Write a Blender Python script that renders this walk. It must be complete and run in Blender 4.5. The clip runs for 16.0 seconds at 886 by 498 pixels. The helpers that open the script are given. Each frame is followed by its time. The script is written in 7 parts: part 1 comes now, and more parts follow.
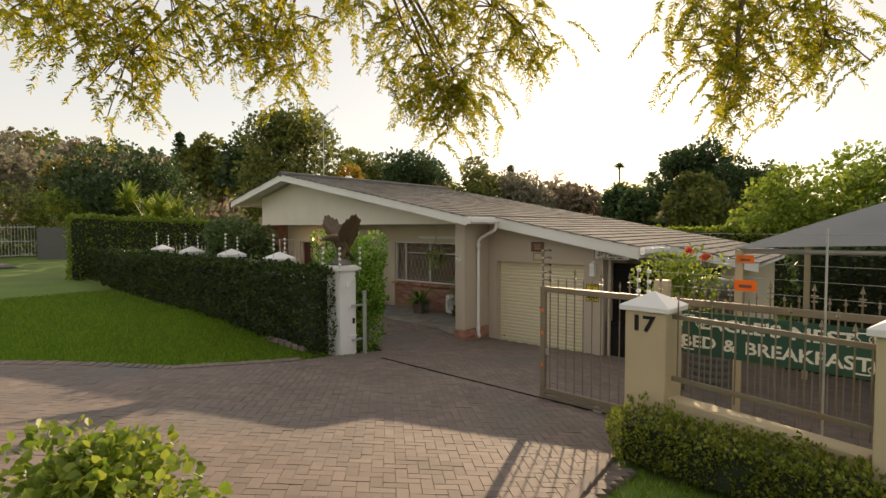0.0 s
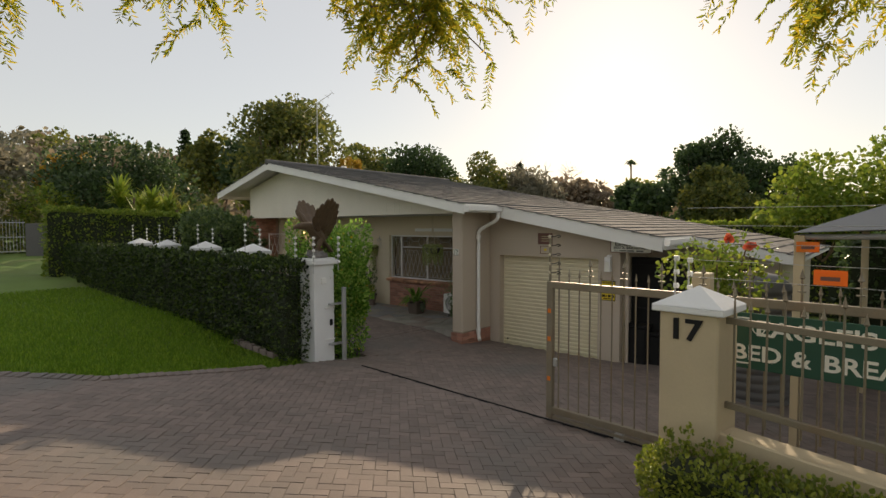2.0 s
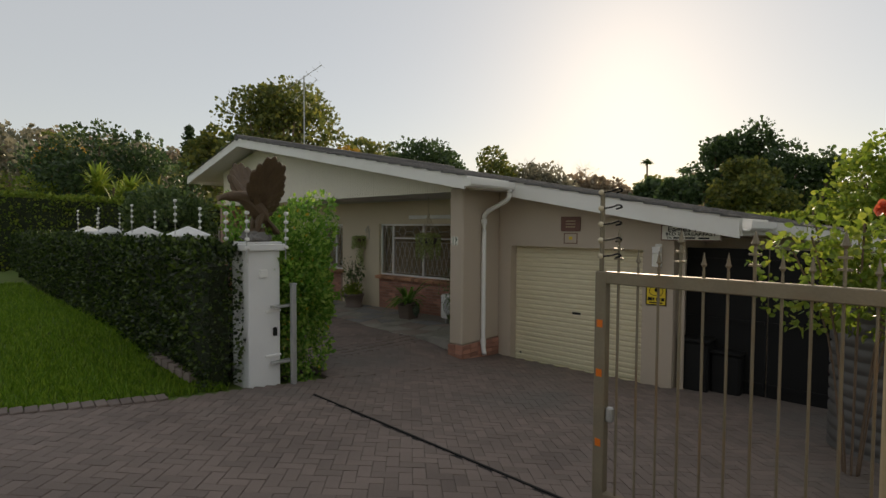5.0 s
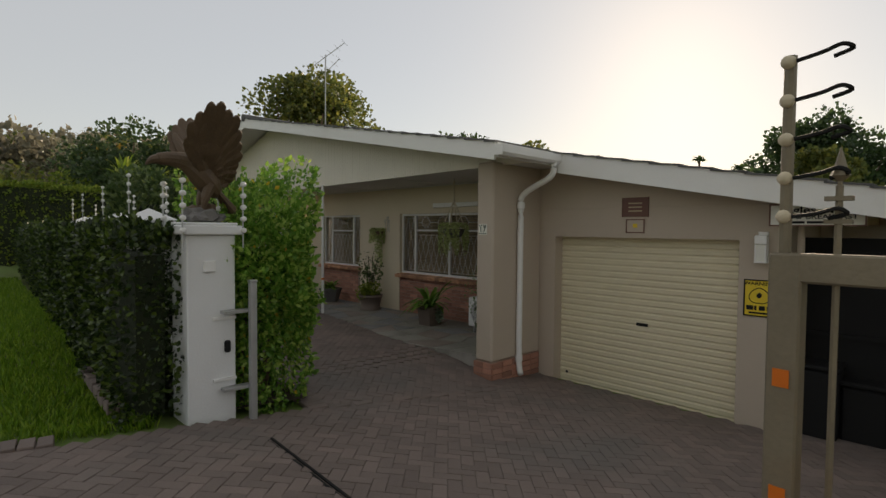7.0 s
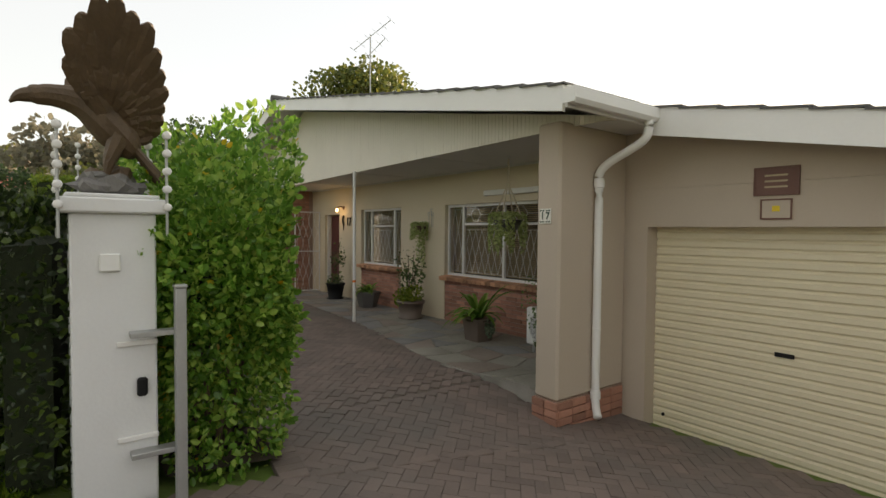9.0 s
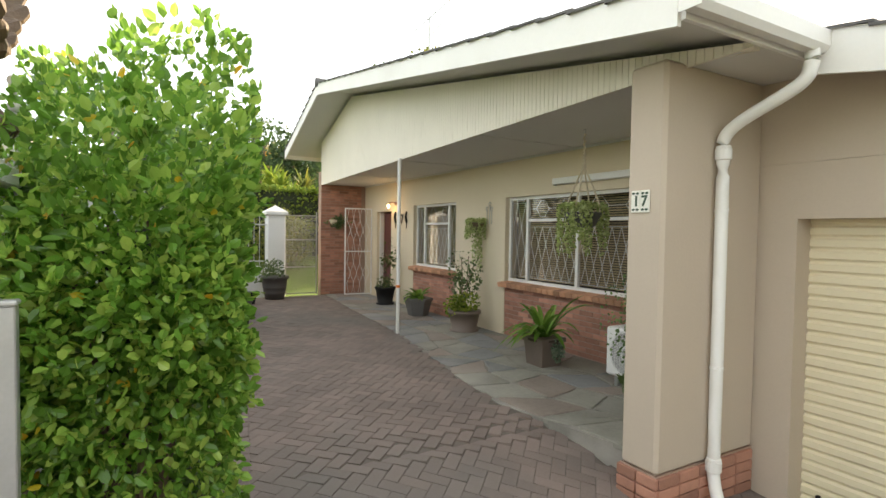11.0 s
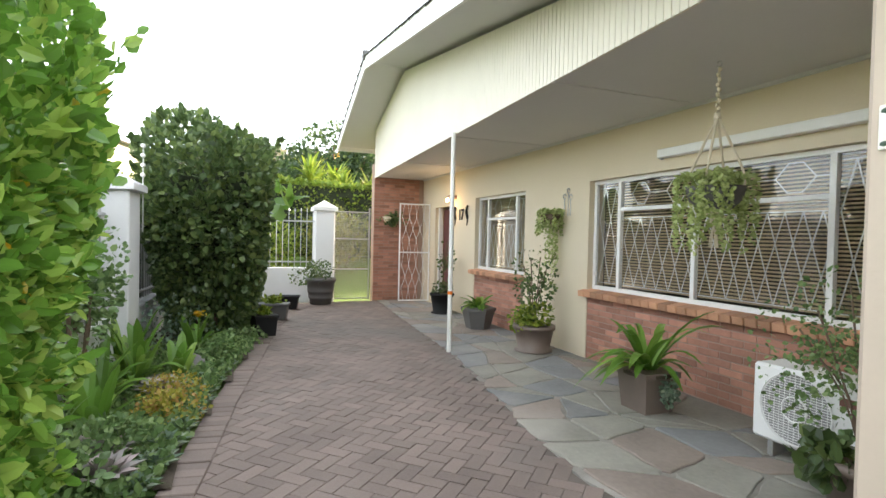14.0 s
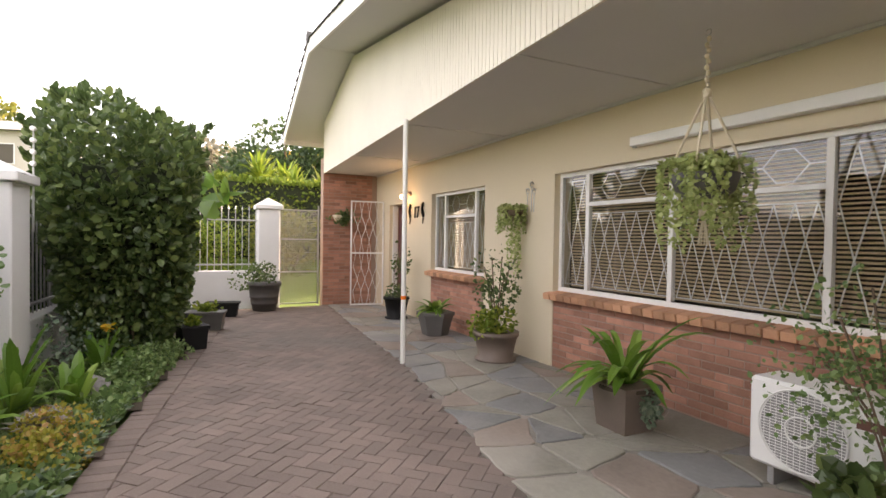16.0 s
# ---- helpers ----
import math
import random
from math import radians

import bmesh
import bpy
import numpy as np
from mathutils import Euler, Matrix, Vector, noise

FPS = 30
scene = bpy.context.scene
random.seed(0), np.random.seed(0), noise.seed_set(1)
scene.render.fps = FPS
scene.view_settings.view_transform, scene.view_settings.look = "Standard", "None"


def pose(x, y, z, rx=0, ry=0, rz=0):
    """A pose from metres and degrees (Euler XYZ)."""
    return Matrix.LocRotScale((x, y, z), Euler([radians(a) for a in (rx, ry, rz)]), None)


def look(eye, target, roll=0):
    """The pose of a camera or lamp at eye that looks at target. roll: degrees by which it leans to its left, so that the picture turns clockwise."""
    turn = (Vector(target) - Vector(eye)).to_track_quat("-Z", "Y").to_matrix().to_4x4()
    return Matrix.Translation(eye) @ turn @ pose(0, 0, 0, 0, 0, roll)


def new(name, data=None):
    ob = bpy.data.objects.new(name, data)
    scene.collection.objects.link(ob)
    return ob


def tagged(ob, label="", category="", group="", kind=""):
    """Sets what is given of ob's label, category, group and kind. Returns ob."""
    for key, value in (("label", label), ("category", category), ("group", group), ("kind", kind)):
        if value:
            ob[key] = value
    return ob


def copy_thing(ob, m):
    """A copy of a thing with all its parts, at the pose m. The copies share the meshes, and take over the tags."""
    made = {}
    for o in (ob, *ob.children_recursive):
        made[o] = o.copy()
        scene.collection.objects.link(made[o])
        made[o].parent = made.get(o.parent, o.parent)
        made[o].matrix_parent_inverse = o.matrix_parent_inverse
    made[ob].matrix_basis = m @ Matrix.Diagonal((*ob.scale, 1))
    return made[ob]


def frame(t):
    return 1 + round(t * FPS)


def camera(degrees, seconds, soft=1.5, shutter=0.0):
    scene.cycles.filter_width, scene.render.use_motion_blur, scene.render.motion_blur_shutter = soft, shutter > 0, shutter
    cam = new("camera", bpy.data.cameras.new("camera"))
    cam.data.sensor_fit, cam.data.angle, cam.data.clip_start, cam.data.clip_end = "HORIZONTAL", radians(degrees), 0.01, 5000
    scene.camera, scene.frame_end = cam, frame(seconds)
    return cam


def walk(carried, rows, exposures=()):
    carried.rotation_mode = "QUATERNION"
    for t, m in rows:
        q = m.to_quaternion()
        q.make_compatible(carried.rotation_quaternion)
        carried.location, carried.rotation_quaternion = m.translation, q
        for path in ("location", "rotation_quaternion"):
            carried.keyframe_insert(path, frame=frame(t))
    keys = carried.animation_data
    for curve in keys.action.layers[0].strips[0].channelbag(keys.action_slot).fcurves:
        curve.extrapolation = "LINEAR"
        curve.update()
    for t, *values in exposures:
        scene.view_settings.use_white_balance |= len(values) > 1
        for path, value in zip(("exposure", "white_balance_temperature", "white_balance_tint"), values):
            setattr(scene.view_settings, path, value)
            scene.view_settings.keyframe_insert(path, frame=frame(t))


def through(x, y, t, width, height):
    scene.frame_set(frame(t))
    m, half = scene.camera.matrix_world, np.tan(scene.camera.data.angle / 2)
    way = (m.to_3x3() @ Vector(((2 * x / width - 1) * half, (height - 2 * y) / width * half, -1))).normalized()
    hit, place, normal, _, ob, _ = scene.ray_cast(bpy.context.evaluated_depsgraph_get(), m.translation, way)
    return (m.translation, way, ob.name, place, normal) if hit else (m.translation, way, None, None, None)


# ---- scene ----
cam = camera(81.0, 16.0)
PATH = [
    (0, (0.24, -0.208, 1.767), (-1.018, 1.344, 1.682), -0.1),
    (0.5, (0.096, 0.11, 1.724), (-1.167, 1.658, 1.637), -0.1),
    (1, (-0.06, 0.432, 1.69), (-1.33, 1.974, 1.605), -0.2),
    (1.5, (-0.206, 0.781, 1.616), (-1.487, 2.315, 1.532), -0.2),
    (2, (-0.429, 1.113, 1.543), (-1.715, 2.642, 1.456), -0.1),
    (2.5, (-0.637, 1.457, 1.493), (-1.93, 2.981, 1.408), -0.1),
    (3, (-0.848, 1.803, 1.452), (-2.146, 3.323, 1.37), -0.0),
    (3.5, (-1.102, 2.131, 1.373), (-2.405, 3.646, 1.293), 0.2),
    (6, (-2.422, 4.12, 1.066), (-3.778, 5.587, 0.988), 0.4),
    (6.5, (-2.692, 4.524, 1.005), (-4.095, 5.947, 0.926), 0.4),
    (7, (-3.0, 4.874, 0.957), (-4.431, 6.269, 0.881), 0.5),
    (7.5, (-3.343, 5.249, 0.927), (-4.797, 6.62, 0.85), 0.5),
    (8, (-3.65, 5.632, 0.884), (-5.126, 6.98, 0.809), 0.4),
    (8.5, (-3.975, 5.965, 0.842), (-5.509, 7.246, 0.77), 0.5),
    (9, (-4.254, 6.308, 0.806), (-5.841, 7.524, 0.736), 0.5),
    (11.5, (-5.604, 7.543, 0.678), (-7.373, 8.474, 0.621), 1.0),
    (12, (-5.862, 7.724, 0.602), (-7.663, 8.591, 0.555), 1.1),
    (12.5, (-6.088, 7.892, 0.562), (-7.92, 8.695, 0.516), 1.1),
    (13, (-6.325, 8.021, 0.552), (-8.174, 8.782, 0.507), 1.3),
    (13.5, (-6.545, 8.162, 0.546), (-8.401, 8.907, 0.503), 1.2),
    (14, (-6.725, 8.263, 0.561), (-8.583, 9.002, 0.518), 1.3),
    (14.5, (-6.887, 8.34, 0.555), (-8.745, 9.079, 0.512), 1.2),
    (15, (-7.036, 8.414, 0.553), (-8.893, 9.155, 0.511), 1.1),
    (15.5, (-7.177, 8.49, 0.535), (-9.014, 9.281, 0.496), 1.0),
    (16, (-7.288, 8.56, 0.544), (-9.081, 9.446, 0.505), 0.9),
]
EXPOSURES = [(0, 0.17, 8200, 16), (1.5, 0.0, 7700, 15), (3.5, -0.33, 7300, 13), (7, -0.3, 7400, 14), (8, 0.0, 7500, 13), (9, 0.52, 7800, 13), (11.5, 1.95, 7300, 11), (12.5, 2.33, 7000, 11), (14, 2.33, 6850, 12), (15.6, 2.3, 6850, 12), (16, 2.1, 7700, 24)]
walk(cam, [(t, look(eye, target, roll)) for t, eye, target, roll in PATH], EXPOSURES)

# ---- world and sun ----
SUN_YAW, SUN_UP = 21.5, 18.5   # degrees from +y towards -x, and above the horizon
world = bpy.data.worlds.new("world")
scene.world = world
world.use_nodes = True
wn = world.node_tree
sky = wn.nodes.new("ShaderNodeTexSky")
sky.sky_type, sky.sun_disc = "NISHITA", False
sky.sun_elevation, sky.sun_rotation = radians(SUN_UP), radians(-SUN_YAW)
sky.air_density, sky.dust_density, sky.ozone_density = 1.0, 0.4, 1.0
haze = wn.nodes.new("ShaderNodeBackground")      # even milky haze over the clear sky
haze.inputs[0].default_value, haze.inputs[1].default_value = (0.78, 0.84, 0.89, 1), 0.64
both = wn.nodes.new("ShaderNodeAddShader")
wn.links.new(sky.outputs[0], wn.nodes["Background"].inputs[0])
wn.nodes["Background"].inputs[1].default_value = 0.05
wn.links.new(wn.nodes["Background"].outputs[0], both.inputs[0])
wn.links.new(haze.outputs[0], both.inputs[1])
wn.links.new(both.outputs[0], wn.nodes["World Output"].inputs["Surface"])
sun = new("sun", bpy.data.lights.new("sun", "SUN"))
sun.data.energy, sun.data.angle, sun.data.color = 4.6, radians(0.6), (1.0, 0.86, 0.66)
to_sun = Vector((-math.sin(radians(SUN_YAW)) * math.cos(radians(SUN_UP)), math.cos(radians(SUN_YAW)) * math.cos(radians(SUN_UP)), math.sin(radians(SUN_UP))))
sun.matrix_world = look(to_sun * 50, (0, 0, 0))


# ---- materials ----
def mat(name, colour, rough=0.7, vary=0.18, scale=3.0, fine=60.0, bump=0.15, metal=0.0, island=0.0, obj=0.0, stain=None, stain_amount=0.0, spec=0.5, through=0.0, sheen=None):
    """A procedural surface: broad and fine variation of one base colour, stains, fine relief."""
    m = bpy.data.materials.new(name)
    m.use_nodes = True
    n, l = m.node_tree.nodes, m.node_tree.links
    p = n["Principled BSDF"]
    p.inputs["Roughness"].default_value, p.inputs["Metallic"].default_value = rough, metal
    p.inputs["Specular IOR Level"].default_value = spec
    tc = n.new("ShaderNodeTexCoord")
    geo = n.new("ShaderNodeNewGeometry")
    def noise_tex(s, d):
        t = n.new("ShaderNodeTexNoise")
        t.inputs["Scale"].default_value, t.inputs["Detail"].default_value = s, d
        l.new(geo.outputs["Position"], t.inputs["Vector"])
        return t.outputs["Fac"]
    def math_node(op, a, b):
        t = n.new("ShaderNodeMath")
        t.operation = op
        for k, v in ((0, a), (1, b)):
            if isinstance(v, (int, float)):
                t.inputs[k].default_value = v
            else:
                l.new(v, t.inputs[k])
        return t.outputs[0]
    broad, grain = noise_tex(scale, 4), noise_tex(fine, 3)
    f = math_node("ADD", math_node("MULTIPLY", math_node("SUBTRACT", broad, 0.5), 2.2 * vary), math_node("MULTIPLY", math_node("SUBTRACT", grain, 0.5), 1.2 * vary))
    if island:
        f = math_node("ADD", f, math_node("MULTIPLY", math_node("SUBTRACT", geo.outputs["Random Per Island"], 0.5), island))
    if obj:
        oi = n.new("ShaderNodeObjectInfo")
        f = math_node("ADD", f, math_node("MULTIPLY", math_node("SUBTRACT", oi.outputs["Random"], 0.5), obj))
    f = math_node("ADD", f, 1.0)
    mul = n.new("ShaderNodeVectorMath")
    mul.operation = "SCALE"
    mul.inputs[0].default_value = colour
    l.new(f, mul.inputs["Scale"])
    col = mul.outputs[0]
    if stain:
        mix = n.new("ShaderNodeMix")
        mix.data_type = "RGBA"
        ramp = n.new("ShaderNodeMapRange")
        ramp.inputs["From Min"].default_value, ramp.inputs["From Max"].default_value = 0.5, 0.72
        ramp.inputs["To Max"].default_value = stain_amount
        l.new(noise_tex(scale * 0.45, 6), ramp.inputs["Value"])
        l.new(ramp.outputs[0], mix.inputs["Factor"])
        l.new(col, mix.inputs["A"])
        mix.inputs["B"].default_value = (*stain, 1)
        col = mix.outputs["Result"]
    if sheen:
        mix = n.new("ShaderNodeMix")
        mix.data_type = "RGBA"
        r2 = n.new("ShaderNodeMapRange")
        r2.inputs["From Min"].default_value, r2.inputs["From Max"].default_value = 0.45, 0.95
        l.new(geo.outputs["Random Per Island"], r2.inputs["Value"])
        l.new(r2.outputs[0], mix.inputs["Factor"])
        l.new(col, mix.inputs["A"])
        mix.inputs["B"].default_value = (*sheen, 1)
        col = mix.outputs["Result"]
    l.new(col, p.inputs["Base Color"])
    if bump:
        b = n.new("ShaderNodeBump")
        b.inputs["Strength"].default_value, b.inputs["Distance"].default_value = bump, 0.01
        l.new(grain, b.inputs["Height"])
        l.new(b.outputs[0], p.inputs["Normal"])
    if through:
        tr = n.new("ShaderNodeBsdfTranslucent")
        ms = n.new("ShaderNodeMixShader")
        ms.inputs[0].default_value = through
        l.new(col, tr.inputs[0])
        l.new(p.outputs[0], ms.inputs[1])
        l.new(tr.outputs[0], ms.inputs[2])
        l.new(ms.outputs[0], n["Material Output"].inputs["Surface"])
    return m


def leaf_mat(name, colour, young=None, rough=0.45, through=0.4, vary=0.5):
    return mat(name, colour, rough, 0.15, 1.2, 40, 0.0, island=vary, through=through, sheen=young)


def glass_mat():
    m = bpy.data.materials.new("window_glass")
    m.use_nodes = True
    p = m.node_tree.nodes["Principled BSDF"]
    p.inputs["Base Color"].default_value = (1, 1, 1, 1)
    p.inputs["Roughness"].default_value, p.inputs["Transmission Weight"].default_value, p.inputs["IOR"].default_value = 0.02, 1.0, 1.45
    return m


def lamp_mat(name, colour, strength):
    m = bpy.data.materials.new(name)
    m.use_nodes = True
    p = m.node_tree.nodes["Principled BSDF"]
    p.inputs["Emission Color"].default_value, p.inputs["Emission Strength"].default_value = (*colour, 1), strength
    return m


M_GROUND = mat("grass_soil", (0.10, 0.165, 0.025), 0.9, 0.35, 0.6, 30, 0.4, stain=(0.12, 0.10, 0.035), stain_amount=0.5)
M_SOIL = mat("garden_soil", (0.06, 0.045, 0.03), 0.95, 0.3, 4, 50, 0.5)
M_BED = mat("paving_sand", (0.125, 0.105, 0.088), 0.95, 0.25, 3, 80, 0.3)
M_PAVER = mat("clay_paver", (0.182, 0.141, 0.121), 0.8, 0.28, 1.3, 70, 0.35, island=0.3, stain=(0.135, 0.127, 0.115), stain_amount=0.8)
M_PAVER_OBJ = mat("clay_paver_single", (0.182, 0.141, 0.121), 0.8, 0.28, 1.3, 70, 0.35, obj=0.3, stain=(0.135, 0.127, 0.115), stain_amount=0.8)
M_STONE = mat("slate_flagstone", (0.245, 0.235, 0.20), 0.65, 0.3, 2.5, 30, 0.4, obj=0.22, stain=(0.40, 0.375, 0.33), stain_amount=0.55)
M_STONE_PINK = mat("pink_slate_flagstone", (0.25, 0.205, 0.175), 0.65, 0.3, 2.5, 30, 0.4, obj=0.22, stain=(0.36, 0.33, 0.29), stain_amount=0.45)
M_STONE_BLUE = mat("blue_slate_flagstone", (0.20, 0.205, 0.205), 0.6, 0.3, 2.5, 30, 0.4, obj=0.22, stain=(0.38, 0.36, 0.33), stain_amount=0.45)
M_FLAGBED = mat("flagstone_mortar", (0.23, 0.215, 0.19), 0.9, 0.3, 3.5, 60, 0.4, stain=(0.42, 0.39, 0.35), stain_amount=0.7)
M_BRICKBED = mat("brick_mortar", (0.34, 0.235, 0.185), 0.9, 0.2, 5, 60, 0.3)
M_CREAM = mat("cream_plaster", (0.52, 0.435, 0.345), 0.75, 0.05, 0.9, 45, 0.12, stain=(0.42, 0.355, 0.28), stain_amount=0.45)
M_PORCHWALL = mat("cream_porch_paint", (0.67, 0.575, 0.42), 0.65, 0.04, 0.9, 45, 0.1)
M_WHITE = mat("white_paint", (0.80, 0.79, 0.76), 0.5, 0.04, 2, 40, 0.06, stain=(0.6, 0.56, 0.5), stain_amount=0.25)
# white gable paint with warm bounced light mixed into its base colour
M_GABLE = mat("white_gable_bounce_tint", (0.80, 0.75, 0.64), 0.55, 0.04, 2, 40, 0.06, stain=(0.66, 0.61, 0.5), stain_amount=0.25)
M_WHITEWALL = mat("white_wall_paint", (0.74, 0.74, 0.73), 0.75, 0.05, 1.5, 50, 0.15, stain=(0.5, 0.48, 0.44), stain_amount=0.35)
M_CEIL = mat("porch_ceiling_paint", (0.66, 0.65, 0.63), 0.7, 0.03, 1.5, 40, 0.05)
M_TAN = mat("tan_pillar_paint", (0.52, 0.42, 0.27), 0.7, 0.08, 2.5, 45, 0.15, stain=(0.36, 0.29, 0.2), stain_amount=0.4)
M_ROOF = mat("grey_roof_tile", (0.125, 0.122, 0.12), 0.95, 0.2, 2.0, 35, 0.3, island=0.4, spec=0.15)
M_BRICK = mat("red_face_brick", (0.40, 0.195, 0.135), 0.8, 0.2, 6, 60, 0.3, obj=0.6, stain=(0.26, 0.13, 0.09), stain_amount=0.5)
M_SILLB = mat("sill_brick", (0.50, 0.26, 0.15), 0.75, 0.2, 6, 60, 0.25, obj=0.6)
M_GARAGE = mat("cream_roller_door", (0.74, 0.66, 0.47), 0.45, 0.04, 2, 40, 0.04)
M_GATE = mat("weathered_gate_steel", (0.22, 0.185, 0.13), 0.55, 0.2, 5, 60, 0.15, metal=0.3, stain=(0.25, 0.13, 0.06), stain_amount=0.5)
M_GALV = mat("galvanised_steel", (0.45, 0.45, 0.44), 0.45, 0.12, 5, 60, 0.08, metal=0.6)
M_BLACK = mat("black_plastic", (0.014, 0.014, 0.014), 0.7, 0.1, 4, 50, 0.05, spec=0.2)
# dark base colour stands in for the dimness of unlit rooms
M_UNLIT_ROOM = mat("unlit_room_tone", (0.10, 0.085, 0.065), 0.8, 0.1, 2, 30, 0.05)
M_GREEN = mat("sign_green", (0.014, 0.075, 0.048), 0.4, 0.08, 3, 40, 0.03)
M_SIGNW = mat("sign_lettering", (0.75, 0.74, 0.66), 0.5, 0.04, 4, 40, 0.0)
M_YELLOW = mat("sign_yellow", (0.80, 0.58, 0.03), 0.45, 0.06, 4, 40, 0.0)
M_ORANGE = mat("orange_tag", (0.85, 0.22, 0.02), 0.55, 0.08, 6, 40, 0.05, through=0.3)
M_BROWN = mat("brown_plaque", (0.16, 0.07, 0.05), 0.5, 0.1, 6, 40, 0.05)
M_BRONZE = mat("eagle_cast", (0.10, 0.062, 0.032), 0.6, 0.35, 9, 50, 0.4)
M_ROCK = mat("statue_rock", (0.20, 0.19, 0.18), 0.85, 0.3, 8, 60, 0.5)
M_BARK = mat("bark", (0.16, 0.11, 0.075), 0.9, 0.3, 6, 40, 0.6)
M_POT = mat("grey_plastic_pot", (0.11, 0.105, 0.10), 0.55, 0.12, 5, 50, 0.06)
M_POTB = mat("brown_plastic_pot", (0.17, 0.13, 0.105), 0.55, 0.12, 5, 50, 0.06)
M_GLASS = glass_mat()
M_BLIND = mat("blind_slat", (0.60, 0.46, 0.28), 0.6, 0.06, 3, 40, 0.0)
M_ACWHITE = mat("ac_casing", (0.78, 0.78, 0.75), 0.4, 0.03, 3, 40, 0.02)
M_FANGREY = mat("fan_grey", (0.30, 0.30, 0.29), 0.6, 0.1, 6, 50, 0.05)
M_ROPE = mat("macrame_cord", (0.62, 0.54, 0.40), 0.9, 0.1, 10, 90, 0.3)
M_SHADE = mat("shade_cloth", (0.16, 0.17, 0.18), 0.8, 0.1, 2, 90, 0.1)
M_DOORRED = mat("dark_red_door", (0.10, 0.02, 0.02), 0.4, 0.1, 3, 40, 0.03)
M_FARWALL = mat("far_wall", (0.55, 0.50, 0.42), 0.8, 0.08, 2, 30, 0.1)
M_FARROOF = mat("far_roof", (0.32, 0.30, 0.28), 0.8, 0.15, 2, 30, 0.1)
M_ROAD = mat("asphalt", (0.075, 0.07, 0.068), 0.9, 0.2, 1.5, 80, 0.3)
L_HEDGE = leaf_mat("hedge_leaf", (0.022, 0.046, 0.009), (0.10, 0.15, 0.022), rough=0.3, vary=0.9, through=0.3)
L_BUSH = leaf_mat("bright_bush_leaf", (0.17, 0.36, 0.055), (0.42, 0.56, 0.12), rough=0.18, through=0.5, vary=0.8)
L_YELLOW = leaf_mat("yellowed_leaf", (0.66, 0.50, 0.04), (0.75, 0.40, 0.03), rough=0.3, through=0.5)
L_DARK = leaf_mat("dark_climber_leaf", (0.09, 0.145, 0.05), (0.19, 0.25, 0.08), rough=0.33)
L_BOX = leaf_mat("low_hedge_leaf", (0.17, 0.22, 0.03), (0.38, 0.40, 0.06), through=0.5)
L_JAC = leaf_mat("feathery_leaf", (0.34, 0.38, 0.05), (0.66, 0.48, 0.04), through=0.75)
L_OLIVE = leaf_mat("olive_leaf", (0.13, 0.16, 0.045), (0.26, 0.25, 0.05), through=0.5)
L_DEEP = leaf_mat("deep_green_leaf", (0.05, 0.09, 0.035), (0.09, 0.14, 0.045), through=0.45)
L_LIME = leaf_mat("lime_leaf", (0.18, 0.27, 0.035), (0.34, 0.38, 0.06), through=0.5)
L_GOLD = leaf_mat("golden_leaf", (0.35, 0.22, 0.03), (0.50, 0.30, 0.03))
L_DRY = leaf_mat("dry_leaf", (0.25, 0.19, 0.13), (0.30, 0.25, 0.17), through=0.5)
# leaf colour paled and greyed to imitate aerial haze
L_HAZE = leaf_mat("hazed_far_leaf", (0.22, 0.21, 0.15), (0.28, 0.25, 0.18), through=0.5)
L_STRAP = leaf_mat("strap_leaf", (0.13, 0.27, 0.04), (0.27, 0.40, 0.08), rough=0.35)
L_SUCC = leaf_mat("succulent_leaf", (0.20, 0.30, 0.20), (0.30, 0.36, 0.26))
L_TRAIL = leaf_mat("trailing_leaf", (0.38, 0.46, 0.16), (0.52, 0.58, 0.26))
L_GRASS = leaf_mat("grass_blade", (0.16, 0.30, 0.022), (0.29, 0.40, 0.045), through=0.45)
L_BEDLEAF = leaf_mat("bed_leaf", (0.14, 0.24, 0.08), (0.26, 0.36, 0.14), rough=0.4)
L_GOLDEN = leaf_mat("stonecrop_leaf", (0.40, 0.38, 0.06), (0.48, 0.28, 0.10), rough=0.45)
L_PINK = leaf_mat("dusty_pink_leaf", (0.34, 0.31, 0.29), (0.42, 0.34, 0.33), rough=0.5, through=0.2)
L_ROSE = mat("rose_petal", (0.75, 0.16, 0.08), 0.5, 0.1, 8, 40, 0, through=0.3)


# ---- building blocks ----
def finish(name, bm, material, smooth=False):
    me = bpy.data.meshes.new(name)
    bm.to_mesh(me)
    bm.free()
    me.materials.append(material)
    if smooth:
        for p in me.polygons:
            p.use_smooth = True
    return me


def part(name, bm, material, parent=None, label="", smooth=False):
    """Links a bmesh as one mesh object, under a thing or a part where one is given."""
    ob = new(name, finish(name, bm, material, smooth))
    if parent is not None:
        ob.parent = parent
    if label:
        tagged(ob, label)
    return ob


def thing(name, label, category, group="", kind="", at=None):
    e = new(name)
    if at is not None:
        e.matrix_basis = at if isinstance(at, Matrix) else Matrix.Translation(at)
    e.empty_display_size = 0.2
    return tagged(e, label, category, group, kind)


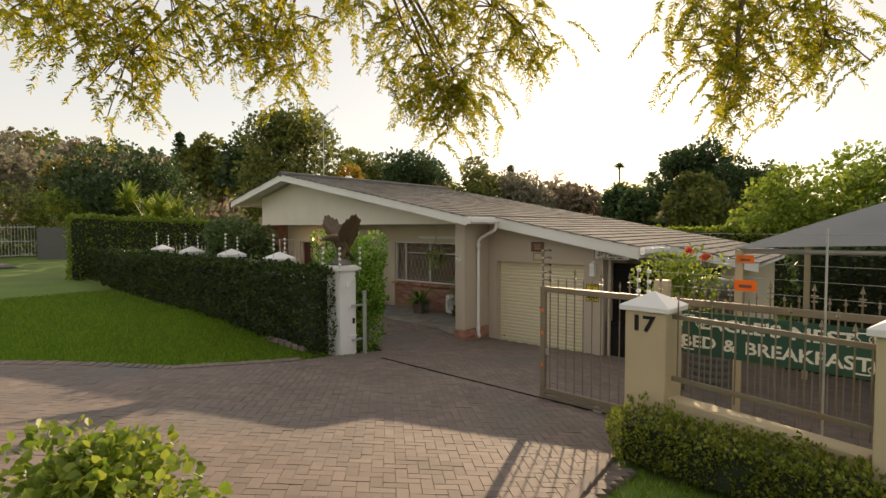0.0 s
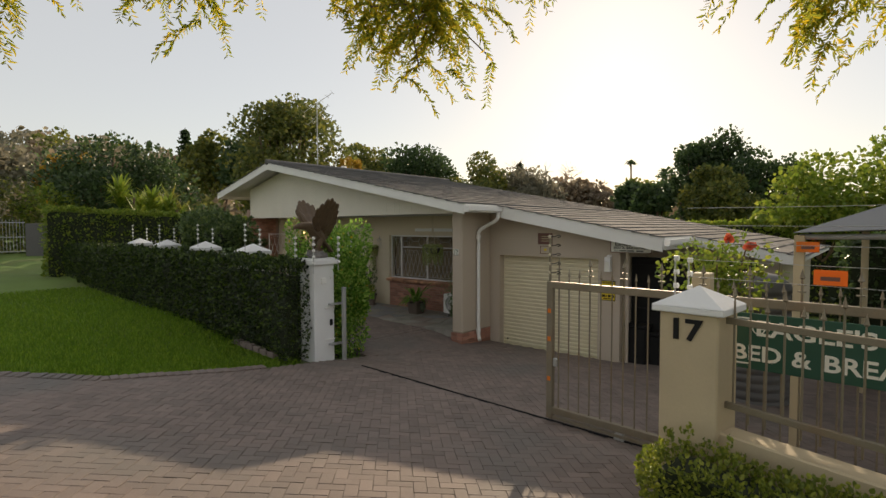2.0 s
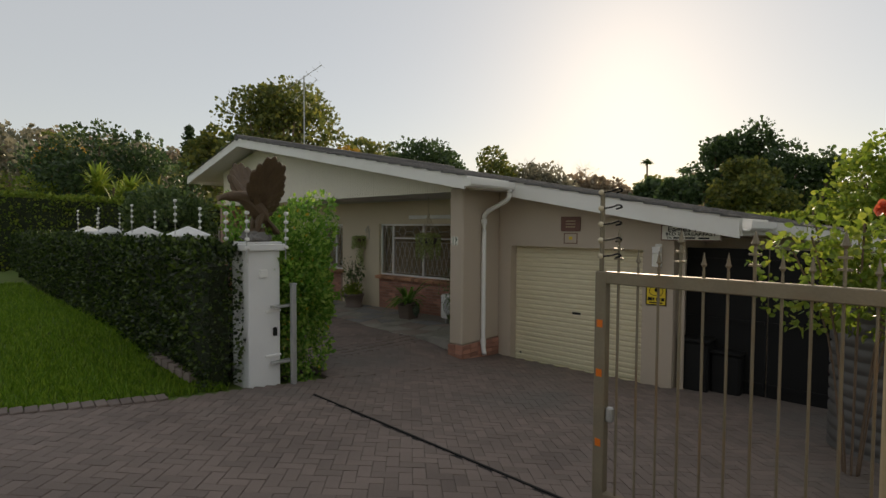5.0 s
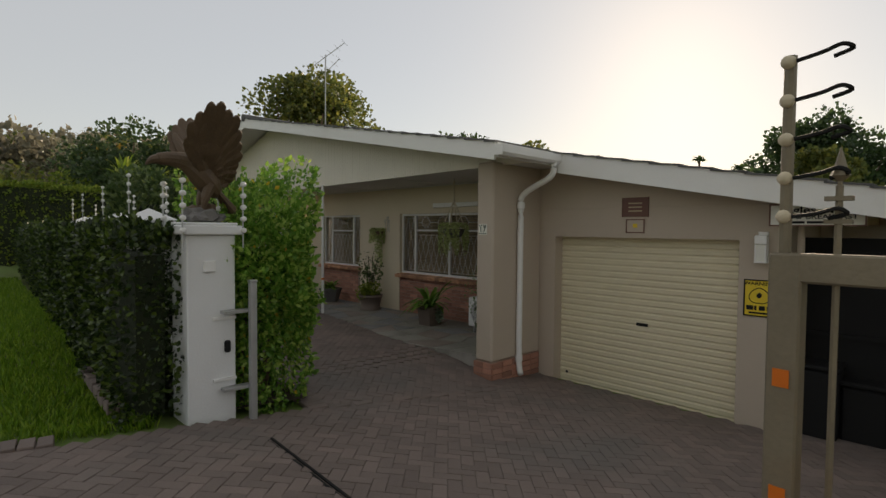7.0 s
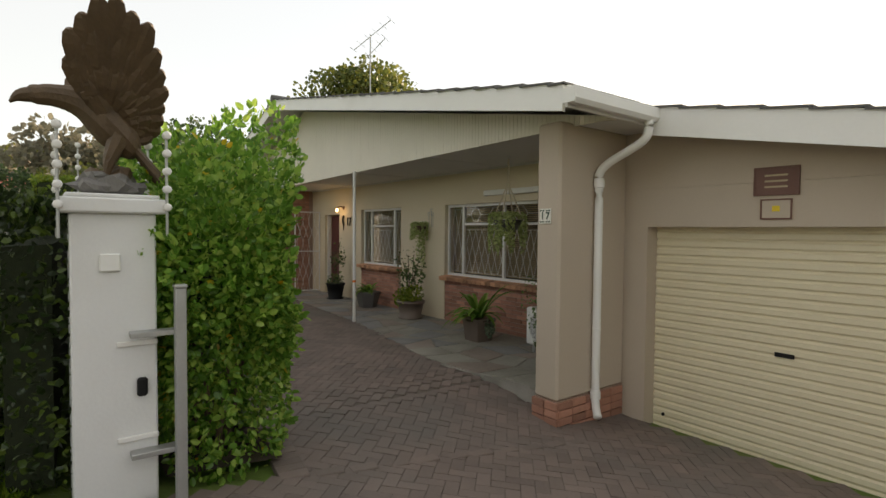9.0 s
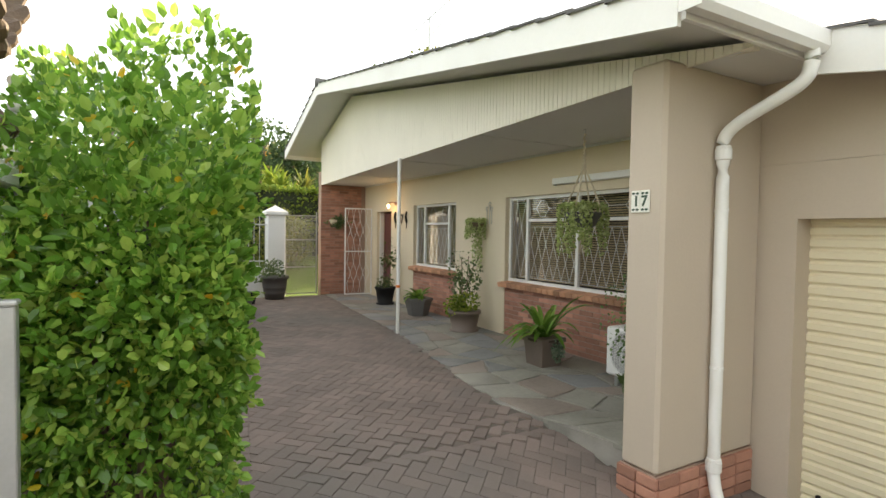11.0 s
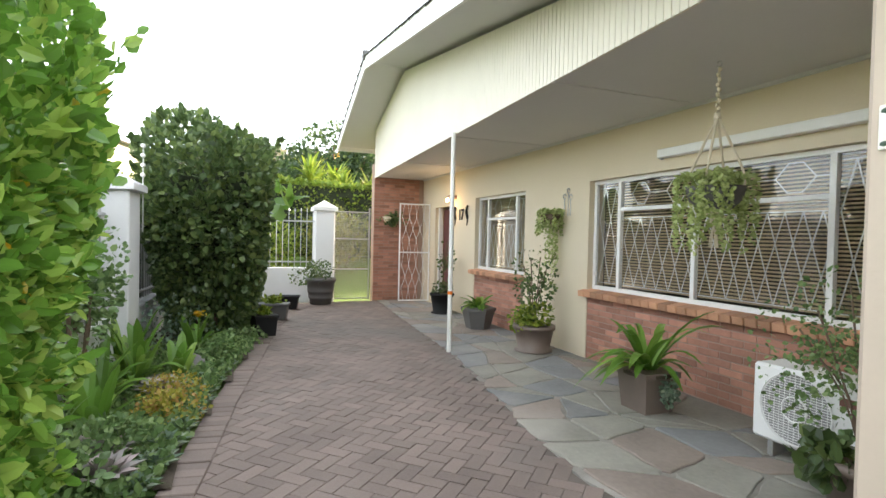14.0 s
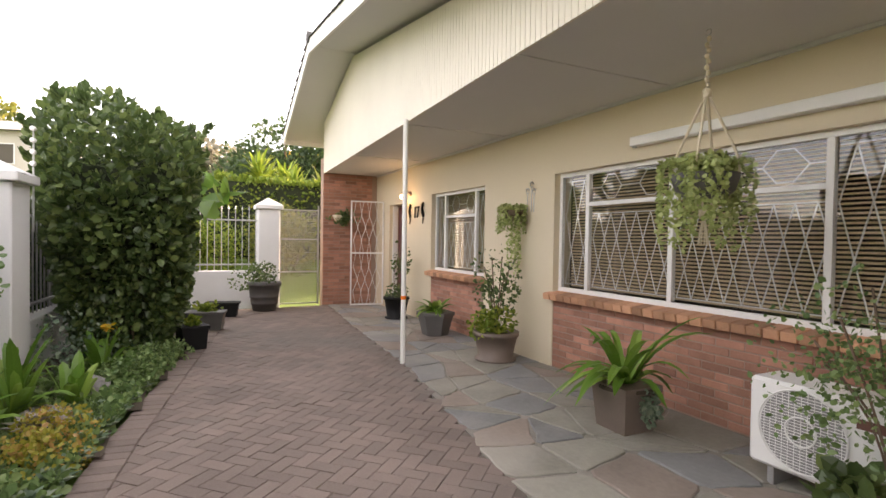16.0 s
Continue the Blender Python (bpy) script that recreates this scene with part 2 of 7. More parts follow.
def box(bm, x0, x1, y0, y1, z0, z1, bevel=0.0, m=None):
    r = bmesh.ops.create_cube(bm, size=1)
    bmesh.ops.transform(bm, matrix=Matrix.Translation(((x0 + x1) / 2, (y0 + y1) / 2, (z0 + z1) / 2)) @ Matrix.Diagonal((abs(x1 - x0), abs(y1 - y0), abs(z1 - z0), 1)), verts=r["verts"])
    if bevel:
        es = list({e for v in r["verts"] for e in v.link_edges})
        g = bmesh.ops.bevel(bm, geom=es, offset=bevel, segments=1, affect="EDGES", profile=0.5)
    if m is not None:
        vs = r["verts"] if not bevel else list({v for f in g["faces"] for v in f.verts})
        bmesh.ops.transform(bm, matrix=m, verts=vs)
    return bm


def abox(*a, **k):
    return box(bmesh.new(), *a, **k)


def rod(bm, p, q, r0, r1=None, seg=8):
    """A round bar from p to q."""
    p, q = Vector(p), Vector(q)
    d = q - p
    r1 = r0 if r1 is None else r1
    m = Matrix.Translation((p + q) / 2) @ d.to_track_quat("Z", "Y").to_matrix().to_4x4()
    bmesh.ops.create_cone(bm, cap_ends=True, segments=seg, radius1=r0, radius2=r1, depth=d.length, matrix=m)
    return bm


def ball(bm, c, r, sub=2, squash=(1, 1, 1)):
    bmesh.ops.create_icosphere(bm, subdivisions=sub, radius=r, matrix=Matrix.Translation(c) @ Matrix.Diagonal((*squash, 1)))
    return bm


def lathe(bm, profile, seg=20, at=(0, 0, 0)):
    """A turned shape from (radius, height) steps."""
    rings = []
    for r, z in profile:
        rings.append([bm.verts.new((at[0] + r * math.cos(2 * math.pi * k / seg), at[1] + r * math.sin(2 * math.pi * k / seg), at[2] + z)) for k in range(seg)])
    for a, b in zip(rings, rings[1:]):
        for k in range(seg):
            bm.faces.new((a[k], a[(k + 1) % seg], b[(k + 1) % seg], b[k]))
    bm.faces.new(rings[0][::-1])
    bm.faces.new(rings[-1])
    return bm


def prism(bm, outline, y0, y1):
    """A solid from an outline in x and z, between two depths."""
    a = [bm.verts.new((x, y0, z)) for x, z in outline]
    b = [bm.verts.new((x, y1, z)) for x, z in outline]
    n = len(a)
    bm.faces.new(a)
    bm.faces.new(b[::-1])
    for k in range(n):
        bm.faces.new((a[k], b[k], b[(k + 1) % n], a[(k + 1) % n]))
    bmesh.ops.recalc_face_normals(bm, faces=bm.faces)
    return bm


def tube(bm, pts, r, seg=8):
    """A bent round pipe along points."""
    pts = [Vector(p) for p in pts]
    rings = []
    for i, p in enumerate(pts):
        d = (pts[min(i + 1, len(pts) - 1)] - pts[max(i - 1, 0)]).normalized()
        rot = d.to_track_quat("Z", "Y").to_matrix()
        rr = r[i] if isinstance(r, (list, tuple)) else r
        rings.append([bm.verts.new(p + rot @ Vector((rr * math.cos(2 * math.pi * k / seg), rr * math.sin(2 * math.pi * k / seg), 0))) for k in range(seg)])
    for a, b in zip(rings, rings[1:]):
        for k in range(seg):
            bm.faces.new((a[k], a[(k + 1) % seg], b[(k + 1) % seg], b[k]))
    bm.faces.new(rings[0][::-1])
    bm.faces.new(rings[-1])
    return bm


def smooth_path(pts, steps=6):
    """Catmull-Rom points along a line."""
    pts = [Vector(p) for p in pts]
    out = []
    for i in range(len(pts) - 1):
        p0, p1, p2, p3 = pts[max(i - 1, 0)], pts[i], pts[i + 1], pts[min(i + 2, len(pts) - 1)]
        for k in range(steps):
            t = k / steps
            out.append(0.5 * ((2 * p1) + (p2 - p0) * t + (2 * p0 - 5 * p1 + 4 * p2 - p3) * t * t + (3 * p1 - p0 - 3 * p2 + p3) * t ** 3))
    return out + [pts[-1]]


RNG = np.random.default_rng(7)


def rand_dirs(n):
    v = RNG.normal(size=(n, 3))
    return v / np.linalg.norm(v, axis=1, keepdims=True)


LEAF = np.array([(0, 0, 0), (0.3, 0.36, 0.10), (0.72, 0.30, 0.08), (1, 0, 0), (0.72, -0.30, 0.08), (0.3, -0.36, 0.10)])


def leaves_mesh(name, centres, sizes, material, outward=None, width=1.0, droop=0.0):
    """Many small folded leaves at the given places, as one mesh."""
    n = len(centres)
    a = rand_dirs(n)
    if outward is not None:
        a = a * 0.9 + outward * 0.9
    a[:, 2] -= droop
    a /= np.linalg.norm(a, axis=1, keepdims=True) + 1e-9
    b = np.cross(a, rand_dirs(n))
    b /= np.linalg.norm(b, axis=1, keepdims=True) + 1e-9
    c = np.cross(a, b)
    s = np.asarray(sizes).reshape(-1, 1, 1)
    L = LEAF * np.array([1, width, 1])
    v = centres[:, None, :] + s * (L[None, :, 0:1] * a[:, None, :] + L[None, :, 1:2] * b[:, None, :] + L[None, :, 2:3] * c[:, None, :])
    me = bpy.data.meshes.new(name)
    base = np.arange(n)[:, None] * 6
    f = np.concatenate([base + np.array([0, 1, 2, 3]), base + np.array([0, 3, 4, 5])], axis=1).reshape(-1, 4)
    me.from_pydata(v.reshape(-1, 3).tolist(), [], f.tolist())
    me.materials.append(material)
    return me


def lump(p, k=1.0, seed=0.0):
    return noise.noise(Vector((p[0] * k + seed, p[1] * k - seed, p[2] * k + 3.1 * seed)))


def shell_points(n, half, power=4.0, depth=0.25, rough=0.12, k=1.6, seed=0.0):
    """Points near the uneven surface of a rounded block, and the way outwards."""
    d = rand_dirs(n)
    h = np.array(half)
    r = (np.abs(d / h) ** power).sum(axis=1) ** (-1 / power)
    p = d * r[:, None]
    w = np.array([1 + rough * 2 * lump(q, k, seed) for q in p])
    inn = 1 - depth * RNG.random(n) ** 2
    return p * (w * inn)[:, None], d


def block_points(n, x0, x1, y0, y1, z0, z1, depth=0.10, rough=0.07):
    """Points just under the faces of a clipped block, all but its underside, spread by area."""
    dx, dy, dz = x1 - x0, y1 - y0, z1 - z0
    areas = np.array([dx * dy, dx * dz, dx * dz, dy * dz, dy * dz])
    face = RNG.choice(5, size=n, p=areas / areas.sum())
    u, v, w = RNG.random(n), RNG.random(n), RNG.random(n) ** 2 * depth
    p, o = np.zeros((n, 3)), np.zeros((n, 3))
    for f in range(5):
        i = face == f
        a, b, e = u[i], v[i], w[i]
        if f == 0:
            p[i], o[i] = np.stack([x0 + a * dx, y0 + b * dy, z1 - e], 1), (0, 0, 1)
        elif f in (1, 2):
            p[i], o[i] = np.stack([x0 + a * dx, (y0 + e) if f == 1 else (y1 - e), z0 + b * dz], 1), (0, -1 if f == 1 else 1, 0)
        else:
            p[i], o[i] = np.stack([(x0 + e) if f == 3 else (x1 - e), y0 + a * dy, z0 + b * dz], 1), (-1 if f == 3 else 1, 0, 0)
    g = np.array([lump(q, 2.2, 0.7) + 0.5 * lump(q, 6.0, 2.7) for q in p])
    return p + o * (g * rough)[:, None], o


# ---- lie of the land ----
DRIVE_Z = ((-60, 1.6), (-3, 0.28), (0, 0.0), (3, -0.38), (5, -0.62), (6.4, -0.74), (8, -0.92), (11.5, -1.23), (15, -1.35), (60, -2.6), (500, -3.0))
COURT_Z = -0.86


def ease(a, b, v):
    t = min(max((v - a) / (b - a), 0), 1)
    return t * t * (3 - 2 * t)


def land(x, y):
    """Height of the ground."""
    z = DRIVE_Z[-1][1]
    for (y0, z0), (y1, z1) in zip(DRIVE_Z, DRIVE_Z[1:]):
        if y <= y1:
            z = z0 + (z1 - z0) * max(y - y0, 0) / (y1 - y0)
            break
    lawn = -0.42 + 0.30 * ease(-14, -24, x) + 0.22 * ease(-24, -40, x)
    side = ease(-8.0, -13.5, x) * (1 - ease(6.3, 6.7, y))
    z += (lawn - z) * side
    court = ease(-7.3, -9.2, x) * ease(6.2, 7.0, y) * (1 - ease(-18.6, -20.0, x))
    z += (COURT_Z - z) * court
    z += (0.0 - z) * ease(-18.6, -20.0, x) * ease(6.3, 6.7, y)
    d = math.hypot(x, y)
    if d > 60:
        z += ease(60, 190, d) * (29 * math.exp(-((x + 230) / 110) ** 2 - ((y - 50) / 90) ** 2) + 5 * math.exp(-((x + 40) / 200) ** 2 - ((y - 300) / 120) ** 2))
    return z


def axis_steps(lo, hi, step, far):
    a = list(np.arange(lo, hi + 1e-6, step))
    g, left, right = step, [lo], [hi]
    while left[-1] > -far:
        g *= 1.25
        left.append(left[-1] - g)
        right.append(right[-1] + g)
    return left[:0:-1] + a + right[1:]


def build_ground():
    xs, ys = axis_steps(-26, 8, 0.4, 600), axis_steps(-6, 16, 0.4, 600)
    v = [(x, y, land(x, y) - 0.05) for y in ys for x in xs]
    w = len(xs)
    f = [(j * w + i, j * w + i + 1, (j + 1) * w + i + 1, (j + 1) * w + i) for j in range(len(ys) - 1) for i in range(w - 1)]
    me = bpy.data.meshes.new("ground")
    me.from_pydata(v, [], f)
    me.materials.append(M_GROUND)
    for p in me.polygons:
        p.use_smooth = True
    return tagged(new("ground", me), "short green lawn and soil around the drive", "ground", kind="structure")


ground = build_ground()


def line_at(pts, v, k=1):
    """The other coordinate of a line of points at v, past its ends too."""
    o = 1 - k
    pts = sorted(pts, key=lambda p: p[k])
    for a, b in zip(pts, pts[1:]):
        if v <= b[k] or b is pts[-1]:
            return a[o] + (b[o] - a[o]) * (v - a[k]) / (b[k] - a[k])


LAWN_EDGE = ((-13.0, -2.0), (-9.72, 1.57), (-8.11, 3.32), (-7.78, 5.47), (-7.7, 7.0))
BED_EDGE = ((-7.6, 7.74), (-10.1, 8.13), (-11.34, 8.29), (-13.15, 8.59), (-17.0, 9.25), (-18.2, 9.48))
STONE_EDGE = ((-7.8, 10.5), (-9.3, 10.2), (-12.7, 10.75), (-18.1, 11.2))


def paved(x, y):
    if y > 11.33 and x > -7.2:
        return x > -4.4 and y < 12.9 and x < 4
    if y < -1.6 or y > 12.9 or x > 4:
        return False
    if y < 5.35:
        right = -1.5 + max(2.9 - y, 0) * 0.55 if y < 4.8 else -1.75
        return line_at(LAWN_EDGE, y) < x < right
    if x > -7.64:
        if y < 6.5:
            return line_at(LAWN_EDGE, y) < x
        return y < 11.4
    if x < -17.9:
        return False
    return line_at(BED_EDGE, x, 0) - 0.10 < y < line_at(STONE_EDGE, x, 0)


def brick_mesh_np(name, corners, up, chamfer, material):
    """Bricks as one mesh. corners: n x 4 x 3 top corners, counterclockwise; up: their thickness."""
    c = np.asarray(corners)
    mid = c.mean(axis=1, keepdims=True)
    d = c - mid
    top = mid + d * (1 - chamfer / (np.linalg.norm(d, axis=2, keepdims=True) / 1.5))
    low, base = c.copy(), c.copy()
    low[:, :, 2] -= chamfer * 0.7
    base[:, :, 2] -= up
    v = np.concatenate([base, low, top], axis=1)
    q = [(k, (k + 1) % 4, 4 + (k + 1) % 4, 4 + k) for k in range(4)] + [(4 + k, 4 + (k + 1) % 4, 8 + (k + 1) % 4, 8 + k) for k in range(4)] + [(8, 9, 10, 11)]
    f = (np.arange(len(c))[:, None, None] * 12 + np.array(q)[None]).reshape(-1, 4)
    me = bpy.data.meshes.new(name)
    me.from_pydata(v.reshape(-1, 3).tolist(), [], f.tolist())
    me.materials.append(material)
    return me


# bedding sand under the pavers
def sheet(name, x0, x1, y0, y1, step, test, lift, material, label, category):
    xs, ys = np.arange(x0, x1 + 1e-6, step), np.arange(y0, y1 + 1e-6, step)
    idx, v, f = {}, [], []
    def vert(i, j):
        if (i, j) not in idx:
            idx[i, j] = len(v)
            v.append((xs[i], ys[j], land(xs[i], ys[j]) + lift))
        return idx[i, j]
    for i in range(len(xs) - 1):
        for j in range(len(ys) - 1):
            if test((xs[i] + xs[i + 1]) / 2, (ys[j] + ys[j + 1]) / 2):
                f.append((vert(i, j), vert(i + 1, j), vert(i + 1, j + 1), vert(i, j + 1)))
    me = bpy.data.meshes.new(name)
    me.from_pydata(v, [], f)
    me.materials.append(material)
    return tagged(new(name, me), label, category, kind="structure")


pavement = sheet("pavement", -18, 4, -1.6, 12.9, 0.1, paved, -0.007, M_BED, "herringbone paving of weathered pink-grey clay bricks", "pavement")


# ---- house ----
WALL_Y = 12.22          # face of the porch wall
GABLE_A, GABLE_B = (-7.83, 10.47), (-17.95, 11.07)
CEIL_Z = 1.865
RIDGE_X, RIDGE_Z, SLOPE_R, SLOPE_L = -15.4, 3.60, 0.188, 0.215
EAVE_R, EAVE_L = -3.45, -19.15


def gable_y(x):
    return GABLE_A[1] + (x - GABLE_A[0]) * (GABLE_B[1] - GABLE_A[1]) / (GABLE_B[0] - GABLE_A[0])


def verge_y(x):
    return 10.22 - 0.0627 * (x - RIDGE_X)


def roof_z(x):
    return RIDGE_Z - (SLOPE_R * (x - RIDGE_X) if x > RIDGE_X else SLOPE_L * (RIDGE_X - x))


def wall_with_openings(name, x0, x1, y0, y1, z0, z1, openings, material, label):
    """A wall along x with openings (x0, x1, z0, z1) cut right through."""
    xs = sorted({x0, x1, *[v for o in openings for v in o[:2]]})
    zs = sorted({z0, z1, *[v for o in openings for v in o[2:]]})
    bm = bmesh.new()
    for a, b in zip(xs, xs[1:]):
        run = None
        for c, d in zip(zs, zs[1:]):
            solid = not any(o[0] <= (a + b) / 2 <= o[1] and o[2] <= (c + d) / 2 <= o[3] for o in openings)
            if solid:
                run = (run[0], d) if run else (c, d)
            if run and (not solid or d == zs[-1]):
                box(bm, a, b, y0, y1, run[0], run[1])
                run = None
    bmesh.ops.remove_doubles(bm, verts=bm.verts, dist=0.0005)
    return tagged(part(name, bm, material), label, "wall", kind="structure")


WIN1 = (-11.92, -8.75, -0.02, 1.285)
WIN2 = (-15.15, -13.42, 0.02, 1.285)
DOOR = (-17.15, -16.30, COURT_Z - 0.1, 1.20)
SILL1, SILL2 = -0.09, -0.05
wall_porch = wall_with_openings("wall_porch", -17.95, -7.15, WALL_Y, WALL_Y + 0.24, -1.4, 1.9, [
    (WIN1[0], WIN1[1], -1.0, WIN1[3]), (WIN2[0], WIN2[1], -1.0, WIN2[3]), DOOR], M_PORCHWALL, "cream painted porch wall with two windows and a door")
# solid backing behind the brick aprons
for nm, w, s in (("wall_apron_1", WIN1, SILL1), ("wall_apron_2", WIN2, SILL2)):
    tagged(part(nm, abox(w[0] - 0.0, w[1], WALL_Y + 0.012, WALL_Y + 0.24, -1.4, s - 0.002), M_BRICKBED), "mortar bed of a face brick apron under a window", "wall", kind="structure")
wall_end = tagged(part("wall_end", abox(-18.19, -17.965, 11.07, 12.46, -1.3, CEIL_Z + 0.3), M_BRICKBED), "red face brick end wall of the porch", "wall", kind="structure")
tagged(part("wall_house_left", abox(-18.19, -17.96, 12.46, 19, -1.3, 3.0), M_CREAM), "cream side wall of the house", "wall", kind="structure")
tagged(part("wall_house_back", abox(-18.19, -3.6, 18.8, 19.0, -1.5, 1.4), M_CREAM), "cream back wall of the house", "wall", kind="structure")
# room shell behind the windows, its dimness put into the dark colour
tagged(part("wall_room_back", abox(-17.94, -7.2, 15.6, 15.75, -1.3, 1.88), M_UNLIT_ROOM), "inner wall of the rooms behind the windows, coloured dark for their dimness", "wall", kind="structure")
tagged(part("floor_room", abox(-17.94, -7.2, WALL_Y + 0.25, 15.6, -1.1, -0.9), M_UNLIT_ROOM), "floor of the rooms behind the windows, coloured dark for their dimness", "floor", kind="structure")
tagged(part("ceiling_room", abox(-17.94, -7.2, WALL_Y + 0.25, 15.6, 1.86, 1.9), M_UNLIT_ROOM), "ceiling of the rooms behind the windows", "ceiling", kind="structure")
# garage front with its deep door opening
GAR = (-7.30, -4.86, -1.3, 0.865)
wall_garage = wall_with_openings("wall_garage", -7.88, -4.40, 11.37, 11.62, -1.6, 1.26, [(GAR[0], GAR[1], -1.6, GAR[3])], M_CREAM, "cream plastered garage front")
bm = bmesh.new()
prism(bm, [(-7.88, 1.262), (-4.40, 1.262), (-4.40, roof_z(-4.40) - 0.13), (-7.88, roof_z(-7.88) - 0.13)], 11.37, 11.62)
tagged(part("wall_garage_upper", bm, M_CREAM), "cream plastered wall over the garage door, cut to the roof slope", "wall", kind="structure")
tagged(part("wall_garage_side", abox(-4.62, -4.40, 11.62, 18.8, -1.6, 1.38), M_CREAM), "cream plastered garage side wall", "wall", kind="structure")
tagged(part("wall_wing", abox(-4.39, -1.9, 13.0, 13.2, -1.6, 1.05), M_CREAM), "cream wall of the rear wing in shade", "wall", kind="structure")
tagged(part("wall_wing_side", abox(-2.1, -1.88, 13.2, 18.8, -1.6, 1.0), M_CREAM), "cream side wall of the rear wing", "wall", kind="structure")
# square porch column with a brick foot
column = thing("porch_column", "deep cream plastered porch column on a red brick foot", "column", at=(-7.5, 10.6, -1.2))
part("shaft", abox(-0.36, -0.06, -0.34, 0.768, 0.33, 3.08, 0.025), M_CREAM, column)
# porch ceiling
bm = bmesh.new()
q = [(GABLE_A[0] + 0.7, gable_y(-7.13)), (GABLE_B[0], GABLE_B[1]), (-17.95, WALL_Y), (-7.13, WALL_Y)]
lo = [bm.verts.new((x, y + (0.0215 if k < 2 else 0), CEIL_Z)) for k, (x, y) in enumerate(q)]
hi = [bm.verts.new((x, y + (0.0215 if k < 2 else 0), CEIL_Z + 0.03)) for k, (x, y) in enumerate(q)]
bm.faces.new(lo), bm.faces.new(hi[::-1])
for k in range(4):
    bm.faces.new((lo[k], hi[k], hi[(k + 1) % 4], lo[(k + 1) % 4]))
for x in (-15.4, -12.9, -10.4):
    box(bm, x - 0.02, x + 0.02, gable_y(x) + 0.05, WALL_Y - 0.01, CEIL_Z - 0.008, CEIL_Z)
box(bm, -17.9, -7.9, WALL_Y - 0.03, WALL_Y, CEIL_Z - 0.03, CEIL_Z - 0.002)
bmesh.ops.recalc_face_normals(bm, faces=bm.faces)
tagged(part("ceiling_porch", bm, M_CEIL), "flat pale grey painted porch ceiling with cover strips", "ceiling", kind="structure")
# gable: narrow vertical boards
gable = tagged(part("wall_gable", bmesh.new(), M_GABLE), "white boarded gable over the porch, tinted for warm bounced light", "wall", kind="structure")
n_boards = 170
for k in range(n_boards):
    u0, u1 = k / n_boards, (k + 1) / n_boards
    xa = GABLE_A[0] + 0.72 + (GABLE_B[0] - GABLE_A[0] - 0.72) * u0
    xb = GABLE_A[0] + 0.72 + (GABLE_B[0] - GABLE_A[0] - 0.72) * u1
    ya, yb = gable_y(xa), gable_y(xb)
    g = 0.0025
    bm = bmesh.new()
    pts = [(xa - g, ya), (xb + g, yb), (xb + g, yb + 0.02), (xa - g, ya + 0.02)]
    a = [bm.verts.new((x, y, CEIL_Z - 0.02)) for x, y in pts]
    b = [bm.verts.new((x, y, roof_z(x) - 0.17)) for x, y in pts]
    bm.faces.new(a), bm.faces.new(b[::-1])
    for j in range(4):
        bm.faces.new((a[j], b[j], b[(j + 1) % 4], a[(j + 1) % 4]))
    bmesh.ops.recalc_face_normals(bm, faces=bm.faces)
    part("board", bm, M_GABLE, gable)
bm = bmesh.new()
pts = [(GABLE_A[0] + 0.70, gable_y(GABLE_A[0] + 0.7) + 0.021), (GABLE_B[0], GABLE_B[1] + 0.021)]
vs = [bm.verts.new((x, y, z)) for (x, y), z in zip(pts + pts[::-1], (CEIL_Z + 0.012, CEIL_Z + 0.012, roof_z(GABLE_B[0]) - 0.2, roof_z(-7.13) - 0.2))]
mid = [bm.verts.new((RIDGE_X, gable_y(RIDGE_X) + 0.021, RIDGE_Z - 0.2))]
bm.faces.new((vs[0], vs[1], vs[2], mid[0], vs[3]))
r = bmesh.ops.extrude_face_region(bm, geom=list(bm.faces))
bmesh.ops.translate(bm, vec=(0, 0.08, 0), verts=[e for e in r["geom"] if isinstance(e, bmesh.types.BMVert)])
bmesh.ops.recalc_face_normals(bm, faces=bm.faces)
part("backing", bm, M_GABLE, gable)


# roof decks, tiles and fascias
def slab(bm, pts, thick):
    a = [bm.verts.new(p) for p in pts]
    b = [bm.verts.new((p[0], p[1], p[2] - thick)) for p in pts]
    bm.faces.new(a), bm.faces.new(b[::-1])
    for k in range(len(a)):
        bm.faces.new((a[k], b[k], b[(k + 1) % len(a)], a[(k + 1) % len(a)]))
    bmesh.ops.recalc_face_normals(bm, faces=bm.faces)
    return bm


FR_Y = 10.92            # front edge of the garage roof
STEP_X = -7.08
roof = thing("roof", "low grey tiled gable roof with white fascia boards", "roof", kind="structure")
bm = bmesh.new()
Z = lambda x, d=0.05: roof_z(x) - d
slab(bm, [(RIDGE_X, verge_y(RIDGE_X) + 0.03, Z(RIDGE_X)), (STEP_X, verge_y(STEP_X) + 0.03, Z(STEP_X)), (STEP_X, 19.4, Z(STEP_X)), (RIDGE_X, 19.4, Z(RIDGE_X))], 0.07)
slab(bm, [(STEP_X, FR_Y + 0.03, Z(STEP_X)), (EAVE_R, FR_Y + 0.03, Z(EAVE_R)), (EAVE_R, 19.4, Z(EAVE_R)), (STEP_X, 19.4, Z(STEP_X))], 0.07)
slab(bm, [(EAVE_L, verge_y(EAVE_L) + 0.03, Z(EAVE_L)), (RIDGE_X, verge_y(RIDGE_X) + 0.03, Z(RIDGE_X)), (RIDGE_X, 19.4, Z(RIDGE_X)), (EAVE_L, 19.4, Z(EAVE_L))], 0.07)
slab(bm, [(EAVE_R, 12.75, Z(EAVE_R)), (-1.5, 12.75, Z(-1.5)), (-1.5, 19.4, Z(-1.5)), (EAVE_R, 19.4, Z(EAVE_R))], 0.07)
part("deck", bm, M_CEIL, roof, "pale boarded soffit")


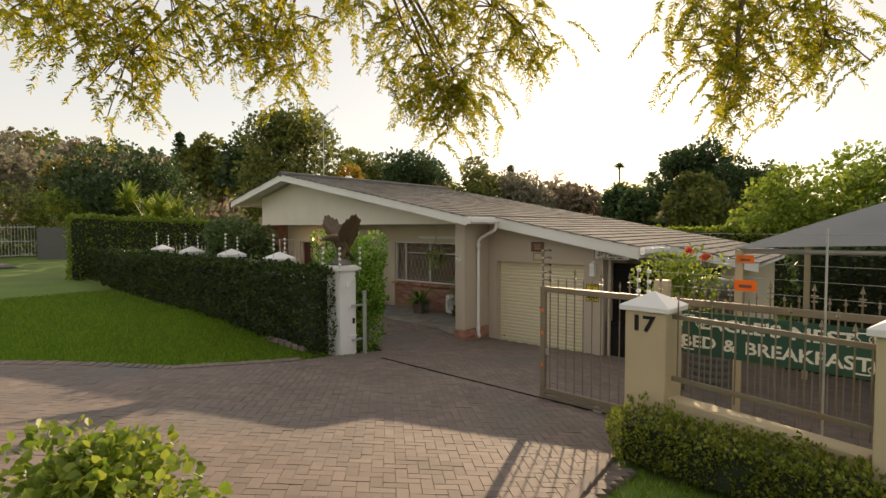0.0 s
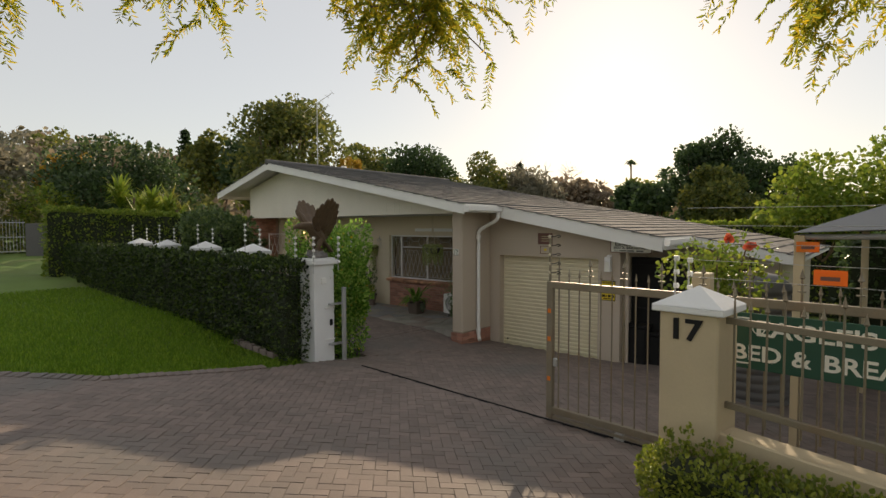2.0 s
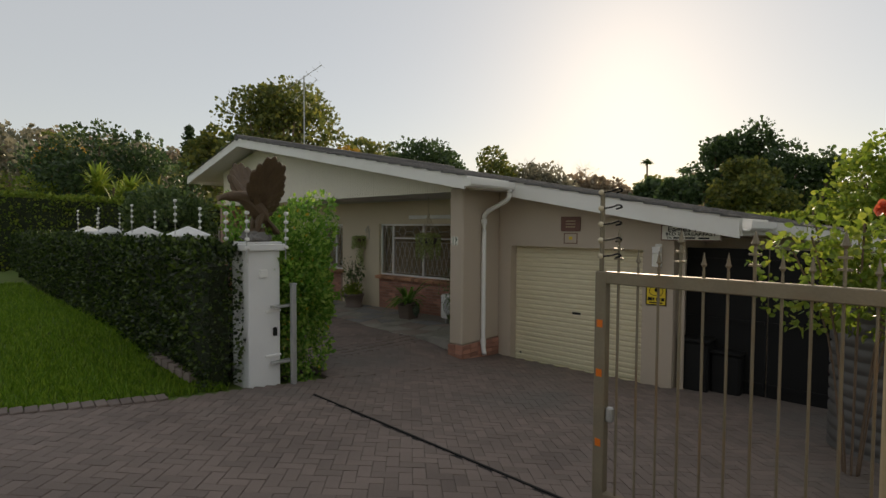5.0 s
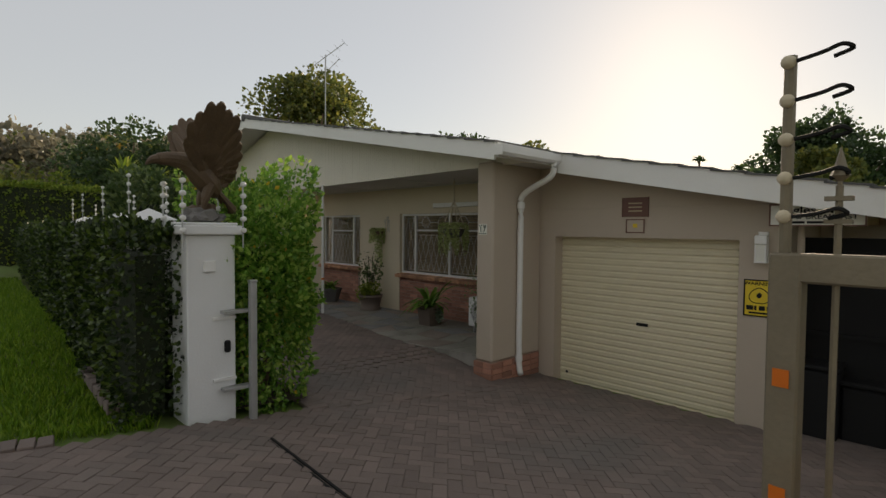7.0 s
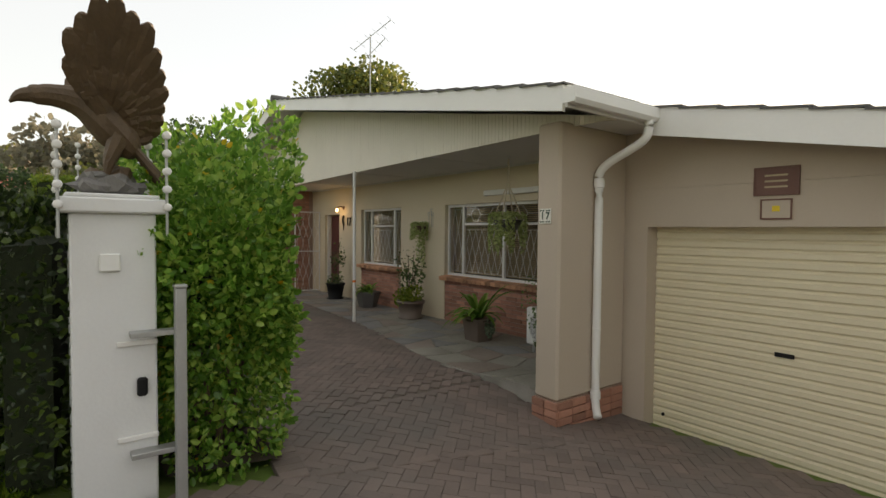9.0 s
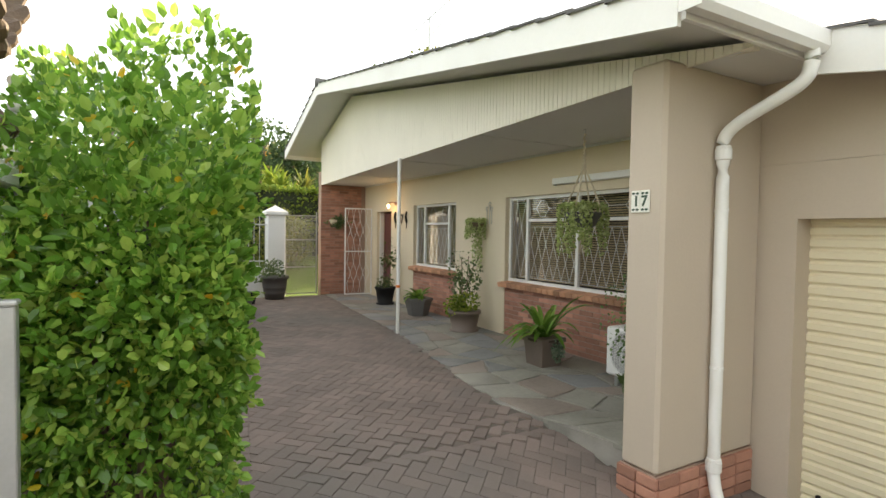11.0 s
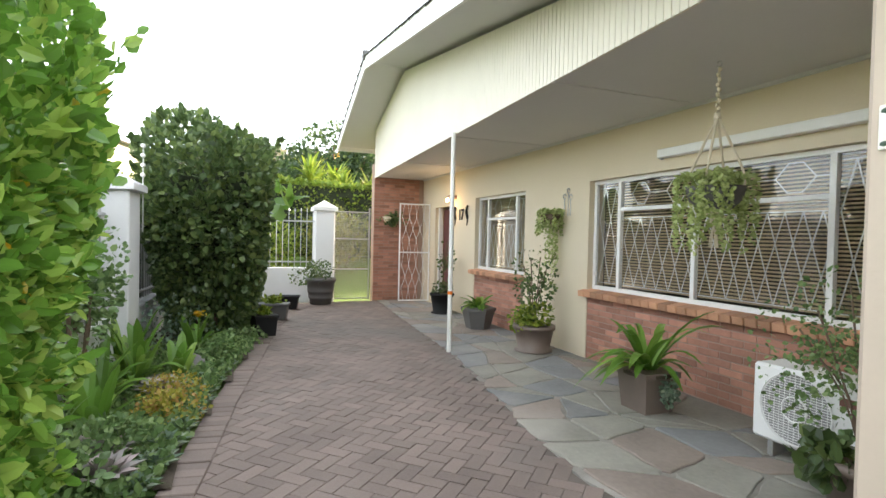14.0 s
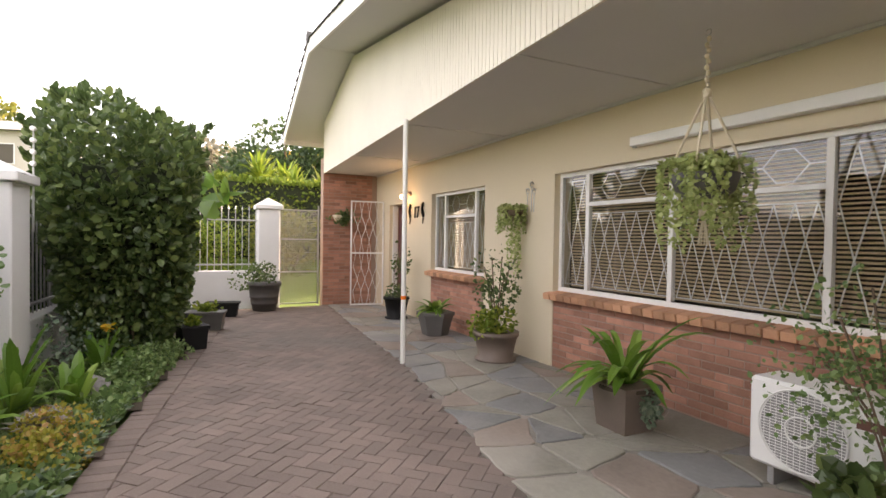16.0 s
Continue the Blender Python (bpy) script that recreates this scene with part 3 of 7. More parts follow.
def tile_rows(x0, x1, y_of, y1):
    """Roof tiles in overlapping courses between two x, from a front edge to y1."""
    cs, step = [], 0.34
    n = int(abs(x1 - x0) / step) + 1
    down = 1 if x1 > x0 else -1
    for k in range(n):
        xa, xb = x0 + down * k * step, x0 + down * min((k + 1) * step + 0.03, abs(x1 - x0) + 0.02)
        y = y_of((xa + xb) / 2) - 0.02
        while y < y1:
            w = 0.36 + 0.02 * RNG.random()
            j = 0.006 * RNG.random(4)
            za, zb = roof_z(xa) - 0.016, roof_z(xb) + 0.006
            c = [(xa, y, za + j[0]), (xb, y, zb + j[1]), (xb, y + w - 0.006, zb + j[2]), (xa, y + w - 0.006, za + j[3])]
            cs.append(c if down > 0 else [c[1], c[0], c[3], c[2]])
            y += w
    return cs


tiles = tile_rows(RIDGE_X, STEP_X, verge_y, 19.3) + tile_rows(STEP_X, EAVE_R, lambda x: FR_Y, 19.3) + tile_rows(RIDGE_X, EAVE_L, verge_y, 19.3) + tile_rows(EAVE_R, -1.5, lambda x: 12.75, 19.3)
ob = new("tiles", brick_mesh_np("tiles", tiles, 0.02, 0.004, M_ROOF))
ob.parent = roof
tagged(ob, "rows of weathered grey roof tiles", kind="stuff")
bm = bmesh.new()
tube(bm, [(RIDGE_X, verge_y(RIDGE_X) - 0.03, RIDGE_Z + 0.0), (RIDGE_X, 19.3, RIDGE_Z + 0.0)], 0.09, 8)
part("ridge", bm, M_ROOF, roof, "rounded ridge tiles")


def fascia(x0, x1, yf, deep=0.22, thick=0.03):
    bm = bmesh.new()
    pts = [(x0, yf(x0)), (x1, yf(x1))]
    v = []
    for x, y in pts:
        for dy in (0, thick):
            for dz in (-0.015, -0.015 - deep):
                v.append(bm.verts.new((x, y + dy, roof_z(x) + dz)))
    for q in ((0, 1, 5, 4), (2, 6, 7, 3), (0, 4, 6, 2), (1, 3, 7, 5), (0, 2, 3, 1), (4, 5, 7, 6)):
        bm.faces.new([v[i] for i in q])
    bmesh.ops.recalc_face_normals(bm, faces=bm.faces)
    return bm


part("fascia", fascia(RIDGE_X, STEP_X, verge_y), M_WHITE, roof, "white painted fascia board")
part("fascia", fascia(EAVE_L, RIDGE_X - 0.002, verge_y), M_WHITE, roof, "white painted fascia board")
part("fascia", fascia(STEP_X + 0.03, EAVE_R, lambda x: FR_Y, 0.27), M_WHITE, roof, "white painted fascia board")
part("fascia", fascia(EAVE_R + 0.03, -1.5, lambda x: 12.74, 0.2), M_WHITE, roof, "white painted fascia board")
part("fascia", abox(EAVE_L - 0.03, EAVE_L - 0.001, verge_y(EAVE_L) + 0.03, 19.3, roof_z(EAVE_L) - 0.22, roof_z(EAVE_L) - 0.02), M_WHITE, roof, "white painted fascia board")
part("fascia", abox(STEP_X, STEP_X + 0.028, verge_y(STEP_X) + 0.03, FR_Y + 0.2, roof_z(STEP_X) - 0.2, roof_z(STEP_X) - 0.02), M_WHITE, roof, "white painted fascia board")
part("fascia", abox(EAVE_R, EAVE_R + 0.028, FR_Y + 0.03, 12.74, roof_z(EAVE_R) - 0.25, roof_z(EAVE_R) - 0.02), M_WHITE, roof, "white painted fascia board")


# ---- plants ----
def put_leaves(name, parent, centres, sizes, material, outward=None, width=1.0, droop=0.0, label=""):
    ob = new(name, leaves_mesh(name, np.asarray(centres), sizes, material, outward, width, droop))
    ob.parent = parent
    if label:
        tagged(ob, label)
    return ob


def clipped_hedge(name, label, m, lx, ly, base, top, n, size, material, core=M_SOIL, inset=0.1):
    """A clipped hedge along local x. base and top: heights at the two ends."""
    t = thing(name, label, "hedge", at=m)
    p, o = block_points(n, 0, lx, 0, ly, 0, 1, 0.0, 0.0)
    u = p[:, 0] / lx
    zb, zt = base[0] + (base[1] - base[0]) * u, top[0] + (top[1] - top[0]) * u
    p[:, 2] = zb + p[:, 2] * (zt - zb)
    g = np.array([lump(q, 1.1, 4.7) * 1.0 + lump(q, 2.6, 0.7) + 0.6 * lump(q, 7.0, 2.7) for q in p]) * 0.09
    p += o * (g - RNG.random(len(p)) ** 2 * 0.12)[:, None]
    j = RNG.choice(len(p), len(p) // 14)
    j = np.repeat(j[o[j][:, 2] > 0.5] if (o[j][:, 2] > 0.5).any() else j, 8)
    up = np.stack([RNG.normal(size=len(j)) * 0.02, RNG.normal(size=len(j)) * 0.02, RNG.random(len(j)) * 0.07], 1)
    p, o = np.concatenate([p, p[j] + up]), np.concatenate([o, o[j]])
    put_leaves("foliage", t, p, size * (0.6 + 0.8 * RNG.random(len(p))), material, o + np.array([0, 0, 0.3]))
    bm = bmesh.new()
    k = 24
    rows = []
    for i in range(k + 1):
        u = i / k
        x = inset + (lx - 2 * inset) * u
        b, tt = base[0] + (base[1] - base[0]) * u, top[0] + (top[1] - top[0]) * u
        w = 0.03 * lump((x, 0, 0), 2, 1)
        rows.append([bm.verts.new(v) for v in ((x, inset + w, b), (x, inset + w, tt - inset + w), (x, ly - inset - w, tt - inset - w), (x, ly - inset, b))])
    for a, b in zip(rows, rows[1:]):
        for j in range(3):
            bm.faces.new((a[j], b[j], b[j + 1], a[j + 1]))
    bm.faces.new(rows[0]), bm.faces.new(rows[-1][::-1])
    bmesh.ops.recalc_face_normals(bm, faces=bm.faces)
    # added solid filler; its dark colour is the shade inside the hedge
    part("core", bm, core, t, "solid filler core, coloured dark for the shade inside the foliage")
    return t


# near-black fill that paints the shade between leaves and blocks the view through
M_CORE_SHADE = mat("foliage_core_shade", (0.022, 0.03, 0.012), 0.95, 0.4, 9, 60, 0.5)
clipped_hedge("hedge", "long clipped dark green hedge along the lawn", pose(-7.92, 5.90, 0, 0, 0, 180 - 2.6) @ Matrix.Diagonal((1, -1, 1, 1)), 15.9, 0.62, (-0.75, -0.15), (0.90, 0.91), 52000, 0.05, L_HEDGE, M_CORE_SHADE, 0.2)
clipped_hedge("low_hedge", "low clipped yellow-green hedge in front of the fence", pose(-1.72, 4.97, 0, 0, 0, -13.0), 3.4, 0.48, (-0.62, -0.44), (-0.17, -0.06), 13000, 0.034, L_BOX, M_CORE_SHADE, 0.07)


def bush(name, label, at, half, n, size, material, stems=5, power=3.0, rough=0.16, depth=0.35, droop=0.0, seed=1.0, category="shrub", width=1.0, core=0.0, taper=0.0, sprigs=0.0):
    """A dense shrub: stems from the ground, a shell of leaves, stray shoots and, where dense, a filler core coloured as
    inner shade.
    """
    t = thing(name, label, category, at=at)
    p, o = shell_points(n, half, power, depth, rough, 1.8 / max(half), seed)
    if sprigs:
        # shoots that stand out of the outline
        m = int(n * sprigs)
        q, oq = shell_points(m // 12, half, power, 0.02, rough, 1.8 / max(half), seed)
        d = oq + 0.5 * rand_dirs(len(q)) + np.array([0, 0, 0.5])
        ln = 0.03 + 0.09 * RNG.random(len(q))
        k = np.repeat(np.arange(len(q)), 12)
        u = RNG.random(len(k))
        p = np.concatenate([p, q[k] + d[k] * (ln[k] * u)[:, None] + RNG.normal(size=(len(k), 3)) * 0.012])
        o = np.concatenate([o, d[k]])
    p[:, 2] += half[2]
    sc = 1 - taper * (1 - np.clip(p[:, 2] / (2 * half[2]), 0, 1))
    p[:, :2] *= sc[:, None]
    put_leaves("foliage", t, p, size * (0.6 + 0.8 * RNG.random(len(p))), material, o, width, droop)
    bm = bmesh.new()
    for k in range(stems):
        a = 2 * math.pi * k / stems + seed
        d = Vector((math.cos(a) * half[0] * 0.6, math.sin(a) * half[1] * 0.6, half[2] * (1.0 + 0.5 * RNG.random())))
        s = Vector((math.cos(a) * half[0] * 0.15, math.sin(a) * half[1] * 0.15, -0.05))
        tube(bm, smooth_path([s, s * 0.6 + d * 0.45 + Vector((0.05, 0.03, 0)), d], 4), [0.03 - 0.0025 * i for i in range(9)], 6)
    part("stem", bm, M_BARK, t)
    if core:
        # added lumpy solid, near-black for the shade among the stems
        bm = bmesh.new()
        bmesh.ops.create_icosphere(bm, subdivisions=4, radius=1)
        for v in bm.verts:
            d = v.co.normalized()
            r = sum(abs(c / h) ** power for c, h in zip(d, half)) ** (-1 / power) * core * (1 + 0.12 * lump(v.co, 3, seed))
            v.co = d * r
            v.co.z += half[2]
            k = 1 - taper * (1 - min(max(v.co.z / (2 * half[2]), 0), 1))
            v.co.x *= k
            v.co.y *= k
        part("core", bm, M_CORE_SHADE, t, "solid filler core, coloured dark for the shade inside the foliage")
    return t


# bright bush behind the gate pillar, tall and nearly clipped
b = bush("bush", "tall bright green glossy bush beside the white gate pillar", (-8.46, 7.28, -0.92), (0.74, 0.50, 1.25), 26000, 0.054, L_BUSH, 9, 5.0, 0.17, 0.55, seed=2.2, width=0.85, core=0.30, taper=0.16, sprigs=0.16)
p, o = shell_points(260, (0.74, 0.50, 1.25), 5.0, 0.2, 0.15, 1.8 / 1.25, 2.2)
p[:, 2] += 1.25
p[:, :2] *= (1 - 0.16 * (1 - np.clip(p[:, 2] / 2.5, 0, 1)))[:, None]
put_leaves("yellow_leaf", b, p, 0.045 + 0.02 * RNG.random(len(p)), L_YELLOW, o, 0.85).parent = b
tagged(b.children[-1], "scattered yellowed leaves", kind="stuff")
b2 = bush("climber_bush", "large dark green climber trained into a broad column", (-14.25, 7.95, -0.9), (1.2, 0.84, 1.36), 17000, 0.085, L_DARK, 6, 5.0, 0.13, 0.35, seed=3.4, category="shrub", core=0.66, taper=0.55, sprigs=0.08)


def tree(name, label, at, height, radius, material, n, size, trunk=0.18, crown_from=0.35, clumps=14, squash=0.8, seed=1, bare=False):
    """A tapered trunk with limbs that carry an uneven crown of leaf clumps."""
    r = np.random.default_rng(seed)
    t = thing(name, label, "tree", at=at)
    bm = bmesh.new()
    fork = Vector((r.normal() * 0.05 * height, r.normal() * 0.05 * height, height * crown_from))
    tube(bm, smooth_path([(0, 0, -0.4), fork * 0.5 + Vector((0.05, 0, 0)), fork], 4), [trunk * (1.25 - 0.06 * i) for i in range(9)], 8)
    pts, outs = [], []
    cz = height * (1 + crown_from) / 2
    hz = height * (1 - crown_from) / 2
    for k in range(clumps):
        a, e = r.random() * 2 * math.pi, r.random() * 2 - 0.9
        rr = radius * (0.30 + 0.55 * r.random()) * math.sqrt(max(1 - (e * 0.85) ** 2, 0.15))
        c = Vector((math.cos(a) * rr, math.sin(a) * rr, cz + e * hz * 0.72))
        cr = radius * (0.28 + 0.26 * r.random())
        mid = fork.lerp(c, 0.5) + Vector((0, 0, -0.06 * height))
        tube(bm, smooth_path([fork, mid, c], 3), [trunk * (0.6 - 0.08 * i) for i in range(7)], 6)
        if bare:
            for j in range(9):
                d = Vector((r.normal(), r.normal(), r.normal() * 0.6 + 0.7)).normalized() * cr * 1.3
                tube(bm, smooth_path([c, c + d * 0.5 + Vector((0, 0, 0.05)), c + d], 2), [trunk * 0.16, trunk * 0.13, trunk * 0.1, trunk * 0.07, trunk * 0.04], 4)
        m = n // clumps
        d = r.normal(size=(m, 3))
        d /= np.linalg.norm(d, axis=1, keepdims=True)
        q = d * (cr * (0.55 + 0.5 * r.random((m, 1)))) * np.array([1, 1, squash])
        pts.append(q + np.array(c))
        outs.append(d)
    part("trunk", bm, M_BARK, t)
    if n:
        pts, outs = np.concatenate(pts), np.concatenate(outs)
        put_leaves("crown", t, pts, size * (0.5 + r.random(len(pts))), material, outs + np.array([0, 0, 0.2]), 1.3)
    return t


# ---- lettering ----
def words(text, height, material, parent, m, depth=0.004, wide=1.0, bold=0.0, name="lettering"):
    """Raised letters, a mesh for each word, centred, in the plane of local x and z, facing local -y."""
    made, x = [], 0.0
    for word in text.split():
        cu = bpy.data.curves.new(name, "FONT")
        cu.body, cu.size, cu.extrude, cu.offset = word, height * 1.4, depth, bold
        cu.align_x, cu.align_y, cu.resolution_u = "LEFT", "CENTER", 3
        tmp = bpy.data.objects.new(name, cu)
        me = bpy.data.meshes.new_from_object(tmp)
        me.name = name
        bpy.data.objects.remove(tmp)
        made.append((me, x))
        x += max(v.co.x for v in me.vertices) + height * 0.5
    for me, at in made:
        me.transform(m @ pose(0, 0, 0, 90) @ Matrix.Diagonal((wide, 1, 1, 1)) @ Matrix.Translation((at - (x - height * 0.5) / 2, 0, 0)))
        me.materials.clear()
        me.materials.append(material)
        ob = new(name, me)
        ob.parent = parent


# ---- gate pillar with the eagle ----
def pyramid_cap(bm, w, z0, slab_h, rise, over=0.05):
    h = w / 2 + over
    box(bm, -h, h, -h, h, z0, z0 + slab_h, 0.008)
    v = [bm.verts.new((sx * h, sy * h, z0 + slab_h)) for sx, sy in ((-1, -1), (1, -1), (1, 1), (-1, 1))]
    t = bm.verts.new((0, 0, z0 + slab_h + rise))
    for k in range(4):
        bm.faces.new((v[k], v[(k + 1) % 4], t))
    return bm


def stand_off(parent, p, height, n, step):
    """A thin electric fence post with white bobbins."""
    post = part("fence_post", rod(bmesh.new(), p, (p[0], p[1], p[2] + height), 0.008, seg=6), M_GALV, parent, "thin steel post")
    for k in range(n):
        bm = bmesh.new()
        z = p[2] + height - 0.02 - k * step
        lathe(bm, [(0.012, -0.022), (0.024, -0.018), (0.024, -0.007), (0.014, 0), (0.024, 0.007), (0.024, 0.018), (0.012, 0.022)], 8)
        bmesh.ops.transform(bm, matrix=pose(p[0] + 0.012, p[1], z, 0, 90, 0), verts=bm.verts)
        part("bobbin", bm, M_WHITE, post, "white insulator bobbin", True)
    return post


PIL = (-7.945, 6.62)
gp = thing("gate_pillar", "white painted gate pillar with a flat cap", "pillar", at=(*PIL, -0.80))
part("shaft", abox(-0.205, 0.205, -0.21, 0.21, -0.25, 1.69, 0.01), M_WHITEWALL, gp)
bm = bmesh.new()
box(bm, -0.255, 0.255, -0.26, 0.26, 1.69, 1.775, 0.01)
box(bm, -0.225, 0.225, -0.23, 0.23, 1.775, 1.80, 0.008)
part("cap", bm, M_WHITEWALL, gp, "moulded white cap")
for dx, dy in ((0.22, -0.22), (0.22, 0.22), (-0.22, -0.22), (-0.22, 0.2)):
    stand_off(gp, (dx * 1.18, dy * 1.18, 1.55), 0.62, 5, 0.105)
part("intercom_box", abox(0.205, 0.235, -0.075, 0.025, 1.36, 1.46, 0.006), M_WHITE, gp, "small white junction box")
part("latch_box", abox(0.205, 0.24, 0.10, 0.155, 0.62, 0.73, 0.012), M_BLACK, gp, "black latch box")
for z in (0.36, 0.92):
    bm = abox(0.205, 0.225, 0.0, 0.21, z, z + 0.03, 0.004)
    part("gate_bracket", bm, M_WHITE, gp, "white steel bracket")
# catch post of the gate
cp = thing("gate_catch_post", "grey steel catch post bolted to the gate pillar", "post", at=(-7.60, 6.93, -0.82))
part("post", abox(-0.03, 0.03, -0.03, 0.03, -0.15, 1.28, 0.005), M_GALV, cp)
part("top_cap", abox(-0.036, 0.036, -0.036, 0.036, 1.28, 1.30, 0.006), M_GALV, cp)
for z in (0.3, 1.0):
    part("arm", abox(-0.12, -0.03, -0.25, 0.0, z, z + 0.03, 0.003), M_GALV, cp)


def build_eagle():
    """A cast eagle, wings raised, on a lump of rock; local -y is ahead."""
    bm = bmesh.new()
    body = smooth_path([(0, 0.20, 0.26), (0, 0.08, 0.36), (0, -0.05, 0.46), (0, -0.20, 0.535), (0, -0.38, 0.555), (0, -0.50, 0.54)], 4)
    rad = [0.04, 0.07, 0.095, 0.115, 0.125, 0.13, 0.135, 0.135, 0.13, 0.122, 0.112, 0.10, 0.09, 0.08, 0.072, 0.066, 0.062, 0.06, 0.056, 0.05, 0.04]
    tube(bm, body, rad[:len(body)], 12)
    tube(bm, smooth_path([(0, -0.50, 0.545), (0, -0.58, 0.53), (0, -0.63, 0.49)], 3), [0.044, 0.042, 0.038, 0.032, 0.024, 0.015, 0.008], 8)
    ball(bm, (0, -0.47, 0.55), 0.058, 2, (0.9, 1.25, 0.95))
    for side in (-1, 1):
        tube(bm, smooth_path([(side * 0.06, 0.06, 0.34), (side * 0.075, 0.0, 0.22), (side * 0.07, -0.02, 0.12)], 3), [0.075, 0.07, 0.06, 0.05, 0.04, 0.03, 0.025], 8)
        for j in (-1, 0, 1):
            rod(bm, (side * 0.07, -0.02, 0.12), (side * 0.07 + j * 0.04, -0.11, 0.105), 0.016, 0.007, 6)
    for k in range(5):
        x = (k - 2) * 0.035
        rod(bm, (x * 0.5, 0.16, 0.30), (x * 1.6, 0.36, 0.10), 0.024, 0.03, 6)
    # rock
    r = bmesh.ops.create_icosphere(bm, subdivisions=3, radius=1, matrix=Matrix.Identity(4))
    for v in r["verts"]:
        v.co = Vector((v.co.x * 0.20, v.co.y * 0.23, max(v.co.z, -0.35) * 0.11 + 0.045)) * (1 + 0.5 * lump(v.co, 2.1, 5))
        v.co.z = max(v.co.z, 0.0)
    for v in bm.verts:
        v.co.y *= 0.73
    # wings raised in a V: broad rounded fans of overlapping feathers
    fan = ((122, 0.29), (112, 0.40), (102, 0.49), (93, 0.55), (85, 0.575), (77, 0.56), (68, 0.52), (58, 0.46), (47, 0.395), (35, 0.34), (22, 0.30), (8, 0.265), (-8, 0.24), (-26, 0.21))
    for side in (-1, 1):
        up, back = Vector((side * 0.74, 0, 1.0)), Vector((0, 1, 0))
        flat = Vector((side, 0, -0.74)).normalized()
        root = Vector((side * 0.075, -0.03, 0.50))
        for layer, (far, wide) in enumerate(((1.0, 0.128), (0.72, 0.10), (0.46, 0.085))):
            for k, (deg, reach) in enumerate(fan):
                a = radians(deg + (4 if layer == 1 else 0))
                d = (up * math.sin(a) + back * math.cos(a)) * reach * far * (0.93 + 0.03 * math.sin(k * 2.3 + layer))
                across = d.cross(flat).normalized() * wide
                base = root + back * (0.10 * k / 13 - 0.02) - up * (0.06 * k / 13)
                ring = []
                for t, w in ((0, 0.55), (0.3, 0.85), (0.6, 1.0), (0.85, 0.86), (0.96, 0.55), (1.0, 0.2)):
                    c = base + d * t + flat * (0.05 * math.sin(t * 2.4) - 0.03 + 0.013 * layer + 0.005 * (k % 2))
                    ring.append([bm.verts.new(c + across * w * ca + flat * cb) for ca, cb in ((-0.5, -0.010), (0, -0.018), (0.5, -0.010), (0.5, 0.007), (0, 0.019), (-0.5, 0.007))])
                for r0, r1 in zip(ring, ring[1:]):
                    for j in range(6):
                        bm.faces.new((r0[j], r0[(j + 1) % 6], r1[(j + 1) % 6], r1[j]))
                bm.faces.new(ring[-1]), bm.faces.new(ring[0][::-1])
        arm = [root, root + up * 0.16 - back * 0.09, root + up * 0.33 - back * 0.13]
        tube(bm, smooth_path(arm, 4), [0.075, 0.072, 0.068, 0.062, 0.056, 0.05, 0.042, 0.032, 0.02], 8)
    bmesh.ops.recalc_face_normals(bm, faces=bm.faces)
    ob = part("eagle_statue", bm, M_BRONZE, smooth=False)
    ob.data.materials.append(M_ROCK)
    for p in ob.data.polygons:
        if p.center.z < 0.125 and abs(p.center.y) < 0.26:
            p.material_index = 1
    ob.matrix_basis = pose(PIL[0], PIL[1] + 0.0, 1.0, 0, 0, -3)
    return tagged(ob, "brown cast eagle statue with raised wings on a rock", "statue")


build_eagle()

# ---- pillar 17 and the street fence ----
p17 = thing("number_pillar", "tan pillar with a white pyramid cap and house number", "pillar", at=pose(-1.55, 5.72, -0.75, 0, 0, -6))
part("shaft", abox(-0.225, 0.225, -0.225, 0.225, 0, 1.60, 0.012), M_TAN, p17)
part("cap", pyramid_cap(bmesh.new(), 0.45, 1.60, 0.055, 0.15), M_WHITEWALL, p17, "white pyramid cap")
words("17", 0.165, M_BLACK, p17, pose(-0.02, -0.232, 1.46) , 0.008, 1.15, 0.006, "house_number")
stand_off(p17, (-0.27, 0.18, 1.35), 0.68, 5, 0.12)
stand_off(p17, (-0.20, 0.30, 1.35), 0.66, 5, 0.12)
p18 = copy_thing(p17, pose(0.60, 5.02, -0.66, 0, 0, -12))
tagged(p18, "tan fence pillar with a white pyramid cap", "pillar")
for o in list(p18.children_recursive):
    if o.name.startswith(("house_number", "fence_post", "bobbin")):
        bpy.data.objects.remove(o)
pb = thing("intercom_pillar", "short square plastered post behind the gate", "pillar", at=(-1.84, 7.05, -1.0))
part("shaft", abox(-0.09, 0.09, -0.09, 0.09, 0, 2.05, 0.01), M_TAN, pb)


def spike(bm, x, y, z, r=0.02):
    lathe(bm, [(0.006, 0), (0.006, 0.03), (r, 0.045), (r * 0.7, 0.06), (0.001, 0.12)], 6, (x, y, z))


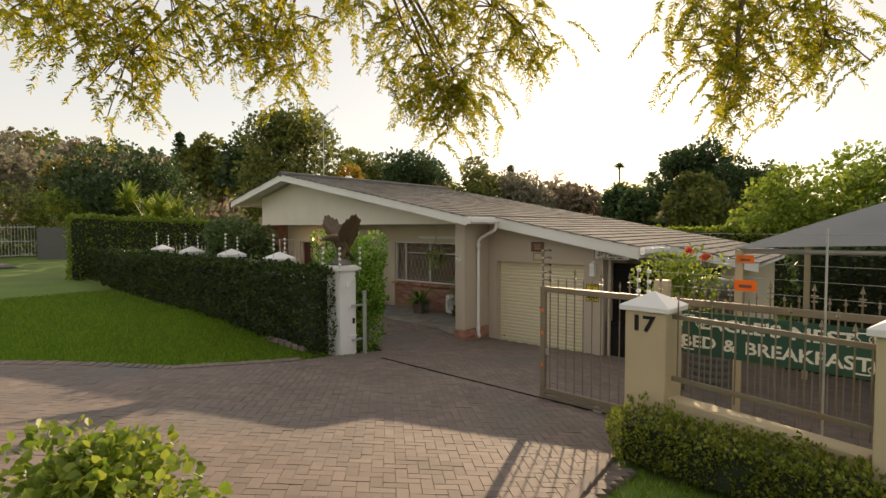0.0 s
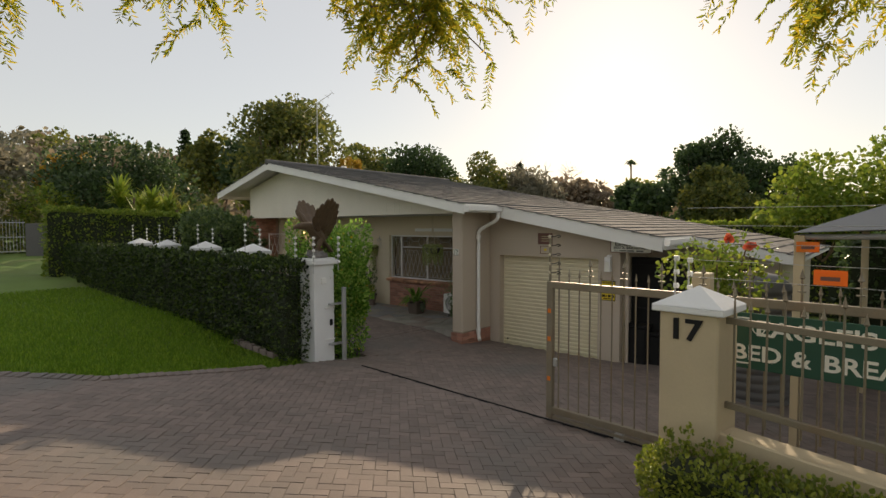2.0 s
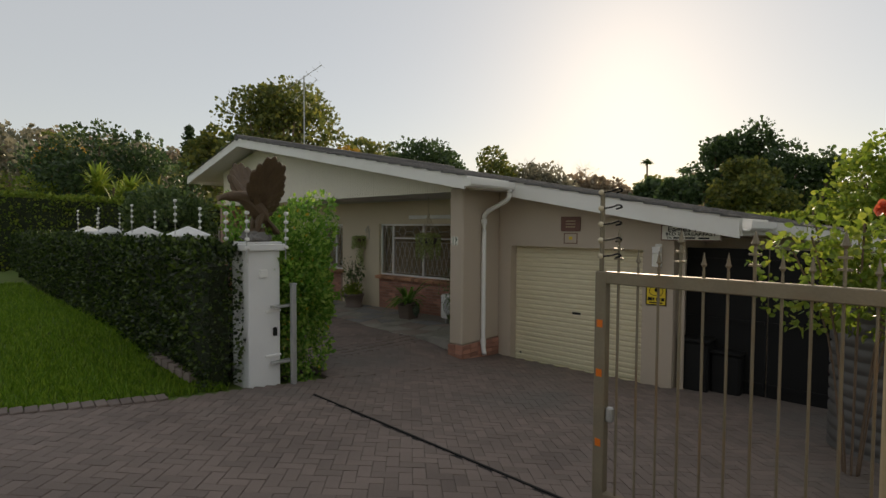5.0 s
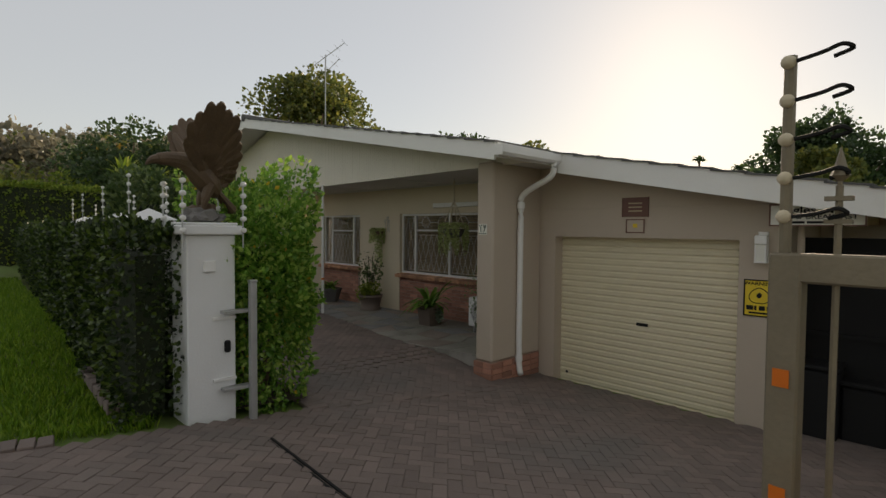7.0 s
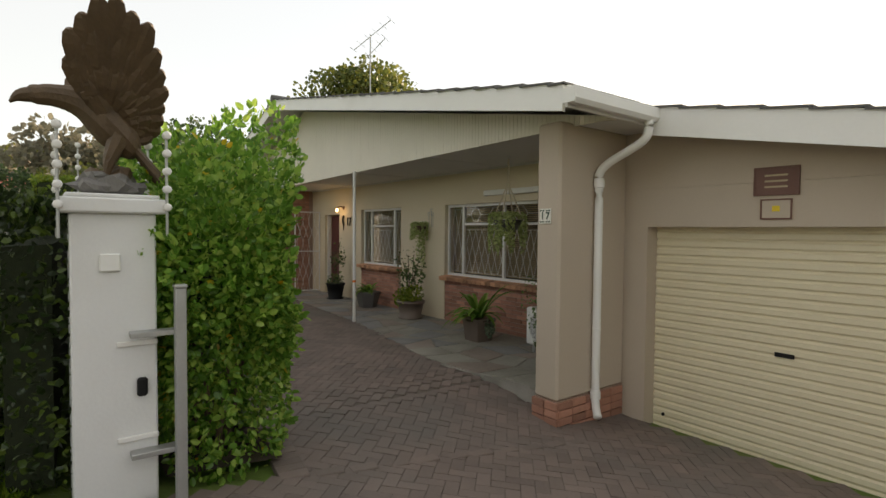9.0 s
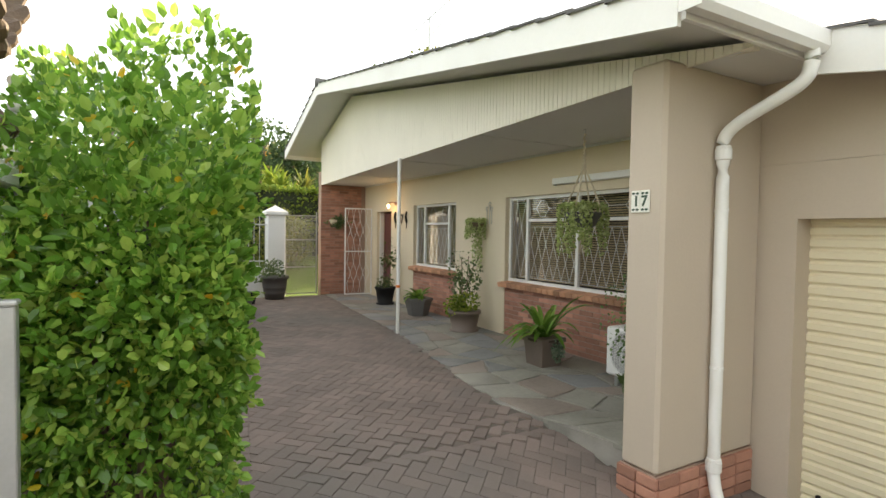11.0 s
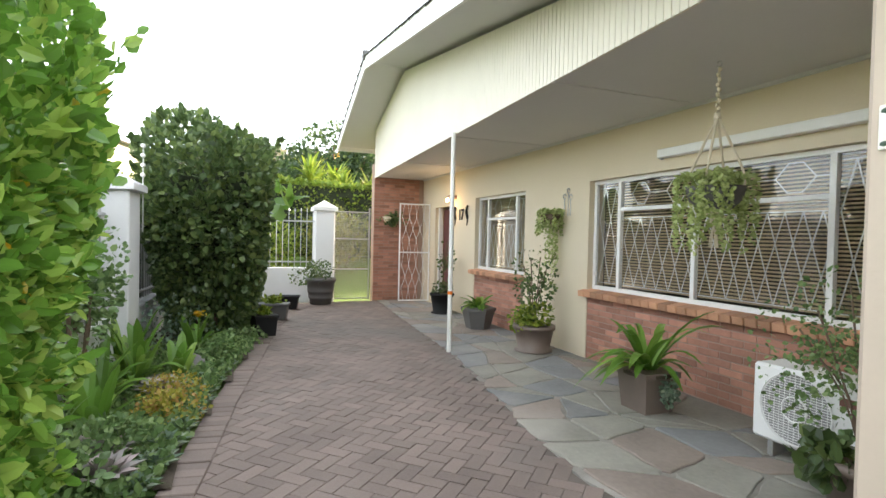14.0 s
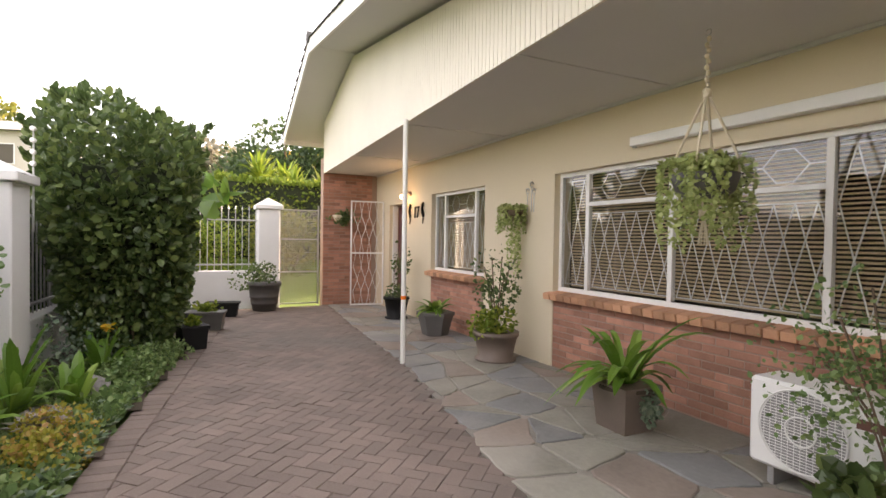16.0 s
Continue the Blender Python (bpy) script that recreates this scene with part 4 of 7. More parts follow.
def bar_fence(name, label, p, q, rails, z_bars, pitch, bar_r, material, rail=(0.02, 0.035), tall_every=0):
    """A straight steel fence from p to q, its parts in local x."""
    p, q = Vector(p), Vector(q)
    d = q - p
    ln = d.length
    t = thing(name, label, "fence", at=pose(p.x, p.y, p.z, 0, 0, math.degrees(math.atan2(d.y, d.x))))
    for z, h in rails:
        part("rail", abox(0, ln, -rail[0], rail[0], z - h / 2, z + h / 2, 0.004), material, t)
    n = int(ln / pitch)
    bm = rod(bmesh.new(), (0, 0, z_bars[0]), (0, 0, z_bars[1]), bar_r, seg=6)
    spike(bm, 0, 0, z_bars[1])
    me = finish("bar", bm, material)
    for k in range(n):
        ob = new("bar", me)
        ob.parent = t
        ob.location = ((k + 0.5) * ln / n, 0, 0.1 if tall_every and k % tall_every == 0 else 0)
    return t


low = thing("fence_plinth", "low cream plastered fence plinth", "wall", kind="structure", at=pose(-1.33, 5.66, 0, 0, 0, -16.5))
part("plinth", abox(0, 1.75, -0.11, 0.11, -0.8, -0.07, 0.012), M_TAN, low)
bar_fence("street_fence", "weathered steel bar fence between two tan pillars", (-1.33, 5.66, 0), (0.38, 5.15, 0), ((0.80, 0.05), (0.13, 0.05)), (0.02, 0.86), 0.115, 0.008, M_GATE, tall_every=3)

# ---- sliding gate, run back open ----
GATE_M = pose(-3.40, 6.567, -0.72, 0, 0, -3.9)
gate = thing("sliding_gate", "weathered steel sliding gate, rolled back open on its track", "gate", at=GATE_M)
GL = 5.5
part("top_rail", abox(0, GL, -0.03, 0.03, 1.54, 1.62, 0.006), M_GATE, gate)
part("bottom_rail", abox(0, GL, -0.03, 0.03, 0.06, 0.14, 0.006), M_GATE, gate)
part("base_rail", abox(0, GL, -0.025, 0.025, 0.0, 0.035, 0.004), M_GATE, gate)
for x in (0.04, GL - 0.04):
    e = part("end_post", abox(x - 0.04, x + 0.04, -0.032, 0.032, 0.0, 1.62, 0.006), M_GATE, gate)
for z in (0.45, 0.92, 1.25):
    part("reflector", abox(0.02, 0.06, -0.036, -0.033, z, z + 0.05), M_ORANGE, gate, "small orange reflector")
part("lock_plate", abox(0.08, 0.13, -0.02, 0.02, 0.62, 0.72, 0.01), M_GALV, gate)
bm = rod(bmesh.new(), (0, 0, 0.14), (0, 0, 1.66), 0.008, seg=6)
spike(bm, 0, 0, 1.65, 0.017)
bar_me = finish("bar", bm, M_GATE)
bm = rod(bmesh.new(), (0, 0, 0.14), (0, 0, 1.80), 0.009, seg=6)
spike(bm, 0, 0, 1.78, 0.024)
for z in (1.70, 1.76):
    box(bm, -0.03, 0.03, -0.012, 0.012, z, z + 0.012)
tall_me = finish("bar", bm, M_GATE)
for k in range(41):
    ob = new("bar", tall_me if k % 3 == 0 else bar_me)
    ob.parent = gate
    ob.location = (0.15 + k * 0.13, 0, 0)
for x in (0.9, 4.6):
    part("wheel", rod(bmesh.new(), (x, -0.02, 0.0), (x, 0.02, 0.0), 0.06, seg=16), M_GALV, gate)
pole = part("wire_pole", rod(bmesh.new(), (0.03, 0, 1.6), (0.03, 0, 2.16), 0.016, seg=8), M_GATE, gate, "rusted electric fence pole")
for k in range(5):
    z = 2.14 - k * 0.105
    part("bobbin", ball(bmesh.new(), (0.03, -0.02, z), 0.019, 2), M_ROPE, pole, "dirty insulator bobbin", True)
    part("wire_end", tube(bmesh.new(), smooth_path([(0.05, -0.02, z), (0.11, -0.025, z + 0.008), (0.15, -0.02, z + 0.02), (0.17, -0.01, z + 0.006), (0.13, -0.01, z - 0.006)], 4), 0.006, 5), M_BLACK, pole, "black hooked wire end")
sign = thing("name_sign", "green bed and breakfast name sign with white lettering", "sign", at=GATE_M @ Matrix.Translation((1.95, -0.05, 0.99)))
bm = abox(0, 1.85, -0.006, 0.012, 0, 0.50, 0.006)
part("board", bm, M_GREEN, sign)
words("EAGLE'S NEST", 0.135, M_SIGNW, sign, pose(0.95, -0.008, 0.365), 0.003, 1.25, 0.004)
words("BED & BREAKFAST", 0.135, M_SIGNW, sign, pose(0.92, -0.008, 0.14), 0.003, 1.12, 0.004)
for x, z in ((0.09, 0.40), (0.09, 0.10), (1.76, 0.40), (1.76, 0.10)):
    bm = bmesh.new()
    sx, sz = (1 if x < 1 else -1), (1 if z < 0.25 else -1)
    tube(bm, smooth_path([(x - sx * 0.05, -0.008, z + sz * 0.09), (x - sx * 0.045, -0.008, z - sz * 0.04), (x + sx * 0.09, -0.008, z - sz * 0.05)], 4), 0.008, 5)
    tube(bm, [(x - sx * 0.04 + 0.028 * math.cos(a), -0.008, z + 0.028 * math.sin(a)) for a in np.linspace(0, 5, 12)], 0.006, 5)
    part("scroll", bm, M_SIGNW, sign, "white corner scroll")
for x, z in ((0.24, 0.365), (1.66, 0.365)):
    bm = bmesh.new()
    tube(bm, [(x + 0.045 * math.cos(a), -0.008, z + 0.045 * math.sin(a)) for a in np.linspace(0, 2 * math.pi, 17)], 0.005, 5)
    ball(bm, (x, -0.008, z), 0.018, 1, (1, 0.3, 1.4))
    part("emblem", bm, M_SIGNW, sign, "round white emblem")
trk = thing("gate_track", "steel gate track let into the paving", "track", at=pose(-7.0, 6.815, 0, 0, 0, -3.9))
for nm, y0, y1, lift in (("rail", -0.009, 0.009, 0.014), ("groove", -0.04, -0.016, 0.003)):
    bm, prev = bmesh.new(), None
    for k in range(21):
        u = k * 0.4
        z = land(-7.0 + u * 0.9977, 6.815 - u * 0.068)
        row = [bm.verts.new(v) for v in ((u, y0, z - 0.04), (u, y0, z + lift), (u, y1, z + lift), (u, y1, z - 0.04))]
        if prev:
            for a in range(3):
                bm.faces.new((prev[a], row[a], row[a + 1], prev[a + 1]))
        prev = row
    part(nm, bm, M_BLACK, trk)

# fence wires and tags
wires = thing("fence_wires", "thin electric fence wires strung beside the pillar", "wire")
for k in range(5):
    z = 1.10 + k * 0.15
    part("wire", tube(bmesh.new(), smooth_path([(-1.72, 5.98, z), (-0.5, 5.9, z - 0.012), (0.75, 5.55, z)], 5), 0.0022, 4), M_GALV, wires)
wp = part("wire_post", rod(bmesh.new(), (-0.02, 5.83, -0.7), (-0.02, 5.83, 1.75), 0.012, seg=6), M_GALV, wires)
for px, py, pz, rz in ((-0.70, 5.93, 1.16, -8), (-1.02, 7.97, 1.32, 12)):
    tg = thing("warning_tag", "bright orange plastic tag hanging by the fence", "tag", "warning tags", at=pose(px, py, pz, 0, 0, rz))
    part("plate", abox(-0.105, 0.105, -0.003, 0.003, -0.065, 0.05, 0.002), M_ORANGE, tg)
    part("marking", abox(-0.06, 0.06, -0.005, -0.003, -0.03, 0.0), M_BROWN, tg, "dark unreadable marking")

# ---- boundary wall ----
BP = ((-10.4, 6.82), (-12.97, 7.05), (-15.6, 7.22), (-18.2, 7.46))
first = None
for k, (x, y) in enumerate(BP):
    m = pose(x, y, -0.9, 0, 0, -4)
    if first is None:
        first = thing("wall_pillar", "grey-white boundary wall pillar with a pyramid cap", "pillar", "boundary pillars", at=m)
        part("shaft", abox(-0.22, 0.22, -0.22, 0.22, 0, 1.87, 0.012), M_WHITEWALL, first)
        stand_off(first, (0.18, -0.25, 1.45), 1.05, 4, 0.105)
        stand_off(first, (-0.20, 0.25, 1.45), 0.95, 4, 0.105)
        part("cap", pyramid_cap(bmesh.new(), 0.44, 1.87, 0.075, 0.15, 0.06), M_WHITEWALL, first, "pyramid cap")
    else:
        copy_thing(first, m)
ends = ((-8.15, 6.66),) + BP
for (xa, ya), (xb, yb) in zip(ends, ends[1:]):
    d = Vector((xb - xa, yb - ya, 0))
    m = pose(xa, ya, 0, 0, 0, math.degrees(math.atan2(d.y, d.x)))
    w = thing("boundary_plinth", "low white plastered boundary wall", "wall", kind="structure", at=m)
    part("plinth", abox(0.0, d.length, -0.09, 0.09, -1.1, -0.32, 0.012), M_WHITEWALL, w)
    bar_fence("boundary_fence", "grey steel palisade panel on the boundary wall", (xa, ya, 0), (xb, yb, 0), ((-0.2, 0.03), (0.72, 0.03)), (-0.30, 0.85), 0.12, 0.009, M_GALV)
back = thing("wall_court_back", "low white wall closing the court", "wall", kind="structure")
part("plinth", abox(-18.3, -18.12, 7.5, 9.85, -1.1, -0.14, 0.012), M_WHITEWALL, back)
cpil = copy_thing(first, pose(-18.25, 10.03, -0.9))
for o in list(cpil.children_recursive):
    if o.name.startswith(("fence_post", "bobbin")):
        bpy.data.objects.remove(o)
cpil.scale = (0.92, 0.92, 1.06)
bar_fence("court_fence", "steel bar fence above the low court wall", (-18.2, 7.6, 0), (-18.2, 9.85, 0), ((-0.02, 0.03), (0.85, 0.03)), (-0.12, 1.02), 0.12, 0.009, M_GALV)
# mesh gate to the garden
mg = thing("garden_gate", "tall steel mesh garden gate, shut", "gate", at=(-18.2, 10.24, -0.86))
for y in (0.015, 0.79):
    part("stile", abox(-0.015, 0.015, y - 0.015, y + 0.015, 0, 2.05), M_GALV, mg)
for z in (0.03, 0.68, 1.35, 1.95):
    part("rail", abox(-0.012, 0.012, 0.0, 0.8, z - 0.012, z + 0.012), M_GALV, mg)
bm = bmesh.new()
for k in range(22):
    rod(bm, (0, 0.035 * k + 0.02, 0.03), (0, 0.035 * k + 0.02, 1.95), 0.0017, seg=4)
for k in range(50):
    rod(bm, (0, 0.0, 0.05 + 0.038 * k), (0, 0.8, 0.05 + 0.038 * k), 0.0017, seg=4)
part("mesh", bm, M_GALV, mg)

# ---- garage door, signs and pipes on the front ----
gd = thing("garage_door", "cream ribbed steel roller garage door, shut", "door", at=(-7.30, 11.57, -1.42))
bm = bmesh.new()
prof, z = [], 0.0
while z < 2.285:
    for dz, dy in ((0, 0.0), (0.016, -0.018), (0.060, -0.018), (0.076, 0.0)):
        prof.append((z + dz, dy))
    z += 0.0865
a = [bm.verts.new((0, dy, zz)) for zz, dy in prof]
b = [bm.verts.new((2.44, dy, zz)) for zz, dy in prof]
for k in range(len(a) - 1):
    bm.faces.new((a[k], b[k], b[k + 1], a[k + 1]))
curtain = part("curtain", bm, M_GARAGE, gd)
sm = curtain.modifiers.new("thickness", "SOLIDIFY")
sm.thickness = 0.004
h = part("handle", abox(1.17, 1.33, -0.03, -0.018, 1.115, 1.155, 0.005), M_BLACK, gd, "black recessed handle")
part("lock", rod(bmesh.new(), (0.12, -0.03, 0.28), (0.12, -0.015, 0.28), 0.018, seg=12), M_BLACK, gd)
part("bottom_seal", abox(0.0, 2.44, -0.03, 0.0, -0.03, 0.03, 0.004), M_BLACK, gd, "black rubber seal")


def plate(name, label, cat, x0, x1, z0, z1, y, board, border=None, d=0.012):
    t = thing(name, label, cat, at=((x0 + x1) / 2, y, (z0 + z1) / 2))
    w, h = (x1 - x0) / 2, (z1 - z0) / 2
    part("board", abox(-w, w, -d, 0, -h, h, 0.002), board, t)
    if border:
        b = 0.014
        for q in ((-w, w, h - b, h), (-w, w, -h, -h + b), (-w, -w + b, -h + b, h - b), (w - b, w, -h + b, h - b)):
            part("border", abox(q[0], q[1], -d - 0.006, -d + 0.002, q[2], q[3], 0.001), border, t)
    return t


s1 = plate("brown_plaque", "brown wooden plaque on the garage front", "plaque", -6.27, -5.91, 1.14, 1.39, 11.369, M_BROWN, M_BROWN)
for z in (0.05, 0.0, -0.05):
    part("line", abox(-0.09, 0.09, -0.0145, -0.012, z - 0.008, z + 0.008), M_TAN, s1)
s2 = plate("framed_plaque", "small cream plaque in a dark frame", "plaque", -6.21, -5.96, 0.93, 1.11, 11.369, M_CREAM, M_BROWN)
part("emblem", abox(-0.03, 0.03, -0.0145, -0.012, -0.02, 0.03), M_YELLOW, s2)
s3 = plate("security_sign", "yellow and black security warning sign", "sign", -4.80, -4.49, 0.02, 0.43, 11.369, M_YELLOW, M_BLACK, 0.006)
words("WARNING", 0.038, M_BLACK, s3, pose(0, -0.008, 0.16), 0.001, 1.2, 0.001)
tube_b = bmesh.new()
tube(tube_b, [(0.10 * math.sin(a), -0.008, 0.03 + 0.085 * math.cos(a) - 0.02 * abs(math.sin(a))) for a in np.linspace(0, 2 * math.pi, 21)], 0.005, 5)
part("shield", tube_b, M_BLACK, s3)
part("emblem", ball(bmesh.new(), (0.0, -0.008, 0.03), 0.03, 1, (1, 0.15, 1.1)), M_BLACK, s3)
for x, w in ((-0.09, 0.035), (-0.035, 0.012), (0.03, 0.03), (0.10, 0.025)):
    part("brand_bar", abox(x - w, x + w, -0.008, -0.006, -0.135, -0.085), M_BLACK, s3)
part("small_print", abox(-0.10, 0.10, -0.008, -0.006, -0.175, -0.155), M_BLACK, s3)
s4 = plate("hanging_sign", "white and brown bed and breakfast sign under the eave", "sign", -4.53, -3.72, 1.02, 1.25, 11.20, M_SIGNW, M_BROWN, 0.02)
words("Eagles Nest", 0.075, M_BLACK, s4, pose(0, -0.022, 0.048), 0.001, 1.25, 0.002)
words("BED & BREAKFAST", 0.045, M_BLACK, s4, pose(0, -0.022, -0.022), 0.001, 1.3, 0.001)
words("Tel", 0.032, M_BLACK, s4, pose(-0.29, -0.022, -0.076), 0.001, 1.2, 0.001)
for x in (-0.16, 0.0, 0.18):
    part("number_bar", abox(x - 0.07, x + 0.07, -0.022, -0.02, -0.088, -0.064), M_BLACK, s4)
for x in (-0.25, 0.25):
    part("hanger", rod(bmesh.new(), (x, -0.01, 0.10), (x, -0.01, 0.30), 0.005, seg=6), M_GALV, s4)
lt = thing("wall_lantern", "white square wall lantern beside the garage", "lamp", at=(-4.62, 11.368, 0.62))
part("back_plate", abox(-0.05, 0.05, -0.02, 0, 0.0, 0.34, 0.006), M_WHITE, lt)
part("housing", abox(-0.06, 0.06, -0.13, -0.02, 0.20, 0.30, 0.01), M_WHITE, lt)
bm = bmesh.new()
for x in (-0.05, 0.05):
    for y in (-0.12, -0.03):
        box(bm, x - 0.006, x + 0.006, y - 0.006, y + 0.006, 0.02, 0.20)
box(bm, -0.058, 0.058, -0.128, -0.022, 0.0, 0.02)
part("cage", bm, M_WHITE, lt)
part("glass", abox(-0.045, 0.045, -0.115, -0.035, 0.02, 0.2), M_SIGNW, lt, "frosted glass")
# gutter and downpipe
gu = thing("gutter", "white eave gutter with a downpipe on the column", "gutter")
bm = bmesh.new()
x0, zz = STEP_X + 0.03, roof_z(STEP_X) - 0.06
outline = [(0, 0), (0.0, -0.10), (0.03, -0.125), (0.09, -0.125), (0.12, -0.09), (0.125, 0.0), (0.117, 0.0), (0.112, -0.085), (0.088, -0.117), (0.032, -0.117), (0.008, -0.096), (0.008, 0.0)]
prism(bm, [(x0 + a, zz + b) for a, b in outline], verge_y(STEP_X) - 0.03, FR_Y + 0.02)
part("trough", bm, M_WHITE, gu)
for y in (verge_y(STEP_X) - 0.035, FR_Y + 0.01):
    part("end_cap", abox(x0, x0 + 0.126, y, y + 0.006, zz - 0.125, zz), M_WHITE, gu)
PX, PY = -7.505, 10.80
pipe = smooth_path([(x0 + 0.06, PY + 0.03, zz - 0.11), (x0 + 0.06, PY + 0.03, zz - 0.2), (x0 + 0.0, PY + 0.02, zz - 0.31), (PX + 0.12, PY, zz - 0.47), (PX, PY, zz - 0.58), (PX, PY, zz - 0.75), (PX, PY, 0.6), (PX, PY, -0.80), (PX, PY, -0.92), (PX + 0.03, PY - 0.02, -1.02), (PX + 0.08, PY - 0.06, -1.08)], 5)
part("downpipe", tube(bmesh.new(), pipe, 0.042, 14), M_WHITE, gu, "white round downpipe", True)
for z in (zz - 0.72, -0.92):
    part("collar", lathe(bmesh.new(), [(0.043, 0), (0.054, 0.006), (0.054, 0.075), (0.049, 0.08), (0.049, 0.095), (0.043, 0.1)], 14, (PX, PY, z)), M_WHITE, gu)
for z in (0.9, -0.2):
    part("strap", lathe(bmesh.new(), [(0.043, 0), (0.046, 0.002), (0.046, 0.02), (0.043, 0.022)], 14, (PX, PY, z)), M_WHITE, gu)
gu2 = thing("gutter", "white eave gutter on the garage roof", "gutter")
prism(bm := bmesh.new(), [(EAVE_R + 0.03 + a, roof_z(EAVE_R) - 0.06 + b) for a, b in outline], FR_Y - 0.03, 12.7)
part("trough", bm, M_WHITE, gu2)
np_ = thing("number_plate", "pair of white ceramic house number tiles on the column", "sign", at=(-7.735, 10.258, 0.885))
M_INK = mat("green_black_glaze", (0.025, 0.06, 0.03), 0.3, 0.1, 9, 60, 0)
for x, d in ((-0.038, "1"), (0.038, "7")):
    tl_ = part("tile", abox(x - 0.0365, x + 0.0365, -0.012, 0, 0, 0.15, 0.004), M_SIGNW, np_)
    words(d, 0.07, M_INK, tl_, pose(x, -0.014, 0.075), 0.001, 1.0, 0.003, "digit")
    for z in (0.02, 0.13):
        for dx in (-0.016, 0.016):
            part("flourish", ball(bmesh.new(), (x + dx, -0.012, z), 0.012, 1, (1.3, 0.2, 0.8)), M_INK, tl_)
# carport with shade cloth and the clutter beside the garage
ca = thing("carport", "shade-cloth carport on tan steel posts", "carport")
for x, y in ((-1.10, 8.05), (3.6, 7.4), (-0.6, 12.2), (3.9, 12.0)):
    part("post", abox(x - 0.05, x + 0.05, y - 0.05, y + 0.05, -1.5, 1.44, 0.006), M_TAN, ca)
part("beam", tube(bmesh.new(), [(-1.10, 8.05, 1.42), (3.6, 7.4, 1.5)], 0.03, 8), M_GALV, ca)
bm = bmesh.new()
cs = [(-1.15, 7.95, 1.47), (3.7, 7.3, 1.55), (4.0, 12.1, 1.5), (-0.7, 12.3, 1.45)]
top = bm.verts.new((1.35, 9.9, 2.45))
ring = []
for k in range(4):
    a, b = Vector(cs[k]), Vector(cs[(k + 1) % 4])
    for j in range(6):
        p = a.lerp(b, j / 6)
        p.z += 0.05 * math.sin(math.pi * j / 6)
        ring.append(bm.verts.new(p))
for k in range(24):
    bm.faces.new((ring[k], ring[(k + 1) % 24], top))
sc = part("canopy", bm, M_SHADE, ca, "dark grey shade cloth")
sc.modifiers.new("thickness", "SOLIDIFY").thickness = 0.006
tank = thing("water_tank", "dark ribbed round water tank beside the garage", "tank", at=(-1.9, 10.3, -1.16))
prof = [(0.50, 0)]
for k in range(14):
    prof += [(0.52, 0.02 + k * 0.13), (0.52, 0.09 + k * 0.13), (0.50, 0.11 + k * 0.13), (0.50, 0.13 + k * 0.13)]
lathe(bm := bmesh.new(), prof + [(0.35, 1.95), (0.1, 2.0)], 28)
part("body", bm, M_POT, tank, smooth=True)
for k, (x, y, h) in enumerate(((-4.15, 11.75, 0.75), (-3.75, 11.9, 0.6))):
    bn = thing("storage_bin", "black plastic storage bin beside the garage", "bin", "bins by the garage", at=(x, y, land(x, y) - 0.02))
    part("body", abox(-0.2, 0.2, -0.2, 0.2, 0, h, 0.03), M_BLACK, bn)
    part("lid", abox(-0.22, 0.22, -0.22, 0.22, h, h + 0.05, 0.015), M_BLACK, bn)
# black panels added here in place of the deep shade beside the garage
sd = thing("side_gate", "tall black panels added for the deep shade beside the garage", "gate", at=(-4.38, 11.95, -1.4))
for x0, x1 in ((0.0, 1.1), (1.12, 2.3)):
    lf = part("leaf", abox(x0, x1, 0, 0.04, 0.05, 2.3, 0.005), M_BLACK, sd, "black panel standing in for deep shade")
    for z in (0.3, 1.2, 2.1):
        part("rail", abox(x0 + 0.02, x1 - 0.02, -0.03, 0.0, z, z + 0.05), M_BLACK, lf)
sp = thing("side_pipe", "cream waste pipe on the garage corner", "pipe", at=(-4.30, 11.5, -1.35))
part("pipe", rod(bmesh.new(), (0, 0, 0), (0, 0, 2.5), 0.035, seg=10), M_CREAM, sp)
# chimney and aerial
ch = thing("roof_vent", "white domed vent on the roof", "vent", at=(-17.0, 14.6, roof_z(-17.0)))
part("pipe", lathe(bmesh.new(), [(0.2, -0.1), (0.2, 0.5), (0.17, 0.62), (0.1, 0.70)], 14), M_WHITE, ch, smooth=True)
an = thing("aerial", "thin steel television aerial on the roof", "aerial", at=(-17.8, 13.94, roof_z(-17.8) - 0.1))
part("mast", rod(bmesh.new(), (0, 0, 0), (0, 0, 3.55), 0.022, seg=6), M_GALV, an)
for z, l in ((3.5, 0.75), (3.0, 0.55)):
    a = part("boom", rod(bmesh.new(), (-l * 0.6, -l * 0.4, z - 0.35), (l * 0.7, l * 0.5, z + 0.4), 0.012, seg=5), M_GALV, an)
    for k in range(6):
        u = k / 5
        c = Vector((-l * 0.6, -l * 0.4, z - 0.35)).lerp(Vector((l * 0.7, l * 0.5, z + 0.4)), u)
        part("element", rod(bmesh.new(), c + Vector((0.16, -0.22, 0)), c - Vector((0.16, -0.22, 0)), 0.006, seg=4), M_GALV, a)


